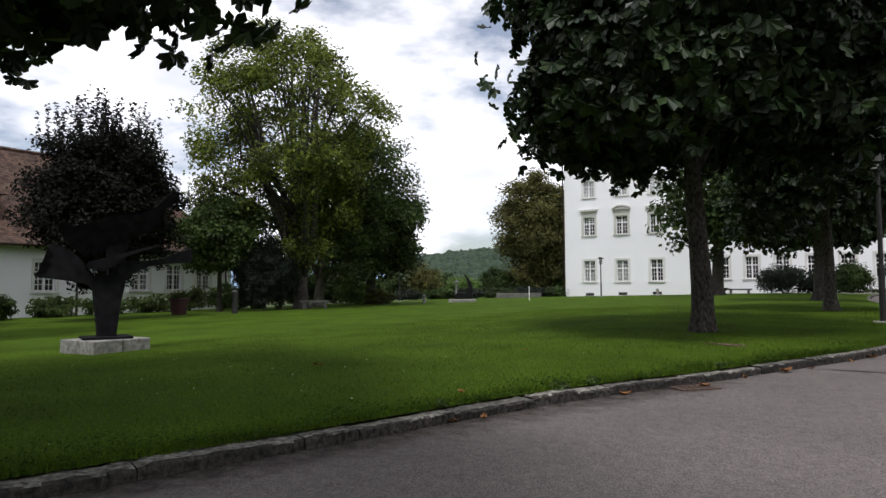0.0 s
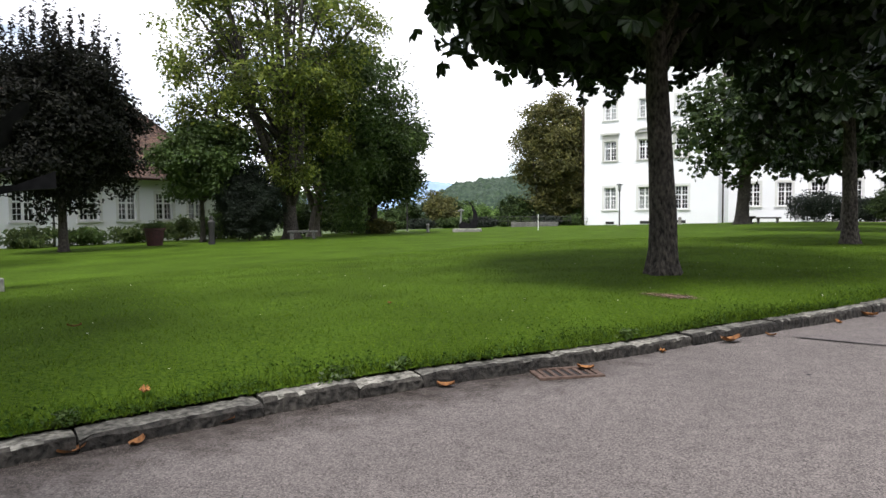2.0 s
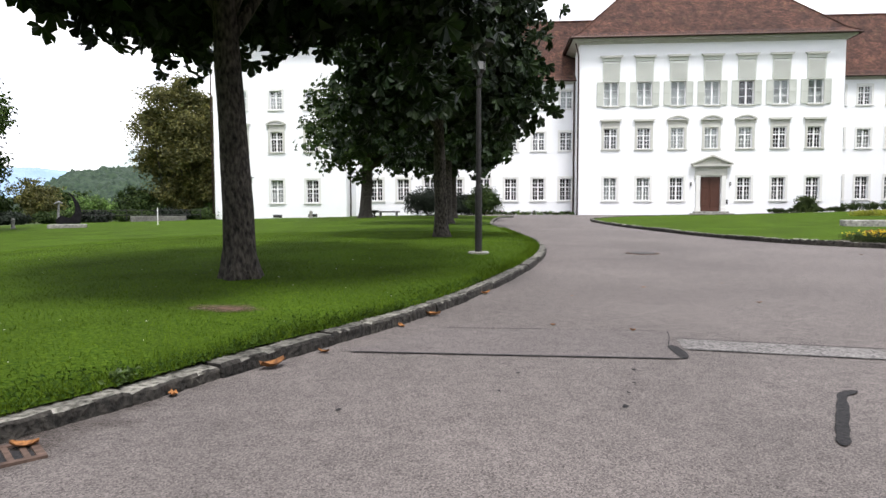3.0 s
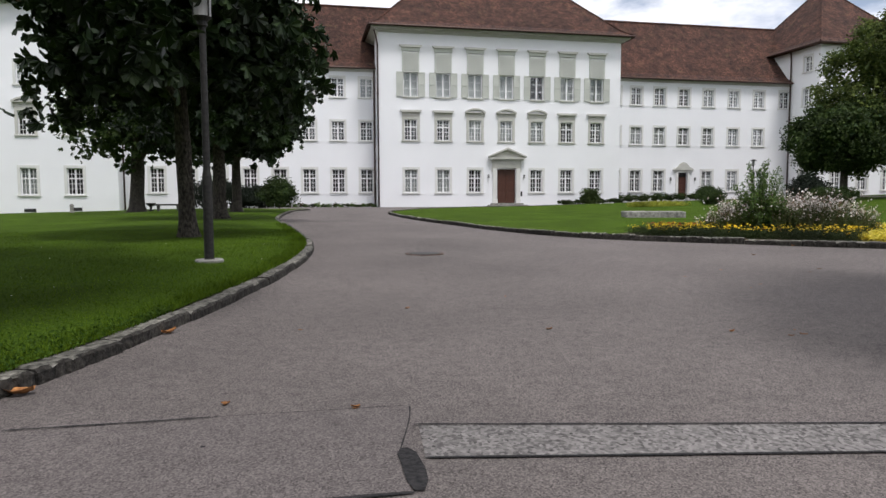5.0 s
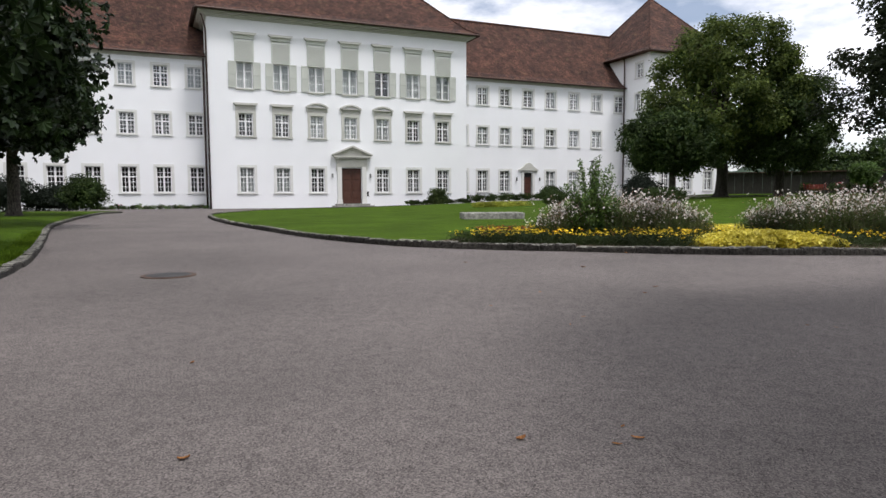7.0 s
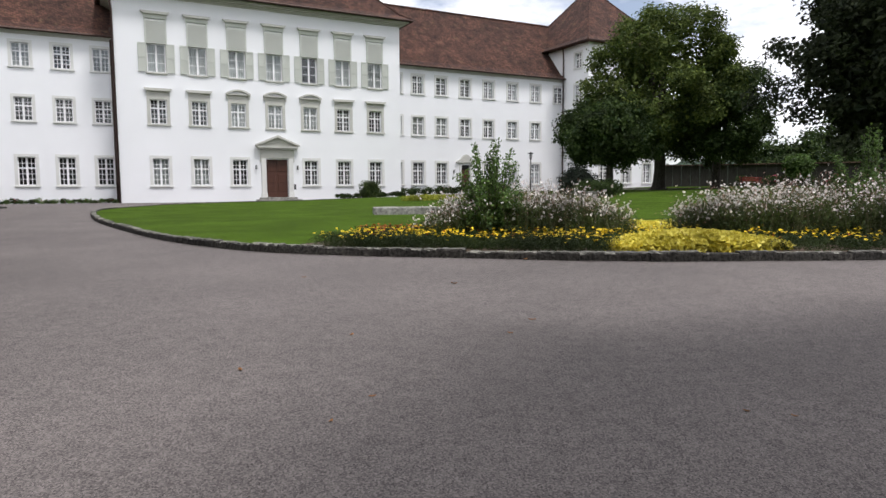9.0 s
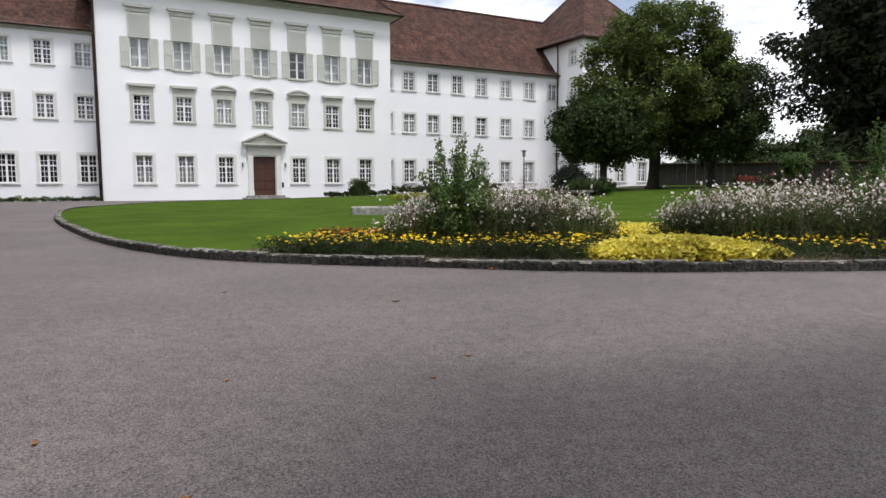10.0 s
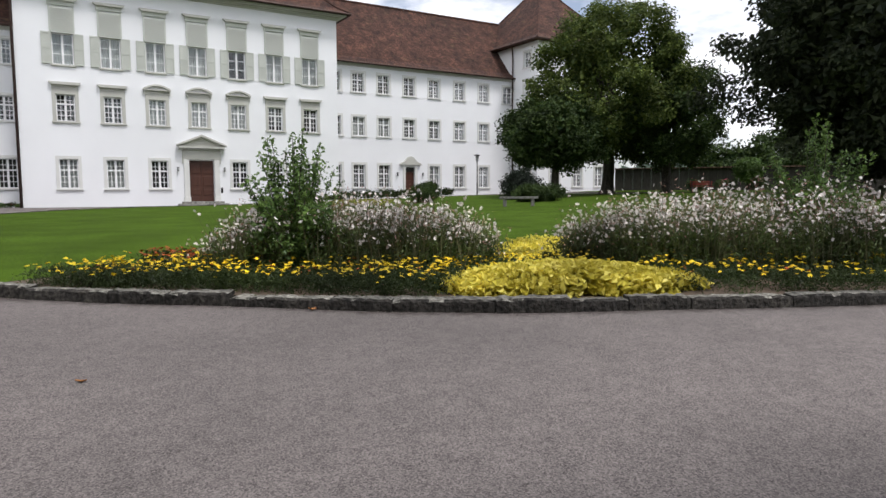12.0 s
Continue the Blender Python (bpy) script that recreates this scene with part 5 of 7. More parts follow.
for x in (-24.1, -20.56, -17.05):
    ob = thing("cellar_vent", x, PY, float(ground_z(x, PY)) + 0.16, "dark cellar vent at the foot of the white wall", "vent", "cellar vents")
    bm = bmesh.new()
    box(bm, -0.45, 0.45, -0.02, 0.0, -0.02, 0.26)
    part("grille", bm, M_DARKIRON, ob)
ob = thing("chimney", -0.5, 78.8, 20.6, "small dark chimney on the wing's ridge", "chimney")
bm = bmesh.new()
box(bm, -0.5, 0.5, -0.4, 0.4, 0, 1.5)
box(bm, -0.6, 0.6, -0.5, 0.5, 1.5, 1.65)
part("stack", bm, M_ROOF, ob)

# ---- sculptures ----
sc = thing("steel_sculpture", -13.0, 7.82, float(lawn_z(-13, 7.8)), "dark steel tree-like sculpture of cut plates on a concrete plinth", "sculpture", rz=66)


def plate(pts, y0, y1, name, lean=0.0):
    bm = bmesh.new()
    prism(bm, [((x - 397) * 0.0050, (680 - z) * 0.00514 + 0.3) for x, z in pts], y0, y1)
    bmesh.ops.triangulate(bm, faces=[f for f in bm.faces if len(f.verts) > 4], ngon_method="EAR_CLIP")
    for v in bm.verts:
        v.co.y -= lean * max(0.0, v.co.z - 1.9)
    part(name, bm, M_STEEL, sc)


plate([(365, 680), (352, 560), (345, 500), (325, 475), (270, 462), (195, 452), (145, 445), (140, 430), (190, 425), (188, 400), (205, 395), (188, 385), (192, 370), (205, 362), (185, 335),
       (185, 322), (205, 316), (240, 335), (270, 350), (300, 380), (318, 425), (345, 437), (400, 440), (428, 430), (434, 390), (480, 378), (530, 380), (600, 370), (660, 345), (722, 322),
       (724, 382), (640, 388), (560, 400), (500, 425), (465, 450), (448, 490), (444, 560), (432, 680)], -0.13, 0.13, "trunk_plate")
plate([(215, 240), (250, 238), (262, 252), (315, 245), (330, 235), (400, 205), (440, 205), (500, 195), (560, 165), (620, 100), (648, 98), (650, 128), (600, 170), (560, 230), (580, 245), (540, 262),
       (480, 285), (430, 310), (400, 330), (380, 345), (372, 362), (360, 340), (346, 370), (334, 345), (316, 372), (290, 345), (262, 330), (240, 300), (215, 270)], 0.0, 0.08, "upper_plate", 0.4)
plate([(315, 400), (330, 385), (420, 360), (500, 335), (580, 312), (595, 316), (520, 342), (470, 360), (425, 378), (418, 410), (408, 395), (395, 415), (385, 400), (375, 425), (362, 402), (350, 420),
       (340, 405), (325, 418)], -0.24, -0.16, "toothed_plate")
plate([(400, 440), (395, 330), (440, 300), (470, 300), (462, 372), (450, 430)], -0.10, 0.18, "neck_plate")
bm = bmesh.new()
box(bm, -0.45, 0.45, -0.4, 0.4, 0.26, 0.305)
part("base_plate", bm, M_STEEL, sc)
pl = thing("concrete_plinth", -13.0, 7.82, float(lawn_z(-13, 7.8)) - 0.05, "square concrete plinth of four slabs under the sculpture", "plinth")
for sx in (-1, 1):
    for sy in (-1, 1):
        bm = bmesh.new()
        box(bm, min(sx * 0.006, sx * 0.6), max(sx * 0.006, sx * 0.6), min(sy * 0.006, sy * 0.6), max(sy * 0.006, sy * 0.6), 0, 0.305, 0.015)
        part("slab", bm, M_CONCRETE, pl)

s2x, s2y = -25.8, 44.0
s2 = thing("garden_sculpture", s2x, s2y, float(lawn_z(s2x, s2y)), "dark crescent-shaped metal sculpture on a low stone base", "sculpture", rz=30)
bm = bmesh.new()
prism(bm, [(0.1, 0.25), (0.75, 0.25), (0.85, 0.9), (0.72, 1.5), (0.4, 2.0), (0.1, 2.25), (0.35, 1.85), (0.5, 1.3), (0.45, 0.9), (0.2, 0.6), (-0.3, 0.75), (-0.6, 0.5), (-0.5, 0.25)], -0.12, 0.12)
part("crescent", bm, M_STEEL, s2)
bm = bmesh.new()
tube(bm, [(-0.45, 0, 0.3), (-0.42, 0.05, 1.0), (-0.38, 0, 1.55)], [0.09, 0.07, 0.05], 8)
tube(bm, [(-0.62, 0, 1.5), (-0.38, 0, 1.6), (-0.2, 0, 1.52)], [0.04, 0.09, 0.04], 8)
part("figure_post", bm, M_RAIL, s2)
bm = bmesh.new()
box(bm, -1.0, 1.1, -0.6, 0.6, -0.1, 0.22, 0.03)
part("base", bm, M_CONCRETE, s2)

# ---- lamps, benches, small stone things ----
def street_lamp(x, y, h, label):
    z = float(lawn_z(x, y))
    ob = thing("street_lamp", x, y, z, label, "lamp", "street lamps")
    bm = bmesh.new()
    lathe(bm, [(0.2, -0.1), (0.2, 0.02), (0.18, 0.035)], 20)
    part("footing", bm, M_CONCRETE, ob, "pale concrete footing")
    bm = bmesh.new()
    lathe(bm, [(0.068, 0.0), (0.066, 1.2), (0.05, 1.28), (0.045, h - 0.7), (0.07, h - 0.68), (0.07, h - 0.62), (0.11, h - 0.58), (0.13, h - 0.56)], 14)
    part("pole", bm, M_DARKIRON, ob, smooth=False)
    bm = bmesh.new()
    lathe(bm, [(0.12, h - 0.56), (0.13, h - 0.1)], 14)
    lantern = part("lantern", bm, M_LAMPGLASS, ob, "clouded glass cylinder")
    bm = bmesh.new()
    lathe(bm, [(0.3, h - 0.1), (0.31, h - 0.06), (0.16, h - 0.01), (0.03, h + 0.02)], 20)
    part("cap", bm, M_DARKIRON, lantern)
    for k in range(4):
        a = math.pi / 4 + k * math.pi / 2
        bm = bmesh.new()
        tube(bm, [(0.145 * math.cos(a), 0.145 * math.sin(a), h - 0.56), (0.145 * math.cos(a), 0.145 * math.sin(a), h - 0.1)], [0.012, 0.012], 5)
        part("rod", bm, M_DARKIRON, lantern)


street_lamp(0.49, 17.45, 3.95, "dark metal street lamp with a flat round cap")
street_lamp(-20.3, 60.5, 3.7, "slim lamp post before the white pavilion")
street_lamp(-34.6, 14.0, 4.2, "lamp post among shrubs before the low house")
street_lamp(-37.0, 20.5, 3.6, "lamp post among shrubs before the low house")
street_lamp(45.8, 66.5, 3.9, "slim lamp post before the east wing")
street_lamp(-36.0, 50.0, 3.9, "slim lamp post among the lindens")


def stone_bench(x, y, l, rz, label):
    ob = thing("stone_bench", x, y, float(lawn_z(x, y)), label, "bench", "stone benches", rz=rz)
    bm = bmesh.new()
    box(bm, -l / 2, l / 2, -0.24, 0.24, 0.38, 0.5, 0.02)
    part("seat", bm, M_SHADESTONE, ob)
    for s in (-1, 1):
        bm = bmesh.new()
        box(bm, s * l * 0.36 - 0.09, s * l * 0.36 + 0.09, -0.2, 0.2, -0.05, 0.38, 0.015)
        part("leg", bm, M_SHADESTONE, ob)


stone_bench(-27.7, 29.7, 1.7, 45, "weathered stone bench below the lindens")
stone_bench(-8.3, 60.4, 1.9, 4, "pale stone bench before the west wing")
stone_bench(31.0, 41.0, 2.0, -35, "grey stone bench on the round lawn")
for x, y, w in ((-29.1, 43.7, 0.22), (-15.6, 62.5, 0.28)):
    ob = thing("stone_bollard", x, y, float(lawn_z(x, y)), "short pale stone post on the lawn", "bollard", "stone posts")
    bm = bmesh.new()
    lathe(bm, [(w * 0.7, -0.05), (w * 0.7, 0.08), (w * 0.5, 0.12), (w * 0.5, 0.5), (w * 0.62, 0.54), (w * 0.3, 0.66)], 10)
    part("post", bm, M_CONCRETE, ob)
ob = thing("marker_pole", -21.5, 47.0, float(lawn_z(-21.5, 47)), "thin white marker pole in the lawn", "pole")
bm = bmesh.new()
lathe(bm, [(0.03, -0.05), (0.03, 1.1), (0.015, 1.13)], 8)
part("pole", bm, M_WHITEWOOD, ob)


def park_bench(x, y, rz, z_up=0.0):
    ob = thing("park_bench", x, y, float(lawn_z(x, y)), "red slatted wooden park bench", "bench", "red benches", rz=rz)
    for k in range(4):
        bm = bmesh.new()
        box(bm, -0.9, 0.9, -0.24 + 0.12 * k, -0.14 + 0.12 * k, 0.42, 0.455)
        part("slat", bm, M_REDWOOD, ob)
    for k in range(3):
        bm = bmesh.new()
        box(bm, -0.9, 0.9, 0.26, 0.29, 0.55 + 0.13 * k, 0.64 + 0.13 * k)
        part("slat", bm, M_REDWOOD, ob)
    for s in (-1, 1):
        bm = bmesh.new()
        box(bm, s * 0.75 - 0.03, s * 0.75 + 0.03, -0.24, 0.26, -0.03, 0.42)
        box(bm, s * 0.75 - 0.03, s * 0.75 + 0.03, 0.2, 0.258, 0.42, 0.92)
        part("leg", bm, M_DARKIRON, ob)


park_bench(-36.5, 45.6, 130)
park_bench(-38.5, 48.5, 130)
park_bench(57.5, 50.0, -40)
pot = thing("plant_tub", -30.3, 22.2, float(lawn_z(-30.3, 22.2)), "dark red tub with trailing plants before the low house", "planter")
bm = bmesh.new()
lathe(bm, [(0.36, -0.03), (0.46, 0.75), (0.52, 0.78), (0.52, 0.88), (0.44, 0.88), (0.42, 0.8)], 18)
part("tub", bm, M_TERRACOTTA, pot)

bowl = thing("plant_bowl", -9.5, 60.3, float(lawn_z(-9.5, 60.3)), "dark footed stone bowl with a small plant", "planter")
bm = bmesh.new()
lathe(bm, [(0.2, -0.03), (0.2, 0.06), (0.08, 0.14), (0.1, 0.34), (0.3, 0.46), (0.38, 0.6), (0.34, 0.6), (0.3, 0.52)], 16)
part("bowl", bm, M_DARKIRON, bowl)
gs = bmesh.new()
tube(gs, [(0, 0, -0.03), (0, 0, 0.25), (0.02, 0, 0.6), (0.02, 0, 0.85), (0, 0, 1.1), (0, 0, 1.22), (0, 0, 1.3), (0, 0, 1.42)], [0.16, 0.15, 0.13, 0.15, 0.19, 0.07, 0.09, 0.05], 12)
statue = tagged(link("garden_statue", gs, M_DARKIRON), "slim dark garden statue at the corner of the low house", "statue")
statue.matrix_world = pose(-27.5, 23.5, float(lawn_z(-27.5, 23.5)))

# ---- drain, manhole, patches and tar on the road ----
dr = thing("drain_grate", -1.6, 7.93, float(ground_z(-1.6, 7.93)) + 0.003, "rusty iron drain grate beside the kerb", "drain", rz=46)
bm = bmesh.new()
for y0, y1 in ((-0.15, -0.115), (0.115, 0.15)):
    box(bm, -0.25, 0.25, y0, y1, -0.02, 0.012)
for x0, x1 in ((-0.25, -0.21), (0.21, 0.25)):
    box(bm, x0, x1, -0.115, 0.115, -0.02, 0.012)
part("frame", bm, M_RUST, dr)
for k in range(6):
    bm = bmesh.new()
    x = -0.21 + 0.42 * (k + 0.5) / 6
    box(bm, x - 0.014, x + 0.014, -0.115, 0.115, -0.02, 0.010)
    part("bar", bm, M_RUST, dr)
# solid black slab in place of the shaded pit
bm = bmesh.new()
box(bm, -0.21, 0.21, -0.115, 0.115, -0.02, 0.0015)
part("pit_shade_slab", bm, M_TAR, dr, "black slab painted as the dark pit below the bars")
mh = thing("manhole_cover", 4.0, 19.72, float(ground_z(4.0, 19.72)) + 0.003, "dark round iron manhole cover in the asphalt", "manhole")
bm = bmesh.new()
lathe(bm, [(0.36, -0.03), (0.36, 0.008), (0.31, 0.009)], 28)
part("ring", bm, M_RUST, mh)
bm = bmesh.new()
lathe(bm, [(0.30, -0.02), (0.30, 0.012), (0.28, 0.013)], 28)
part("lid", bm, M_DARKIRON, mh)


def on_road(name, pts, up, mat, label, category):
    """A thin layer on the asphalt with the given outline."""
    bm = bmesh.new()
    bm.faces.new([bm.verts.new((x, y, (float(lawn_z(x, y)) - LAWN_UP if up > 0.05 else float(ground_z(x, y))) + up)) for x, y in pts])
    bmesh.ops.triangulate(bm, faces=bm.faces)
    return tagged(link(name, bm, mat), label, category, kind="structure")


def tar_line(name, pts, w, label, seed):
    rnd = random.Random(seed)
    line = curve_through(pts, 0.08)
    bm = bmesh.new()
    prev = None
    for i, p in enumerate(line):
        d = line[min(i + 1, len(line) - 1)] - line[max(i - 1, 0)]
        d /= np.linalg.norm(d) + 1e-9
        hw = w * rnd.uniform(0.35, 0.6) * (0.4 if i in (0, len(line) - 1) else 1)
        row = [bm.verts.new((p[0] - d[1] * s * hw, p[1] + d[0] * s * hw, float(ground_z(p[0], p[1])) + 0.009)) for s in (-1, 1)]
        if prev:
            bm.faces.new((prev[0], prev[1], row[1], row[0]))
        prev = row
    return tagged(link(name, bm, M_TAR), label, "tar", kind="structure")


on_road("road_patch", [(-0.42, 10.25), (2.24, 10.18), (2.4, 11.24), (0.33, 11.27), (0.0, 10.80)], 0.004, M_PATCH, "darker repaired patch in the asphalt", "road patch")
on_road("road_strip", [(2.36, 10.51), (4.52, 10.13), (9.0, 9.34), (9.1, 9.64), (4.78, 10.46), (2.4, 10.93)], 0.004, M_STRIP, "strip of coarse pale gravel asphalt", "road patch")
tar_line("tar_seam", [(-0.34, 10.24), (0.8, 10.21), (2.26, 10.18)], 0.03, "black tar seam along the patch", 1)
tar_line("tar_seam", [(0.33, 11.27), (0.9, 11.26), (1.38, 11.26)], 0.02, "black tar seam along the patch", 2)
tar_line("tar_seam", [(1.38, 11.26), (1.9, 11.25), (2.4, 11.24)], 0.009, "thin worn tar seam along the patch", 7)
tar_line("tar_seam", [(2.4, 11.24), (2.36, 11.00), (2.26, 10.62)], 0.009, "thin worn tar seam along the patch", 8)
tar_line("tar_seam", [(2.37, 10.94), (4.78, 10.46), (9.1, 9.64)], 0.02, "black tar seam along the strip", 3)
tar_line("tar_seam", [(2.36, 10.51), (4.52, 10.13), (9.0, 9.34)], 0.02, "black tar seam along the strip", 4)
tar_line("tar_seam", [(2.28, 10.64), (2.29, 10.40), (2.28, 10.19)], 0.085, "thick black tar blot at the corner", 5)
tar_line("tar_smear", [(3.12, 9.40), (3.0, 9.32), (2.93, 9.19), (2.83, 8.98), (2.72, 8.77), (2.63, 8.58), (2.56, 8.43)], 0.068, "winding black tar smear on the asphalt", 6)
for k, (x, y, r) in enumerate(((1.82, 9.84, 0.03), (1.75, 9.5, 0.022), (1.67, 9.27, 0.02), (1.6, 8.99, 0.04), (0.99, 9.7, 0.028), (0.85, 9.25, 0.024), (-0.09, 8.8, 0.03), (1.35, 10.85, 0.022), (2.95, 8.7, 0.03))):
    on_road("tar_drip", [(x + 0.55 * r * (1 + 0.4 * math.sin(3 * a + k)) * math.cos(a), y + 0.7 * r * (1 + 0.4 * math.sin(2 * a + 2 * k)) * math.sin(a)) for a in (0.6 * q for q in range(10))], 0.006, M_TAR,
            "small black tar drip on the asphalt", "tar")

# ---- damp dirt washed along the kerb ----
m_dirt = material("gutter_dirt", (0.018, 0.014, 0.011), (0.085, 0.066, 0.052), 60, 0.95, 0.6, 2.0, 0.7, bump_dist=0.01, world_co=True)
dt = m_dirt.node_tree
d_at = dt.nodes.new("ShaderNodeAttribute")
d_at.attribute_name = "cover"
d_geo = dt.nodes.new("ShaderNodeNewGeometry")
d_n = dt.nodes.new("ShaderNodeTexNoise")
d_n.inputs["Scale"].default_value = 5.0
d_n.inputs["Detail"].default_value = 9.0
d_n.inputs["Roughness"].default_value = 0.7
dt.links.new(d_geo.outputs["Position"], d_n.inputs["Vector"])
d_add = dt.nodes.new("ShaderNodeMath")
d_add.operation = "ADD"
dt.links.new(d_n.outputs["Fac"], d_add.inputs[0])
dt.links.new(d_at.outputs["Fac"], d_add.inputs[1])
d_mr = dt.nodes.new("ShaderNodeMapRange")
d_mr.inputs["From Min"].default_value, d_mr.inputs["From Max"].default_value = 0.72, 1.25
d_mr.inputs["To Max"].default_value = 0.9
dt.links.new(d_add.outputs["Value"], d_mr.inputs["Value"])
d_tr = dt.nodes.new("ShaderNodeBsdfTransparent")
d_mix = dt.nodes.new("ShaderNodeMixShader")
dt.links.new(d_mr.outputs["Result"], d_mix.inputs["Fac"])
dt.links.new(d_tr.outputs["BSDF"], d_mix.inputs[1])
dt.links.new(dt.nodes["Principled BSDF"].outputs["BSDF"], d_mix.inputs[2])
dt.links.new(d_mix.outputs["Shader"], dt.nodes["Material Output"].inputs["Surface"])


def gutter_dirt(line, side, width, label, strong):
    verts, faces, cover = [], [], []
    for i, p in enumerate(line):
        d = line[min(i + 1, len(line) - 1)] - line[max(i - 1, 0)]
        d = d / (np.linalg.norm(d) + 1e-9)
        for k in range(5):
            o = -side * (k / 4 * width - 0.02)
            x, y = p[0] - d[1] * o, p[1] + d[0] * o
            verts.append((x, y, float(ground_z(x, y)) + 0.0025))
            cover.append(strong * (1 - k / 4) * min(1.0, 0.35 * min(i, len(line) - 1 - i) / 2))
    for i in range(len(line) - 1):
        for k in range(4):
            a = 5 * i + k
            faces.append((a, a + 5, a + 6, a + 1) if side > 0 else (a, a + 1, a + 6, a + 5))
    ob = raw_mesh("gutter_dirt", verts, faces, m_dirt)
    ob.data.attributes.new("cover", "FLOAT", "POINT").data.foreach_set("value", cover)
    tagged(ob, label, "dirt", kind="structure")


def bare_patch(cx, cy, rx, ry, label):
    """Thin bare earth showing between the blades, fading out at its rim."""
    verts, faces, cover = [], [], []
    for i in range(7):
        for k in range(24):
            a, r = 2 * math.pi * k / 24, i / 6
            x, y = cx + rx * r * math.cos(a), cy + ry * r * math.sin(a)
            verts.append((x, y, float(lawn_z(x, y)) + 0.012))
            cover.append(0.75 * (1 - r ** 1.5))
    for i in range(6):
        for k in range(24):
            faces.append((24 * i + k, 24 * i + (k + 1) % 24, 24 * i + 24 + (k + 1) % 24, 24 * i + 24 + k))
    ob = raw_mesh("soil_patch", verts, faces, m_earth)
    ob.data.attributes.new("cover", "FLOAT", "POINT").data.foreach_set("value", cover)
    tagged(ob, label, "soil", kind="structure")


m_earth = m_dirt.copy()
e_ramp = next(n for n in m_earth.node_tree.nodes if n.type == "VALTORGB")
e_ramp.color_ramp.elements[0].color, e_ramp.color_ramp.elements[1].color = (0.06, 0.036, 0.022, 1), (0.17, 0.105, 0.068, 1)
bare_patch(-1.72, 11.1, 0.5, 0.3, "bare brown soil patch in the grass")
gutter_dirt(LAWN_EDGE[(LAWN_EDGE[:, 1] > -4) & (LAWN_EDGE[:, 1] < 10)], 1, 0.85, "dark earth and leaf litter washed along the kerb", 0.62)
gutter_dirt(BED_EDGE[BED_EDGE[:, 1] < 30], -1, 0.35, "dark dirt washed along the round kerb", 0.5)

# ---- shrubs and planting ----
def shrub(name, label, x, y, radii, mat, seed, leaf=0.1, clumps=90, per=40, spread=0.16, up=LAWN_UP, shape="oval", category="shrub", group="", shell=0.3, flowers=None, fcount=0, fsize=0.05, lift=1.0):
    """A low plant of separate leaves on a few stems, with blossoms if it has any."""
    rng = np.random.default_rng(seed)
    z = (float(lawn_z(x, y)) - LAWN_UP) + up
    ob = thing(name, x, y, z, label, category, group)
    bm = bmesh.new()
    for k in range(6):
        a = rng.uniform(0, 6.28)
        e = (radii[0] * 0.5 * math.cos(a), radii[1] * 0.5 * math.sin(a), radii[2] * lift * 1.2)
        tube(bm, [(0, 0, -0.03), (e[0] * 0.4, e[1] * 0.4, e[2] * 0.5), e], [0.03, 0.02, 0.006], 5)
    part("stems", bm, M_BARK, ob)
    p, out, cl = crown_points(rng, (0, 0, radii[2] * lift), radii, clumps, per, spread, shell, 0.85)
    p[:, 2] = np.maximum(p[:, 2], 0.02)
    v, f = leaf_cloud(p, out * 0.5 + rng.normal(size=p.shape) * 0.6 + np.array([0, 0, 0.5]), leaf, rng, shape)
    c = raw_mesh("foliage", v, f, mat)
    c.parent = ob
    if flowers:
        idx = rng.choice(len(p), fcount)
        d = np.maximum(out[idx], -0.1)
        q = np.array([0, 0, radii[2] * lift]) + d * np.array(radii) * rng.uniform(0.92, 1.12, (fcount, 1))
        v, f = leaf_cloud(q, d + rng.normal(size=q.shape) * 0.4, fsize, rng, "hand", 0.1)
        c = raw_mesh("blossoms", v, f, flowers)
        c.parent = ob
    return ob


shrub("yew", "dense black-green dome-shaped yew beside the bench", -29.9, 27.7, (1.75, 1.75, 2.15), L_YEW, 41, 0.11, 1300, 48, 0.15, shell=0.5, category="tree")
for k, (x, y, r, h) in enumerate(((-36.8, 8, 1.1, 0.7), (-36.5, 10.5, 1.2, 0.75), (-36.6, 13.2, 1.2, 0.65), (-36.5, 16, 1.0, 0.6), (-36.8, 19.2, 1.1, 0.5), (-36.9, 22.0, 1.0, 0.45),
                                  (-37, 25, 1.2, 0.45), (-36.5, 27.5, 1.3, 0.7), (-36, 29.8, 1.3, 0.8), (-35.5, 31.8, 1.2, 0.75), (-36.7, 5.5, 1.2, 0.7), (-36.7, 2.8, 1.2, 0.7))):
    shrub("border_shrub", "loose grey-green shrub in the border before the low house", x, y, (r, r * 1.2, h), (L_DARK if y < 17 else L_MID if k % 3 == 2 else L_GAURA), 50 + k, 0.34, 34, 40, 0.2, shape="blade", group="border shrubs")
shrub("golden_shrub", "yellow-green shrub below the lindens", -33.0, 39.5, (1.3, 1.3, 0.9), L_BUSH, 70, 0.2, 80, 40, 0.2)
shrub("golden_shrub", "orange-tinted shrub below the lindens", -31.5, 41.0, (0.9, 0.9, 0.5), L_BROWN, 71, 0.2, 80, 40, 0.2)
for k, (x, y, r, h) in enumerate(((-36.0, 36.5, 1.7, 1.1), (-38.5, 43.5, 2.0, 1.1), (-39.0, 40.5, 2.4, 1.9))):
    shrub("understorey_shrub", "loose dark green shrub below the lindens", x, y, (r, r, h), L_DARK if k % 2 else L_MID, 74 + k, 0.22, 110, 40, 0.26, group="linden shrubs")
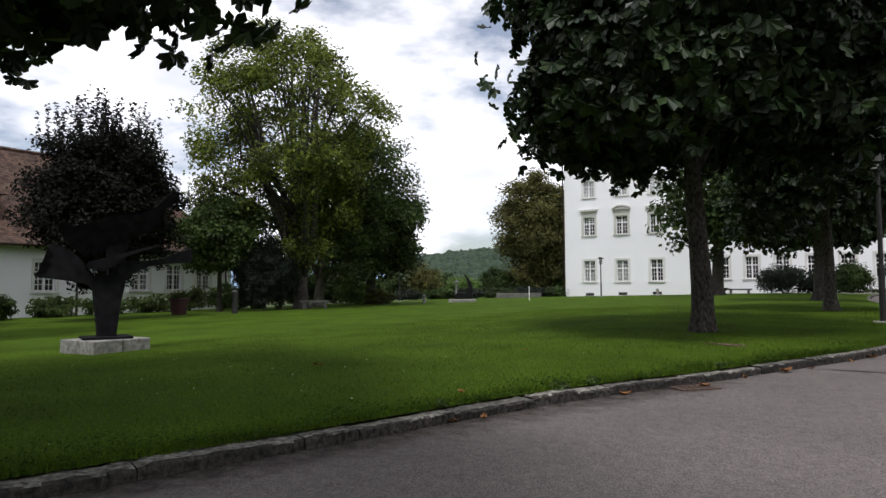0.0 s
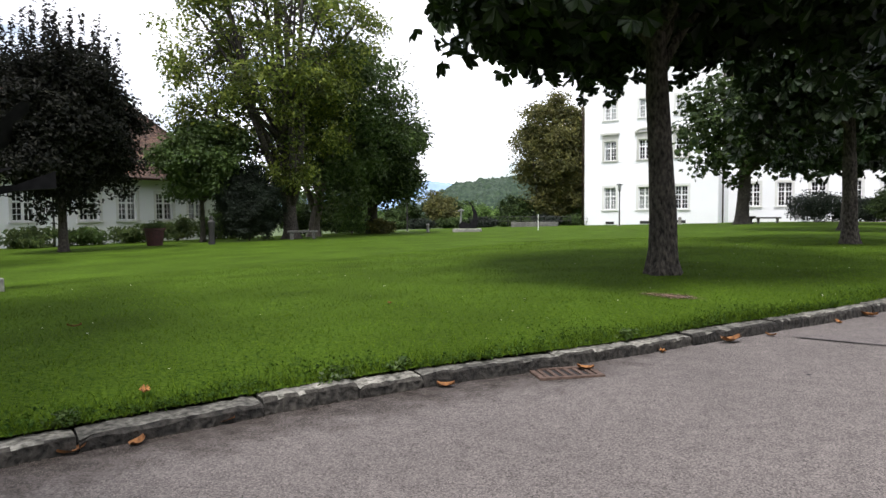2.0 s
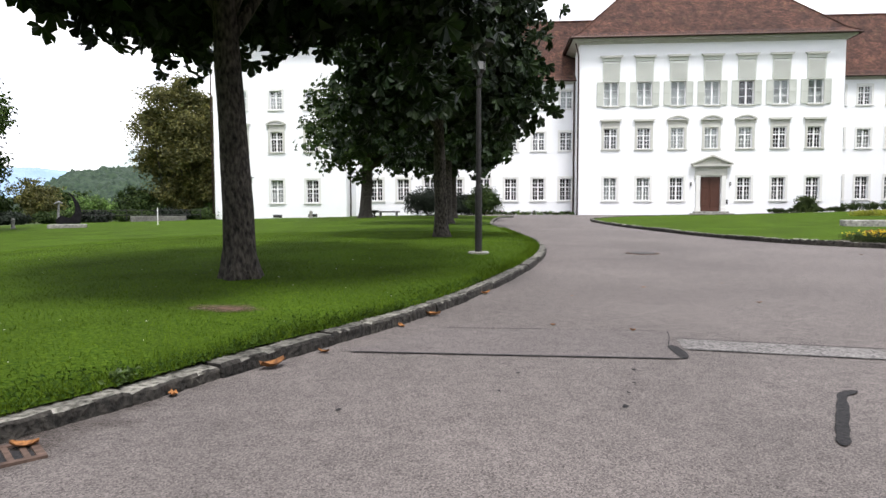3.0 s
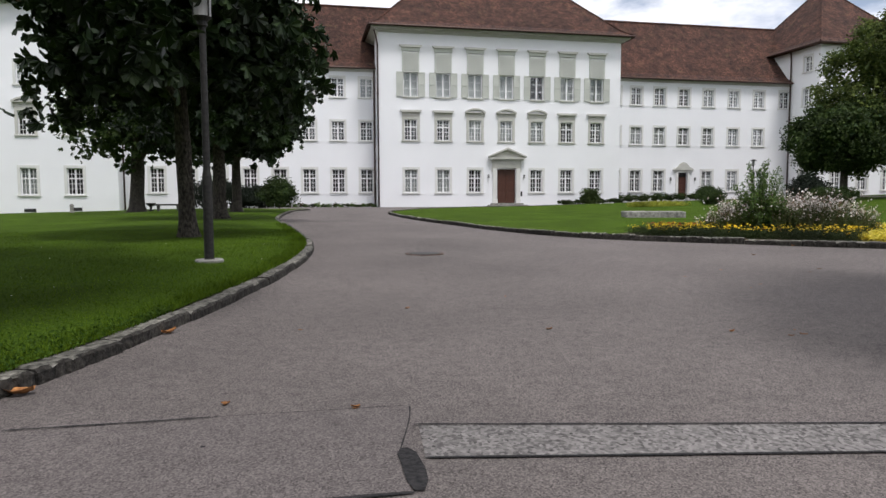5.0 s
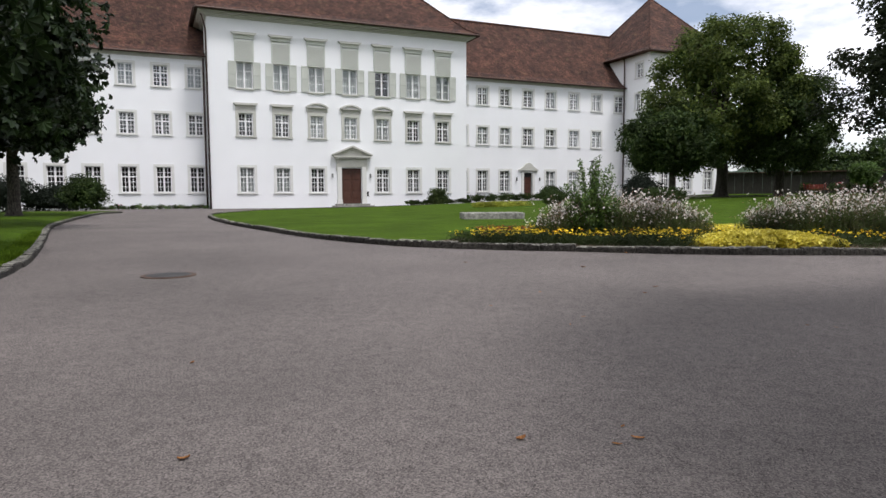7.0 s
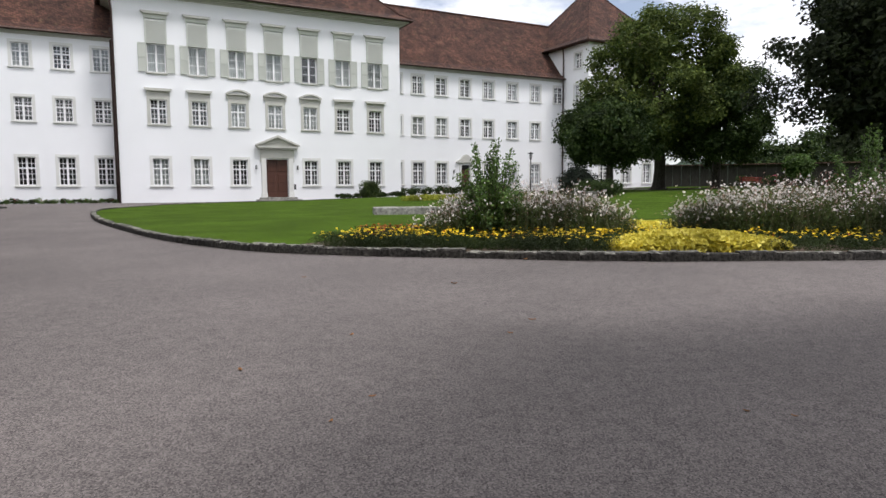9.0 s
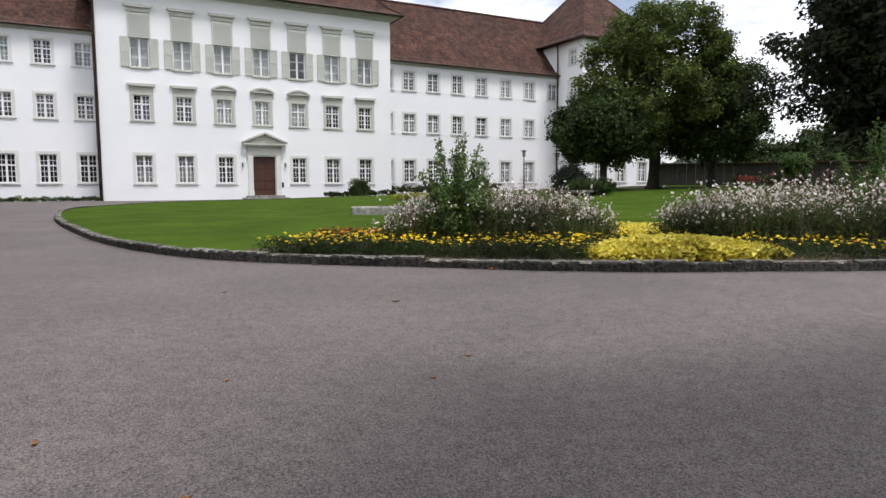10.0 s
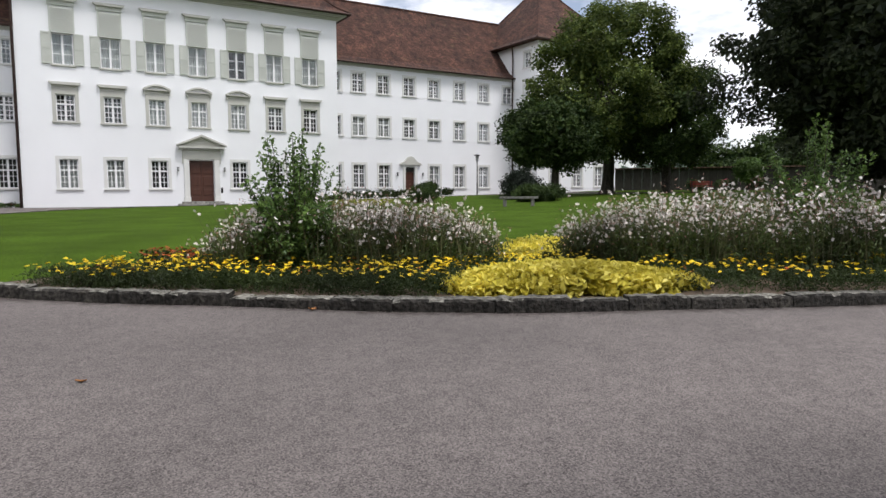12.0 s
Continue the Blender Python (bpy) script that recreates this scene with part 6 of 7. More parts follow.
for k, (x, y, r, h) in enumerate(((-5.2, 62.5, 2.2, 1.15), (-2.3, 63.5, 1.7, 0.9), (-0.2, 60.5, 1.3, 1.1))):
    shrub("round_shrub", "dark clipped evergreen shrub before the west wing", x, y, (r, r, h), L_YEW if k < 2 else L_DARK, 80 + k, 0.16, 200, 44, 0.22, group="evergreen shrubs")
for k in range(18):
    x = -0.75 + 0.53 * k
    shrub("rose_bush", "low rose bush with pale blossoms at the foot of the wall", x, 71.7, (0.38, 0.25, 0.15 + 0.05 * math.sin(2.1 * k)), L_BUSH if k % 2 else L_DARK, 480 + k, 0.11, 18, 16, 0.08, 0.0, group="rose bushes", flowers=P_PINK if k % 3 == 1 else P_WHITE, fcount=18, fsize=0.075)
for k in range(9):
    x = 33.4 + 1.5 * k
    shrub("rose_bush", "low rose bush with reddish blossoms at the foot of the wall", x, 71.3, (0.8, 0.45, 0.34), L_DARK, 110 + k, 0.14, 40, 26, 0.15, group="rose bushes", flowers=P_PINK if k % 2 else P_WHITE, fcount=18, fsize=0.08)
shrub("grass_clump", "spiky grey-green shrub at the foot of the front", 28.6, 67.2, (0.75, 0.75, 0.7), L_GAURA, 130, 0.3, 60, 40, 0.2, shape="blade")
for k in range(4):
    shrub("grass_clump", "low dark grasses at the foot of the front", 26.6 + 1.7 * k, 68.2, (0.9, 0.45, 0.18), L_DARK, 131 + k, 0.18, 40, 36, 0.09, shape="blade", group="low grasses")
shrub("box_ball", "round clipped box ball before the side door", 38.0, 62.5, (0.8, 0.8, 0.7), L_DARK, 140, 0.14, 160, 36, 0.16)
shrub("box_ball", "dark clipped yew ball beside the stone bench", 38.5, 50.5, (1.25, 1.25, 1.0), L_YEW, 141, 0.16, 220, 40, 0.2)
shrub("box_ball", "small clipped box bush on the round lawn", 31.5, 52.0, (0.8, 0.8, 0.6), L_DARK, 142, 0.14, 140, 36, 0.14)
shrub("lime_edging", "lime-yellow ground cover on the round lawn", 27.5, 52.5, (2.2, 0.5, 0.07), L_YELLOWGREEN, 143, 0.16, 160, 40, 0.2)
hedge = shrub("box_hedge", "low clipped box hedge beside the stone bench", 36.0, 45.5, (2.0, 0.7, 0.5), L_DARK, 144, 0.14, 200, 44, 0.16, category="hedge")
for k in range(9):
    t = k / 8
    shrub("garden_hedge", "low dark clipped hedge along the terrace edge", -52 + 24 * t, 57 + 12 * t, (1.9, 1.2, 0.5), L_YEW if k % 2 else L_DARK, 150 + k, 0.26, 80, 36, 0.22, group="terrace hedge", category="hedge")
for k in range(7):
    shrub("garden_shrub", "loose shrub beyond the terrace hedge", -55 + 4.2 * k, 66 + 2.0 * k, (2.2, 2.2, 1.3 + 0.5 * (k % 3)), (L_BUSH, L_DARK, L_BROWN)[k % 3], 160 + k, 0.3, 110, 40, 0.32, group="terrace shrubs")
shrub("garden_shrub", "plants spilling over the dark red tub", -30.3, 22.2, (0.4, 0.4, 0.2), L_DARK, 170, 0.16, 24, 18, 0.1, LAWN_UP + 0.8, shape="blade")
rail = thing("terrace_railing", -30.0, 66.0, float(ground_z(-30, 66)) + 0.08, "thin grey metal railing along the terrace", "railing", rz=25)
for k in range(9):
    bm = bmesh.new()
    tube(bm, [(-8 + 1.3 * k, 0, -0.05), (-8 + 1.3 * k, 0, 1.05)], [0.03, 0.03], 6)
    part("post", bm, M_DARKIRON, rail)
for z in (0.55, 1.0):
    bm = bmesh.new()
    tube(bm, [(-8, 0, z), (2.4, 0, z)], [0.025, 0.025], 6)
    part("bar", bm, M_DARKIRON, rail)
ob = thing("low_wall", -30.5, 64.5, float(ground_z(-30.5, 64.5)), "low pale stone wall beside the pavilion", "wall", rz=20)
bm = bmesh.new()
box(bm, -2.6, 2.2, -0.2, 0.2, -0.1, 0.55, 0.03)
part("wall_body", bm, M_SHADESTONE, ob)

# basin on the round lawn
bx, by = 16.75, 34.2
basin = thing("stone_basin", bx, by, float(lawn_z(bx, by)), "low rectangular stone basin on the round lawn", "basin", rz=-20)
bm = bmesh.new()
for x0, x1, y0, y1 in ((-1.25, 1.25, -0.8, -0.55), (-1.25, 1.25, 0.55, 0.8), (-1.25, -1.0, -0.55, 0.55), (1.0, 1.25, -0.55, 0.55)):
    box(bm, x0, x1, y0, y1, -0.1, 0.25, 0.02)
part("rim", bm, M_CONCRETE, basin)
bm = bmesh.new()
box(bm, -1.0, 1.0, -0.55, 0.55, -0.1, 0.15)
part("water", bm, M_WATER, basin)

# ---- the flower bed along the round kerb ----
def bed_frame(s0, s1, d0, d1, n, rng):
    """Random places in a strip along the kerb: s metres along it from its eastern end, d metres inside it."""
    seg = np.linalg.norm(np.diff(BED_EDGE, axis=0), axis=1)
    at = np.concatenate([[0], np.cumsum(seg)])
    s = rng.uniform(s0, s1, n)
    d = rng.uniform(d0, d1, n)
    x = np.interp(s, at, BED_EDGE[:, 0])
    y = np.interp(s, at, BED_EDGE[:, 1])
    x2 = np.interp(s + 0.3, at, BED_EDGE[:, 0])
    y2 = np.interp(s + 0.3, at, BED_EDGE[:, 1])
    tx, ty = x2 - x, y2 - y
    l = np.hypot(tx, ty)
    return x + ty / l * d, y - tx / l * d, s, d


def planting(name, label, xy, h, foliage, leaf, per, seed, flowers=(), shape="blade", spread=0.1, lean=0.25):
    """Plants at the given places; kind stuff. flowers: (material, share, per plant, size, height)."""
    rng = np.random.default_rng(seed)
    x, y = xy[:, 0], xy[:, 1]
    z = lawn_z(x, y)
    cx, cy = x.mean(), y.mean()
    ob = thing(name, cx, cy, float(lawn_z(cx, cy)), label, "flowers", kind="stuff")
    base = np.stack([x - cx, y - cy, z - ob.location.z], 1)
    hh = h * rng.uniform(0.7, 1.1, len(x)) if np.isscalar(h) else h
    p = np.repeat(base, per, axis=0) + rng.normal(size=(len(x) * per, 3)) * np.array([spread, spread, 0])
    up = rng.uniform(0.05, 1, len(p))
    p[:, 2] += up * np.repeat(hh, per)
    nrm = rng.normal(size=p.shape) + np.array([0, 0, lean])
    v, f = leaf_cloud(p, nrm, leaf, rng, shape)
    c = raw_mesh("foliage", v, f, foliage)
    c.parent = ob
    for mat, share, each, size, zf in flowers:
        sel = np.where(rng.random(len(x)) < share)[0]
        q = np.repeat(base[sel], each, axis=0) + rng.normal(size=(len(sel) * each, 3)) * np.array([spread * 1.2, spread * 1.2, 0.02])
        q[:, 2] += np.repeat(hh[sel], each) * rng.uniform(zf[0], zf[1], len(q))
        v, f = leaf_cloud(q, rng.normal(size=q.shape) * 0.3 + np.array([0, 0, 1.0]), size, rng, "hand" if size > 0.02 else "oval", 0.15)
        c = raw_mesh("blossoms", v, f, mat)
        c.parent = ob
        u = q.copy()
        v, f = leaf_cloud(u, rng.normal(size=q.shape) * 0.3 + np.array([0, 0, 1.0]), size, rng, "hand" if size > 0.02 else "oval", 0.15)
        c = raw_mesh("blossoms", v, f, mat)
        c.parent = ob
    return ob


rng = np.random.default_rng(7)
seg = np.linalg.norm(np.diff(BED_EDGE, axis=0), axis=1)
BED_AT = np.concatenate([[0], np.cumsum(seg)])


def along(y):
    """Metres along the kerb at which it reaches that y."""
    return float(np.interp(y, BED_EDGE[:, 1], BED_AT))


S_END, S_MID = along(22.7), along(18.4)
ob = None
x, y, s, d = bed_frame(1.0, S_END, 0.25, 4.2, 10, rng)
bm = bmesh.new()
prev = None
for k in range(60):
    s = 0.5 + (S_END - 0.5) * k / 59
    row = []
    for dd in (0.13, 1.6, 3.0 if k < 52 else 3.0 - 0.28 * (k - 52)):
        a = np.array([np.interp(s, BED_AT, BED_EDGE[:, c]) for c in (0, 1)])
        b = np.array([np.interp(s + 0.3, BED_AT, BED_EDGE[:, c]) for c in (0, 1)])
        t = (b - a) / np.linalg.norm(b - a)
        px, py = a[0] + t[1] * dd, a[1] - t[0] * dd
        row.append(bm.verts.new((px, py, float(lawn_z(px, py)) + 0.012)))
    if prev:
        for c in (0, 1):
            bm.faces.new((prev[c], prev[c + 1], row[c + 1], row[c]))
    prev = row
tagged(link("flower_bed_soil", bm, M_SOIL), "dark soil of the flower bed inside the kerb", "soil", kind="structure")

# marigolds in front
for tag, a, b, seed in (("yellow and rust marigolds in dark foliage behind the kerb", S_MID + 1.1, S_END - 0.65, 201), ("yellow marigolds in dark foliage behind the kerb", 0.6, S_MID - 1.45, 202)):
    x, y, s, d = bed_frame(a, b, 0.3, 2.5, 620, rng)
    keep = d < 0.3 + np.minimum(2.0, 0.25 + (S_END - 0.65 - s) * 0.9)
    planting("marigolds", tag, np.stack([x, y], 1)[keep], 0.26, L_MARIGOLD, 0.045, 110, seed,
             ((P_YELLOW, 0.66, 3, 0.036, (1.0, 1.22)), (P_ORANGE, 0.06, 2, 0.03, (0.85, 1.1))))
x, y, s, d = bed_frame(S_MID - 1.2, S_MID + 1.2, 1.7, 2.6, 90, rng)
planting("marigolds", "yellow marigolds behind the golden mound", np.stack([x, y], 1), 0.24, L_MARIGOLD, 0.08, 34, 203, ((P_YELLOW, 0.95, 3, 0.03, (0.95, 1.2)),))
q = rng.uniform(0, 1, 110)
planting("rust_marigolds", "low rust-red marigolds behind the yellow ones", np.stack([11.1 + 1.1 * q + rng.normal(size=110) * 0.2, 24.0 - 2.9 * q + rng.normal(size=110) * 0.25], 1), 0.24, L_MARIGOLD, 0.08, 30, 204,
         ((P_ORANGE, 0.95, 4, 0.034, (0.9, 1.15)),))
# golden mound
x, y, s, d = bed_frame(S_MID - 1.8, S_MID + 1.3, 0.28, 1.6, 420, rng)
q = ((s - S_MID + 0.33) / 1.5) ** 2 + ((d - 0.88) / 0.74) ** 2
keep = q < 1
planting("golden_coleus", "bright yellow-leaved coleus mound at the kerb", np.stack([x, y], 1)[keep], (0.12 + 0.19 * (1 - q[keep])), L_LIME, 0.105, 46, 204, (), "oval", 0.07, 0.9)
# golden strip running back between the tall flowers
u = rng.uniform(0, 1, 300)
gx, gy = 15.3 + 3.2 * u + rng.normal(size=300) * 0.5, 20.3 + 3.3 * u + rng.normal(size=300) * 0.35
planting("golden_strip", "low lime-yellow ground cover between the tall flowers", np.stack([gx, gy], 1), 0.16, L_LIME, 0.09, 26, 205, (), "oval", 0.1, 0.9)


def gaura(name, label, cx, cy, half, depth, ang, h, count, seed):
    """A mass of thin wands with small white blossoms over grey-green foliage."""
    rg = np.random.default_rng(seed)
    a = rg.uniform(-1, 1, count)
    b = rg.uniform(-1, 1, count)
    keep = (np.abs(a) ** 3 + b ** 2) < 1
    a, b = a[keep], b[keep]
    ca, sa = math.cos(radians(ang)), math.sin(radians(ang))
    x = cx + a * half * ca - b * depth * sa
    y = cy + a * half * sa + b * depth * ca
    hh = h * (0.62 + 0.38 * (1 - np.abs(a) ** 3)) * rg.uniform(0.75, 1.12, len(x))
    ob = planting(name, label, np.stack([x, y], 1), hh * 0.68, L_GAURA, 0.075, 90, seed + 1, (), "blade", 0.11, 0.2)
    loc = np.array(ob.location)
    z = lawn_z(x, y)
    base = np.stack([x, y, z], 1) - loc
    wands = 8
    st = np.repeat(base, wands, axis=0) + rg.normal(size=(len(x) * wands, 3)) * np.array([0.07, 0.07, 0])
    top = st + rg.normal(size=st.shape) * np.array([0.16, 0.16, 0.0])
    top[:, 2] = st[:, 2] + np.repeat(hh, wands) * rg.uniform(0.75, 1.12, len(st))
    mid = (st + top) / 2 + np.array([0, 0, 0.05])
    w = np.array([0.005, 0, 0])
    v = np.stack([st - w, st + w, mid - w, mid + w, top], 1).reshape(-1, 3)
    f = (np.array([(0, 1, 3), (0, 3, 2), (2, 3, 4)])[None] + (np.arange(len(st)) * 5)[:, None, None]).reshape(-1, 3)
    c = raw_mesh("wands", v, f, L_WAND)
    c.parent = ob
    fl = []
    for k in range(3):
        t = rg.uniform(0.62, 1.0, (len(st), 1))
        fl.append(st + (top - st) * t + rg.normal(size=st.shape) * 0.02)
    fl = np.concatenate(fl)
    pick = rg.random(len(fl))
    buds = fl[pick > 0.66]
    v, f = leaf_cloud(buds, rg.normal(size=buds.shape) + np.array([0, 0, 0.3]), 0.045, rg, "blade", 0.2)
    c = raw_mesh("buds", v, f, P_TAN)
    c.parent = ob
    fl = fl[pick < 0.34]
    v, f = leaf_cloud(fl, rg.normal(size=fl.shape) + np.array([0, -0.5, 0.4]), 0.036, rg, "hand", 0.1)
    c = raw_mesh("blossoms", v, f, P_WHITE)
    c.parent = ob
    return ob


gaura("white_gaura", "tall white gaura with thin wands in the flower bed", 13.1, 21.35, 1.82, 0.75, -24, 0.98, 420, 211)
gaura("white_gaura", "tall white gaura filling the east end of the bed", 18.3, 18.5, 3.3, 0.85, -36, 1.12, 640, 214)


def upright_shrub(x, y, h, r, seed, label):
    """A shrub of upright leafy shoots."""
    rg = np.random.default_rng(seed)
    z = float(lawn_z(x, y))
    ob = thing("upright_shrub", x, y, z, label, "shrub", "upright shrubs")
    pts, nr = [], []
    for k in range(64):
        a, rr = rg.uniform(0, 6.28), r * math.sqrt(rg.uniform(0, 1))
        tall = k % 3 == 0
        l = h * (1 - 0.3 * rr / r) * (rg.uniform(0.78, 1.0) if tall else rg.uniform(0.35, 0.66))
        end = np.array([rr * 1.25 * math.cos(a), rr * 1.25 * math.sin(a), l])
        ctl = np.array([rr * 0.55 * math.cos(a), rr * 0.55 * math.sin(a), l * 0.5])
        line = [2 * (1 - t) * t * ctl + t * t * end for t in np.linspace(0, 1, 7)]
        bm = bmesh.new()
        tube(bm, line, [0.014 * (1 - 0.75 * i / 6) for i in range(7)], 5)
        part("shoot", bm, M_BARK, ob)
        n = int((220 if tall else 460) * l / h)
        for t in np.linspace(0.18, 1.0, n):
            p = 2 * (1 - t) * t * ctl + t * t * end
            pts.append(p + rg.normal(size=3) * (0.03 if tall else 0.055))
            nr.append(rg.normal(size=3) * 0.7 + np.array([0, 0, 0.6]))
    v, f = leaf_cloud(np.array(pts), np.array(nr), 0.058, rg, "oval", 0.2)
    c = raw_mesh("foliage", v, f, L_BUSH)
    c.parent = ob


upright_shrub(12.22, 21.2, 2.05, 0.5, 221, "fresh green shrub with upright shoots among white flowers")
upright_shrub(18.6, 18.6, 2.25, 0.55, 222, "fresh green shrub with upright shoots in the tall flowers")

# ---- grass blades, daisies, weeds and fallen leaves ----
rg = np.random.default_rng(301)


def blades(name, label, x, y, h, w, mat):
    z = lawn_z(x, y) - 0.005
    n = len(x)
    a = rg.uniform(0, 6.28, n)
    hh = h * rg.uniform(0.5, 1.25, n)
    b = np.stack([x, y, z], 1)
    side = np.stack([np.cos(a), np.sin(a), np.zeros(n)], 1) * w
    tip = b + np.stack([rg.normal(size=n) * 0.5 * hh, rg.normal(size=n) * 0.5 * hh, hh], 1)
    v = np.stack([b - side, b + side, tip], 1).reshape(-1, 3)
    f = np.arange(3 * n).reshape(-1, 3)
    return tagged(raw_mesh(name, v, f, mat), label, "grass", kind="stuff")


n = 200000
gy = rg.uniform(-1, 26, n)
gd = rg.uniform(0, 1, n) ** 1.5 * 13
gx = np.interp(gy, le[:, 1], le[:, 0]) - 0.2 - gd
keep = ~((np.abs(gx + 13.0) < 0.62) & (np.abs(gy - 7.82) < 0.62)) & ~(((gx + 1.72) / 0.36) ** 2 + ((gy - 11.1) / 0.2) ** 2 < 1)
blades("grass", "short green mown grass on the lawn", gx[keep], gy[keep], 0.034, 0.003, L_GRASS)
n = 15000
gy = rg.uniform(0, 30, n) + 0.3 * np.sin(rg.uniform(0, 60, n))
gx = np.interp(gy, le[:, 1], le[:, 0]) - 0.15 - np.abs(rg.normal(size=n)) * 0.14
blades("edge_grass", "longer tufted grass and weeds along the kerb", gx, gy, 0.075, 0.004, L_GRASS)
rg = np.random.default_rng(305)
n = 5200
gy = rg.uniform(0.5, 14, n)
gx = np.interp(gy, le[:, 1], le[:, 0]) - 0.14 - np.abs(rg.normal(size=n)) * 0.17 * (1 + 0.7 * np.sin(gy * 3.1))
p = np.stack([gx, gy, lawn_z(gx, gy) + rg.uniform(0.0, 0.055, n)], 1)
v, f = leaf_cloud(p, rg.normal(size=p.shape) * 0.5 + np.array([0, 0, 0.8]), 0.03, rg, "oval", 0.2)
tagged(raw_mesh("clover", v, f, L_CLOVER), "low dark clover and weeds creeping over the kerb", "weed", kind="stuff")
rg = np.random.default_rng(302)
for k, (s, r) in enumerate(((5.1, 0.05), (6.6, 0.08), (7.05, 0.06), (8.9, 0.05))):
    n = 70
    cx = lawn_x(s) - 0.2
    p = np.stack([cx + rg.normal(size=n) * r * 0.6, s + rg.normal(size=n) * r, np.zeros(n)], 1)
    p[:, 2] = lawn_z(p[:, 0], p[:, 1]) + rg.uniform(0.0, 0.06, n)
    weed = thing("kerb_weed", cx, s, float(lawn_z(cx, s)), "broad-leaved green weed growing over the kerb", "weed", "weeds on the kerb")
    v, f = leaf_cloud(p - np.array(weed.location), rg.normal(size=p.shape) * 0.5 + np.array([0, 0, 0.8]), 0.045, rg, "oval", 0.2)
    raw_mesh("foliage", v, f, L_MID).parent = weed

n = 190
gy = rg.uniform(1, 20, n)
gx = np.interp(gy, le[:, 1], le[:, 0]) - 0.4 - rg.uniform(0, 1, n) ** 1.3 * 9
p = np.stack([gx, gy, lawn_z(gx, gy) + 0.05], 1)
v, f = leaf_cloud(p, rg.normal(size=p.shape) * 0.2 + np.array([0, 0, 1.0]), 0.02, rg, "oval", 0.1)
tagged(raw_mesh("daisies", v, f, P_WHITE), "scattered small white daisies in the grass", "flowers", kind="stuff")


def dead_leaf_mesh(seed):
    r = random.Random(seed)
    bm = bmesh.new()
    rows = []
    for i in range(5):
        t = i / 4
        w = 0.055 * math.sin(math.pi * (0.12 + 0.8 * t)) + 0.004
        zc = 0.012 + 0.03 * (2 * t - 1) ** 2
        rows.append([bm.verts.new((0.2 * (t - 0.5), s * w, zc + (0.03 * abs(s)) + r.uniform(-0.004, 0.004))) for s in (-1, 0, 1)])
    for a, b in zip(rows, rows[1:]):
        for k in (0, 1):
            bm.faces.new((a[k], a[k + 1], b[k + 1], b[k]))
    me = bpy.data.meshes.new("fallen_leaf")
    bm.to_mesh(me)
    bm.free()
    me.materials.append(M_DEADLEAF)
    return me


leaf_meshes = [dead_leaf_mesh(k) for k in range(4)]
rl = random.Random(9)
spots = [(-0.8, 9.72), (0.14, 11.9), (-2.82, 5.8), (-4.18, 9.0), (0.7, 13.5), (1.21, 16.22), (-2.9, 5.32), (-2.15, 7.15), (-1.2, 9.0), (11.88, 19.74), (15.92, 17.58), (18.0, 16.2),
         (5.4, 12.6), (7.9, 16.4), (-3.3, 5.6), (-6.0, 6.5), (2.1, 11.28), (3.9, 13.0), (9.8, 18.2), (-0.08, 11.3), (-1.52, 8.11), (-0.55, 10.2), (1.38, 11.49), (-3.05, 5.05)]
for k, (x, y) in enumerate(spots):
    on_grass = x < lawn_x(y) - 0.2
    ob = new("fallen_leaf", leaf_meshes[k % 4])
    sc_ = (1.0 if k in (0, 1) else rl.uniform(0.4, 0.75)) * (0.45 if k in (12, 13, 16, 17, 18, 22) else 1)
    ob.matrix_world = pose(x, y, (float(lawn_z(x, y)) + 0.02 if on_grass else float(ground_z(x, y))), rl.uniform(-8, 8), rl.uniform(-8, 8), rl.uniform(0, 360)) @ Matrix.Diagonal((sc_, sc_, sc_, 1))
    tagged(ob, "curled brown dead leaf on the " + ("grass" if on_grass else "asphalt"), "leaf", "fallen leaves")

for k, (x, y) in enumerate([(8.99, 15.88), (7.17, 14.74), (9.08, 13.88), (9.23, 13.72), (8.45, 19.52), (6.96, 15.84), (9.43, 16.2), (7.49, 14.99), (5.78, 12.36), (5.92, 12.38), (4.03, 14.72), (1.38, 11.48), (2.1, 11.26), (1.78, 13.41), (2.84, 14.24), (5.96, 12.54)]):
    ob = new("leaf_scrap", leaf_meshes[k % 4])
    w = rl.uniform(0.18, 0.34)
    ob.matrix_world = pose(x, y, float(ground_z(x, y)) + 0.001, 0, 0, rl.uniform(0, 360)) @ Matrix.Diagonal((w, w * 0.7, w * 0.6, 1))
    tagged(ob, "small dry brown leaf scrap on the asphalt", "leaf", "leaf scraps")

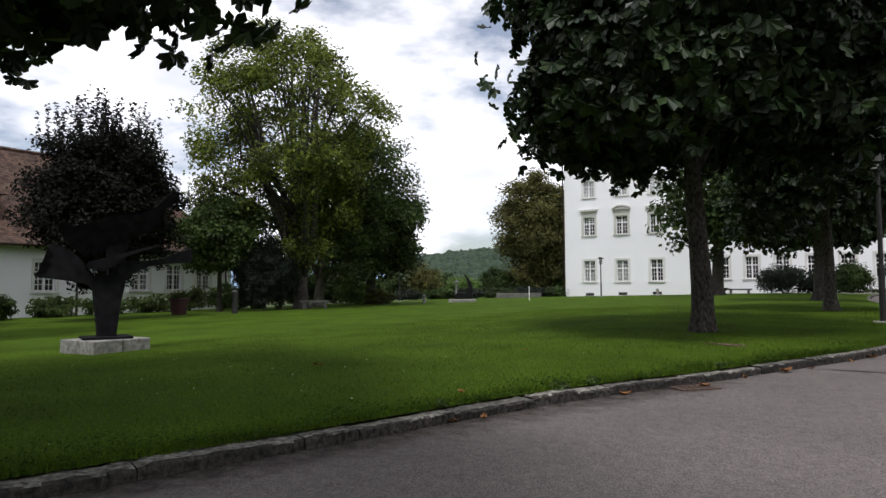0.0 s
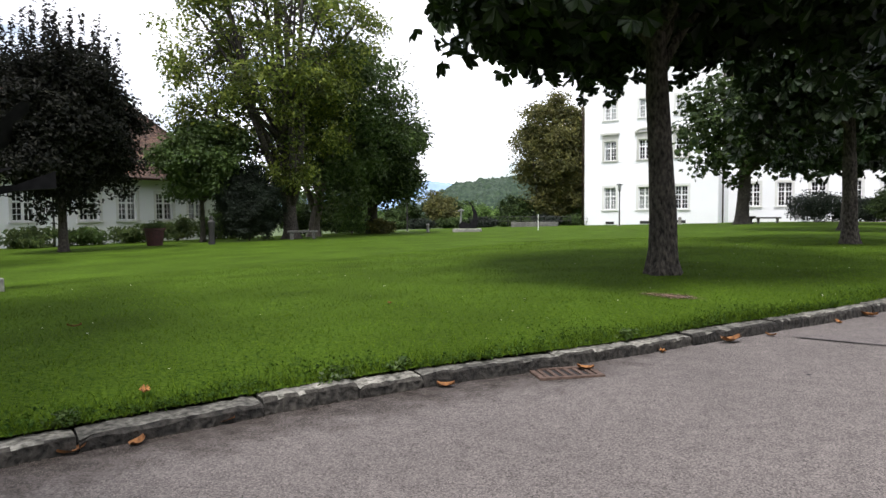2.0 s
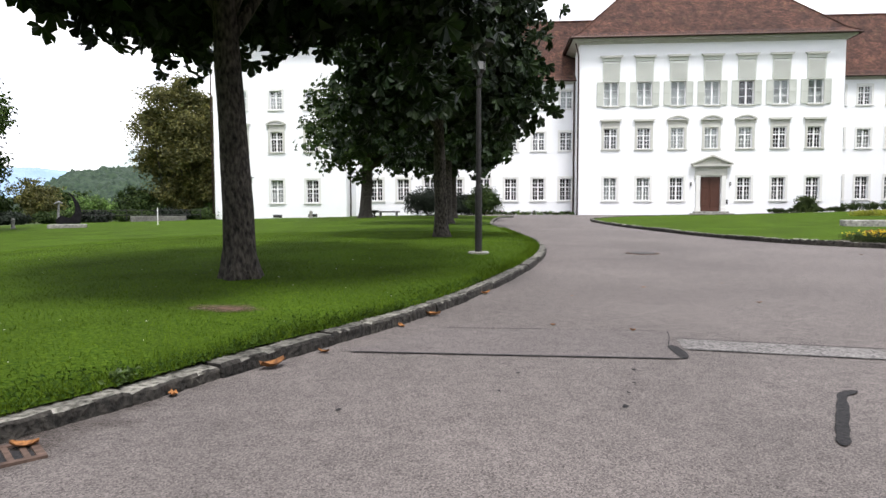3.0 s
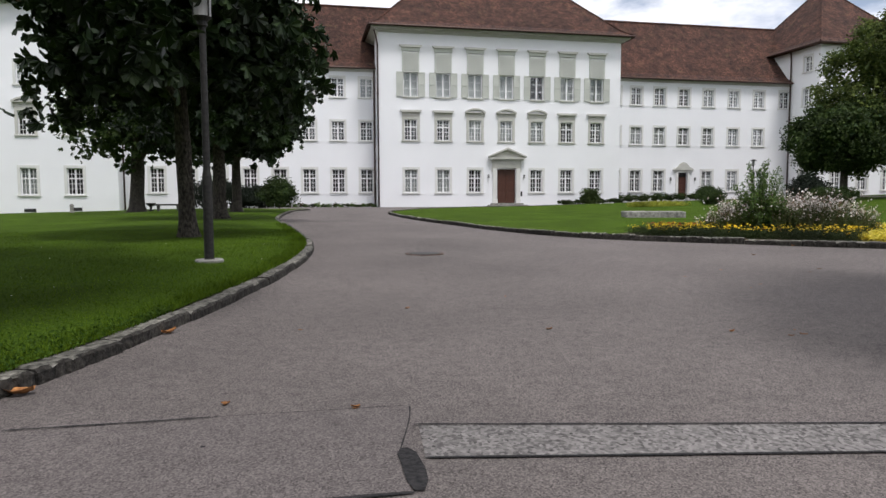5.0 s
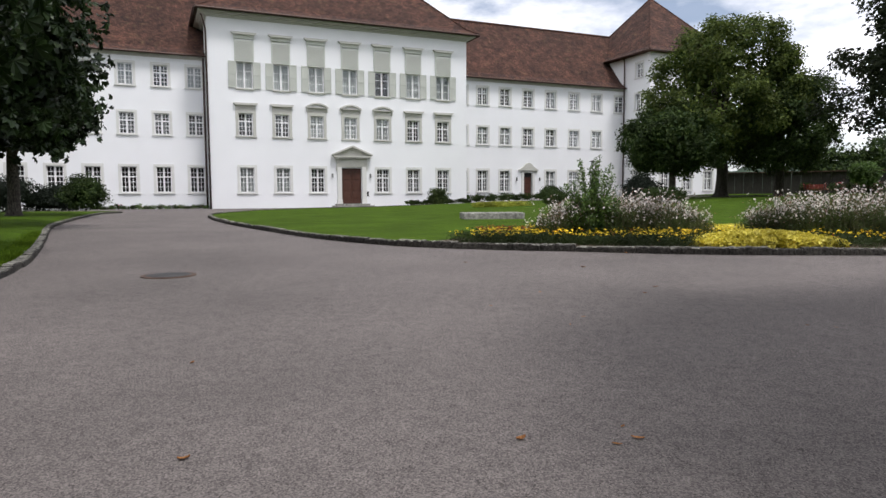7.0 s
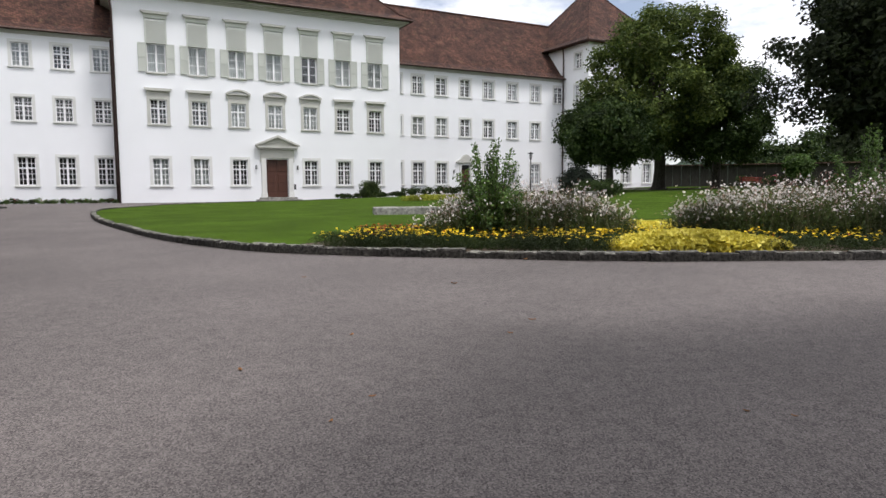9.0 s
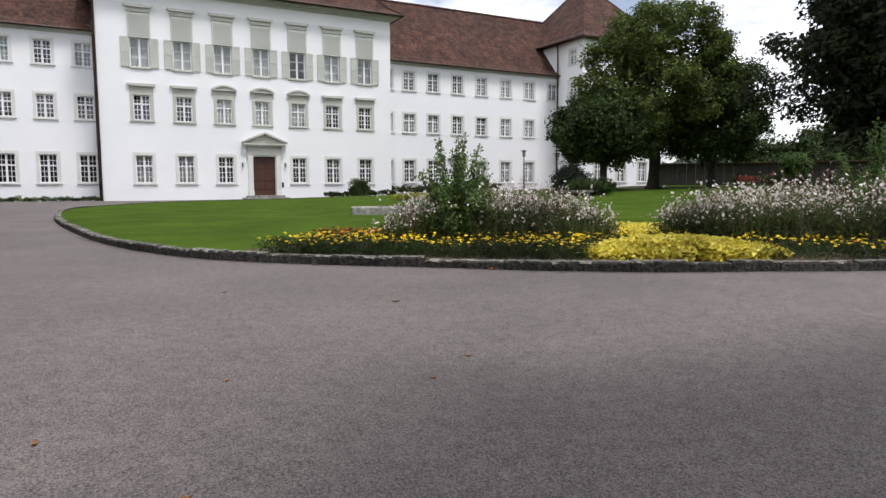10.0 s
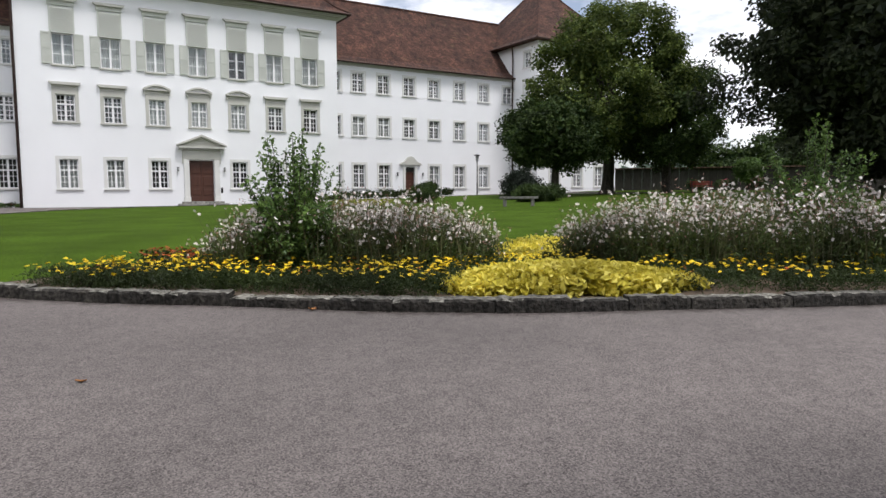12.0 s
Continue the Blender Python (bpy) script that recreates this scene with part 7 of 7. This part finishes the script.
# ---- beyond the garden ----
def hill(name, b0, b1, dist, deep, tops, base, mat, label, rough, seed, cols=150, rows=40):
    """A wooded ridge between two bearings (degrees from ahead towards the left)."""
    rg = np.random.default_rng(seed)
    verts, faces = [], []
    for i in range(rows + 1):
        t = i / rows
        for k in range(cols + 1):
            s = k / cols
            b = radians(b0 + (b1 - b0) * s)
            r = dist + deep * t
            h = float(np.interp(s, [q[0] for q in tops], [q[1] for q in tops]))
            z = base + (h - base) * math.sin(min(1.0, t * 1.25) * math.pi / 2) ** 1.1
            x, y = -r * math.sin(b), r * math.cos(b)
            z += rough * (0.5 * noise.noise((x * 0.04, y * 0.04, 3.0)) + 0.8 * abs(noise.noise((x * 0.13, y * 0.13, 7.0))) + 0.5 * abs(noise.noise((x * 0.3, y * 0.3, 9.0)))) * min(1, 4 * t)
            verts.append((x, y, z))
    n = cols + 1
    for i in range(rows):
        for k in range(cols):
            faces.append((i * n + k, i * n + k + 1, (i + 1) * n + k + 1, (i + 1) * n + k))
    return tagged(raw_mesh(name, verts, faces, mat), label, "hill", kind="structure")


M_FOREST = material("wooded_slope", (0.012, 0.028, 0.018), (0.042, 0.068, 0.036), 0.3, 1.0, 0.0, 0.01, 0.8, world_co=True)
hill("backdrop_hill", 2, 41, 420, 260, [(0, 30), (0.3, 44), (0.62, 36), (0.81, 28), (0.88, 9), (0.93, 1), (1, -6)], -24, M_FOREST, "wooded green hill across the valley", 7.0, 1, 240, 60)
hill("backdrop_hill_east", -80, -46, 300, 200, [(0, 16), (0.5, 20), (1, 14)], -6, M_FOREST, "wooded slope east of the garden", 6.0, 3, 90, 24)
# out of view; added so the lower windows reflect dark woods, not sky
hill("backdrop_hill_south", 115, 245, 62, 50, [(0, 16), (0.3, 21), (0.6, 18), (1, 20)], -2, M_FOREST, "unseen wooded rise added in the south for dark window reflections", 6.0, 4, 120, 24)
hill("backdrop_mountain", 30, 52, 3000, 900, [(0, 120), (0.15, 168), (0.3, 188), (0.5, 165), (0.75, 110), (1, 70)], -30, M_BLUEHILL, "mountain on the horizon, blue haze put into its colour", 12.0, 2, 80, 16)
for k in range(16):
    b = radians(12 + 2.0 * k)
    r = 95 + 18 * (k % 3)
    shrub("far_tree", "round green tree in the valley below the terrace", -r * math.sin(b), r * math.cos(b), (4.2, 4.2, 2.6 + (k % 4) * 0.5), (L_DARK, L_BUSH, L_DARK, L_BROWN)[k % 4], 400 + k, 0.7, 90, 34, 0.6,
          -3.6, category="tree", group="valley trees")
for k, (x, y, h) in enumerate(((92, 62, 5.0), (82, 64, 2.8), (100, 48, 4.6), (74, 26, 5.2), (84, 38, 5.4), (70, 12, 5.0), (66, 20, 4.5))):
    shrub("far_tree", "dark green tree behind the garden wall", x, y, (5.0, 5.0, h), L_DARK, 430 + k, 0.55, 130, 38, 0.6, 0.2, category="tree", group="eastern trees")
fh = thing("far_house", -74, 84, -3.2, "small pale house with a grey roof beyond the trees", "house", rz=40)
bm = bmesh.new()
box(bm, -5, 5, -3.5, 3.5, -1, 4.2)
part("wall", bm, M_SURROUND, fh)
bm = bmesh.new()
prism(bm, [(-5.6, 4.1), (5.6, 4.1), (0.3, 6.8), (-0.3, 6.8)], -4, 4)
part("roof", bm, M_RAIL, fh)
for sx in (-3, 0, 3):
    bm = bmesh.new()
    box(bm, sx - 0.5, sx + 0.5, -3.55, -3.5, 1.2, 2.8)
    part("window", bm, M_DARKIRON, fh)
fence = thing("garden_wall", 66.0, 57.0, float(ground_z(66, 57)) - 0.1, "long weathered board wall with a small tiled cap", "wall", rz=-50)
for k in range(44):
    bm = bmesh.new()
    x = -8 + 0.9 * k
    box(bm, x, x + 0.88, -0.05, 0.05, -0.2, 2.4)
    part("board", bm, M_FENCE, fence)
bm = bmesh.new()
prism(bm, [(-8.2, 2.4), (31.8, 2.4), (31.8, 2.5), (-8.2, 2.5)], -0.3, 0.3)
part("cap", bm, M_ROOFGREY, fence)
for k in range(4):
    shrub("red_flowers", "red flowering bush before the board wall", 60 + 1.6 * k, 52.5 - 1.9 * k, (0.9, 0.9, 0.5), L_DARK, 450 + k, 0.16, 40, 26, 0.16, flowers=P_PINK, fcount=120, fsize=0.1, group="red flowers")
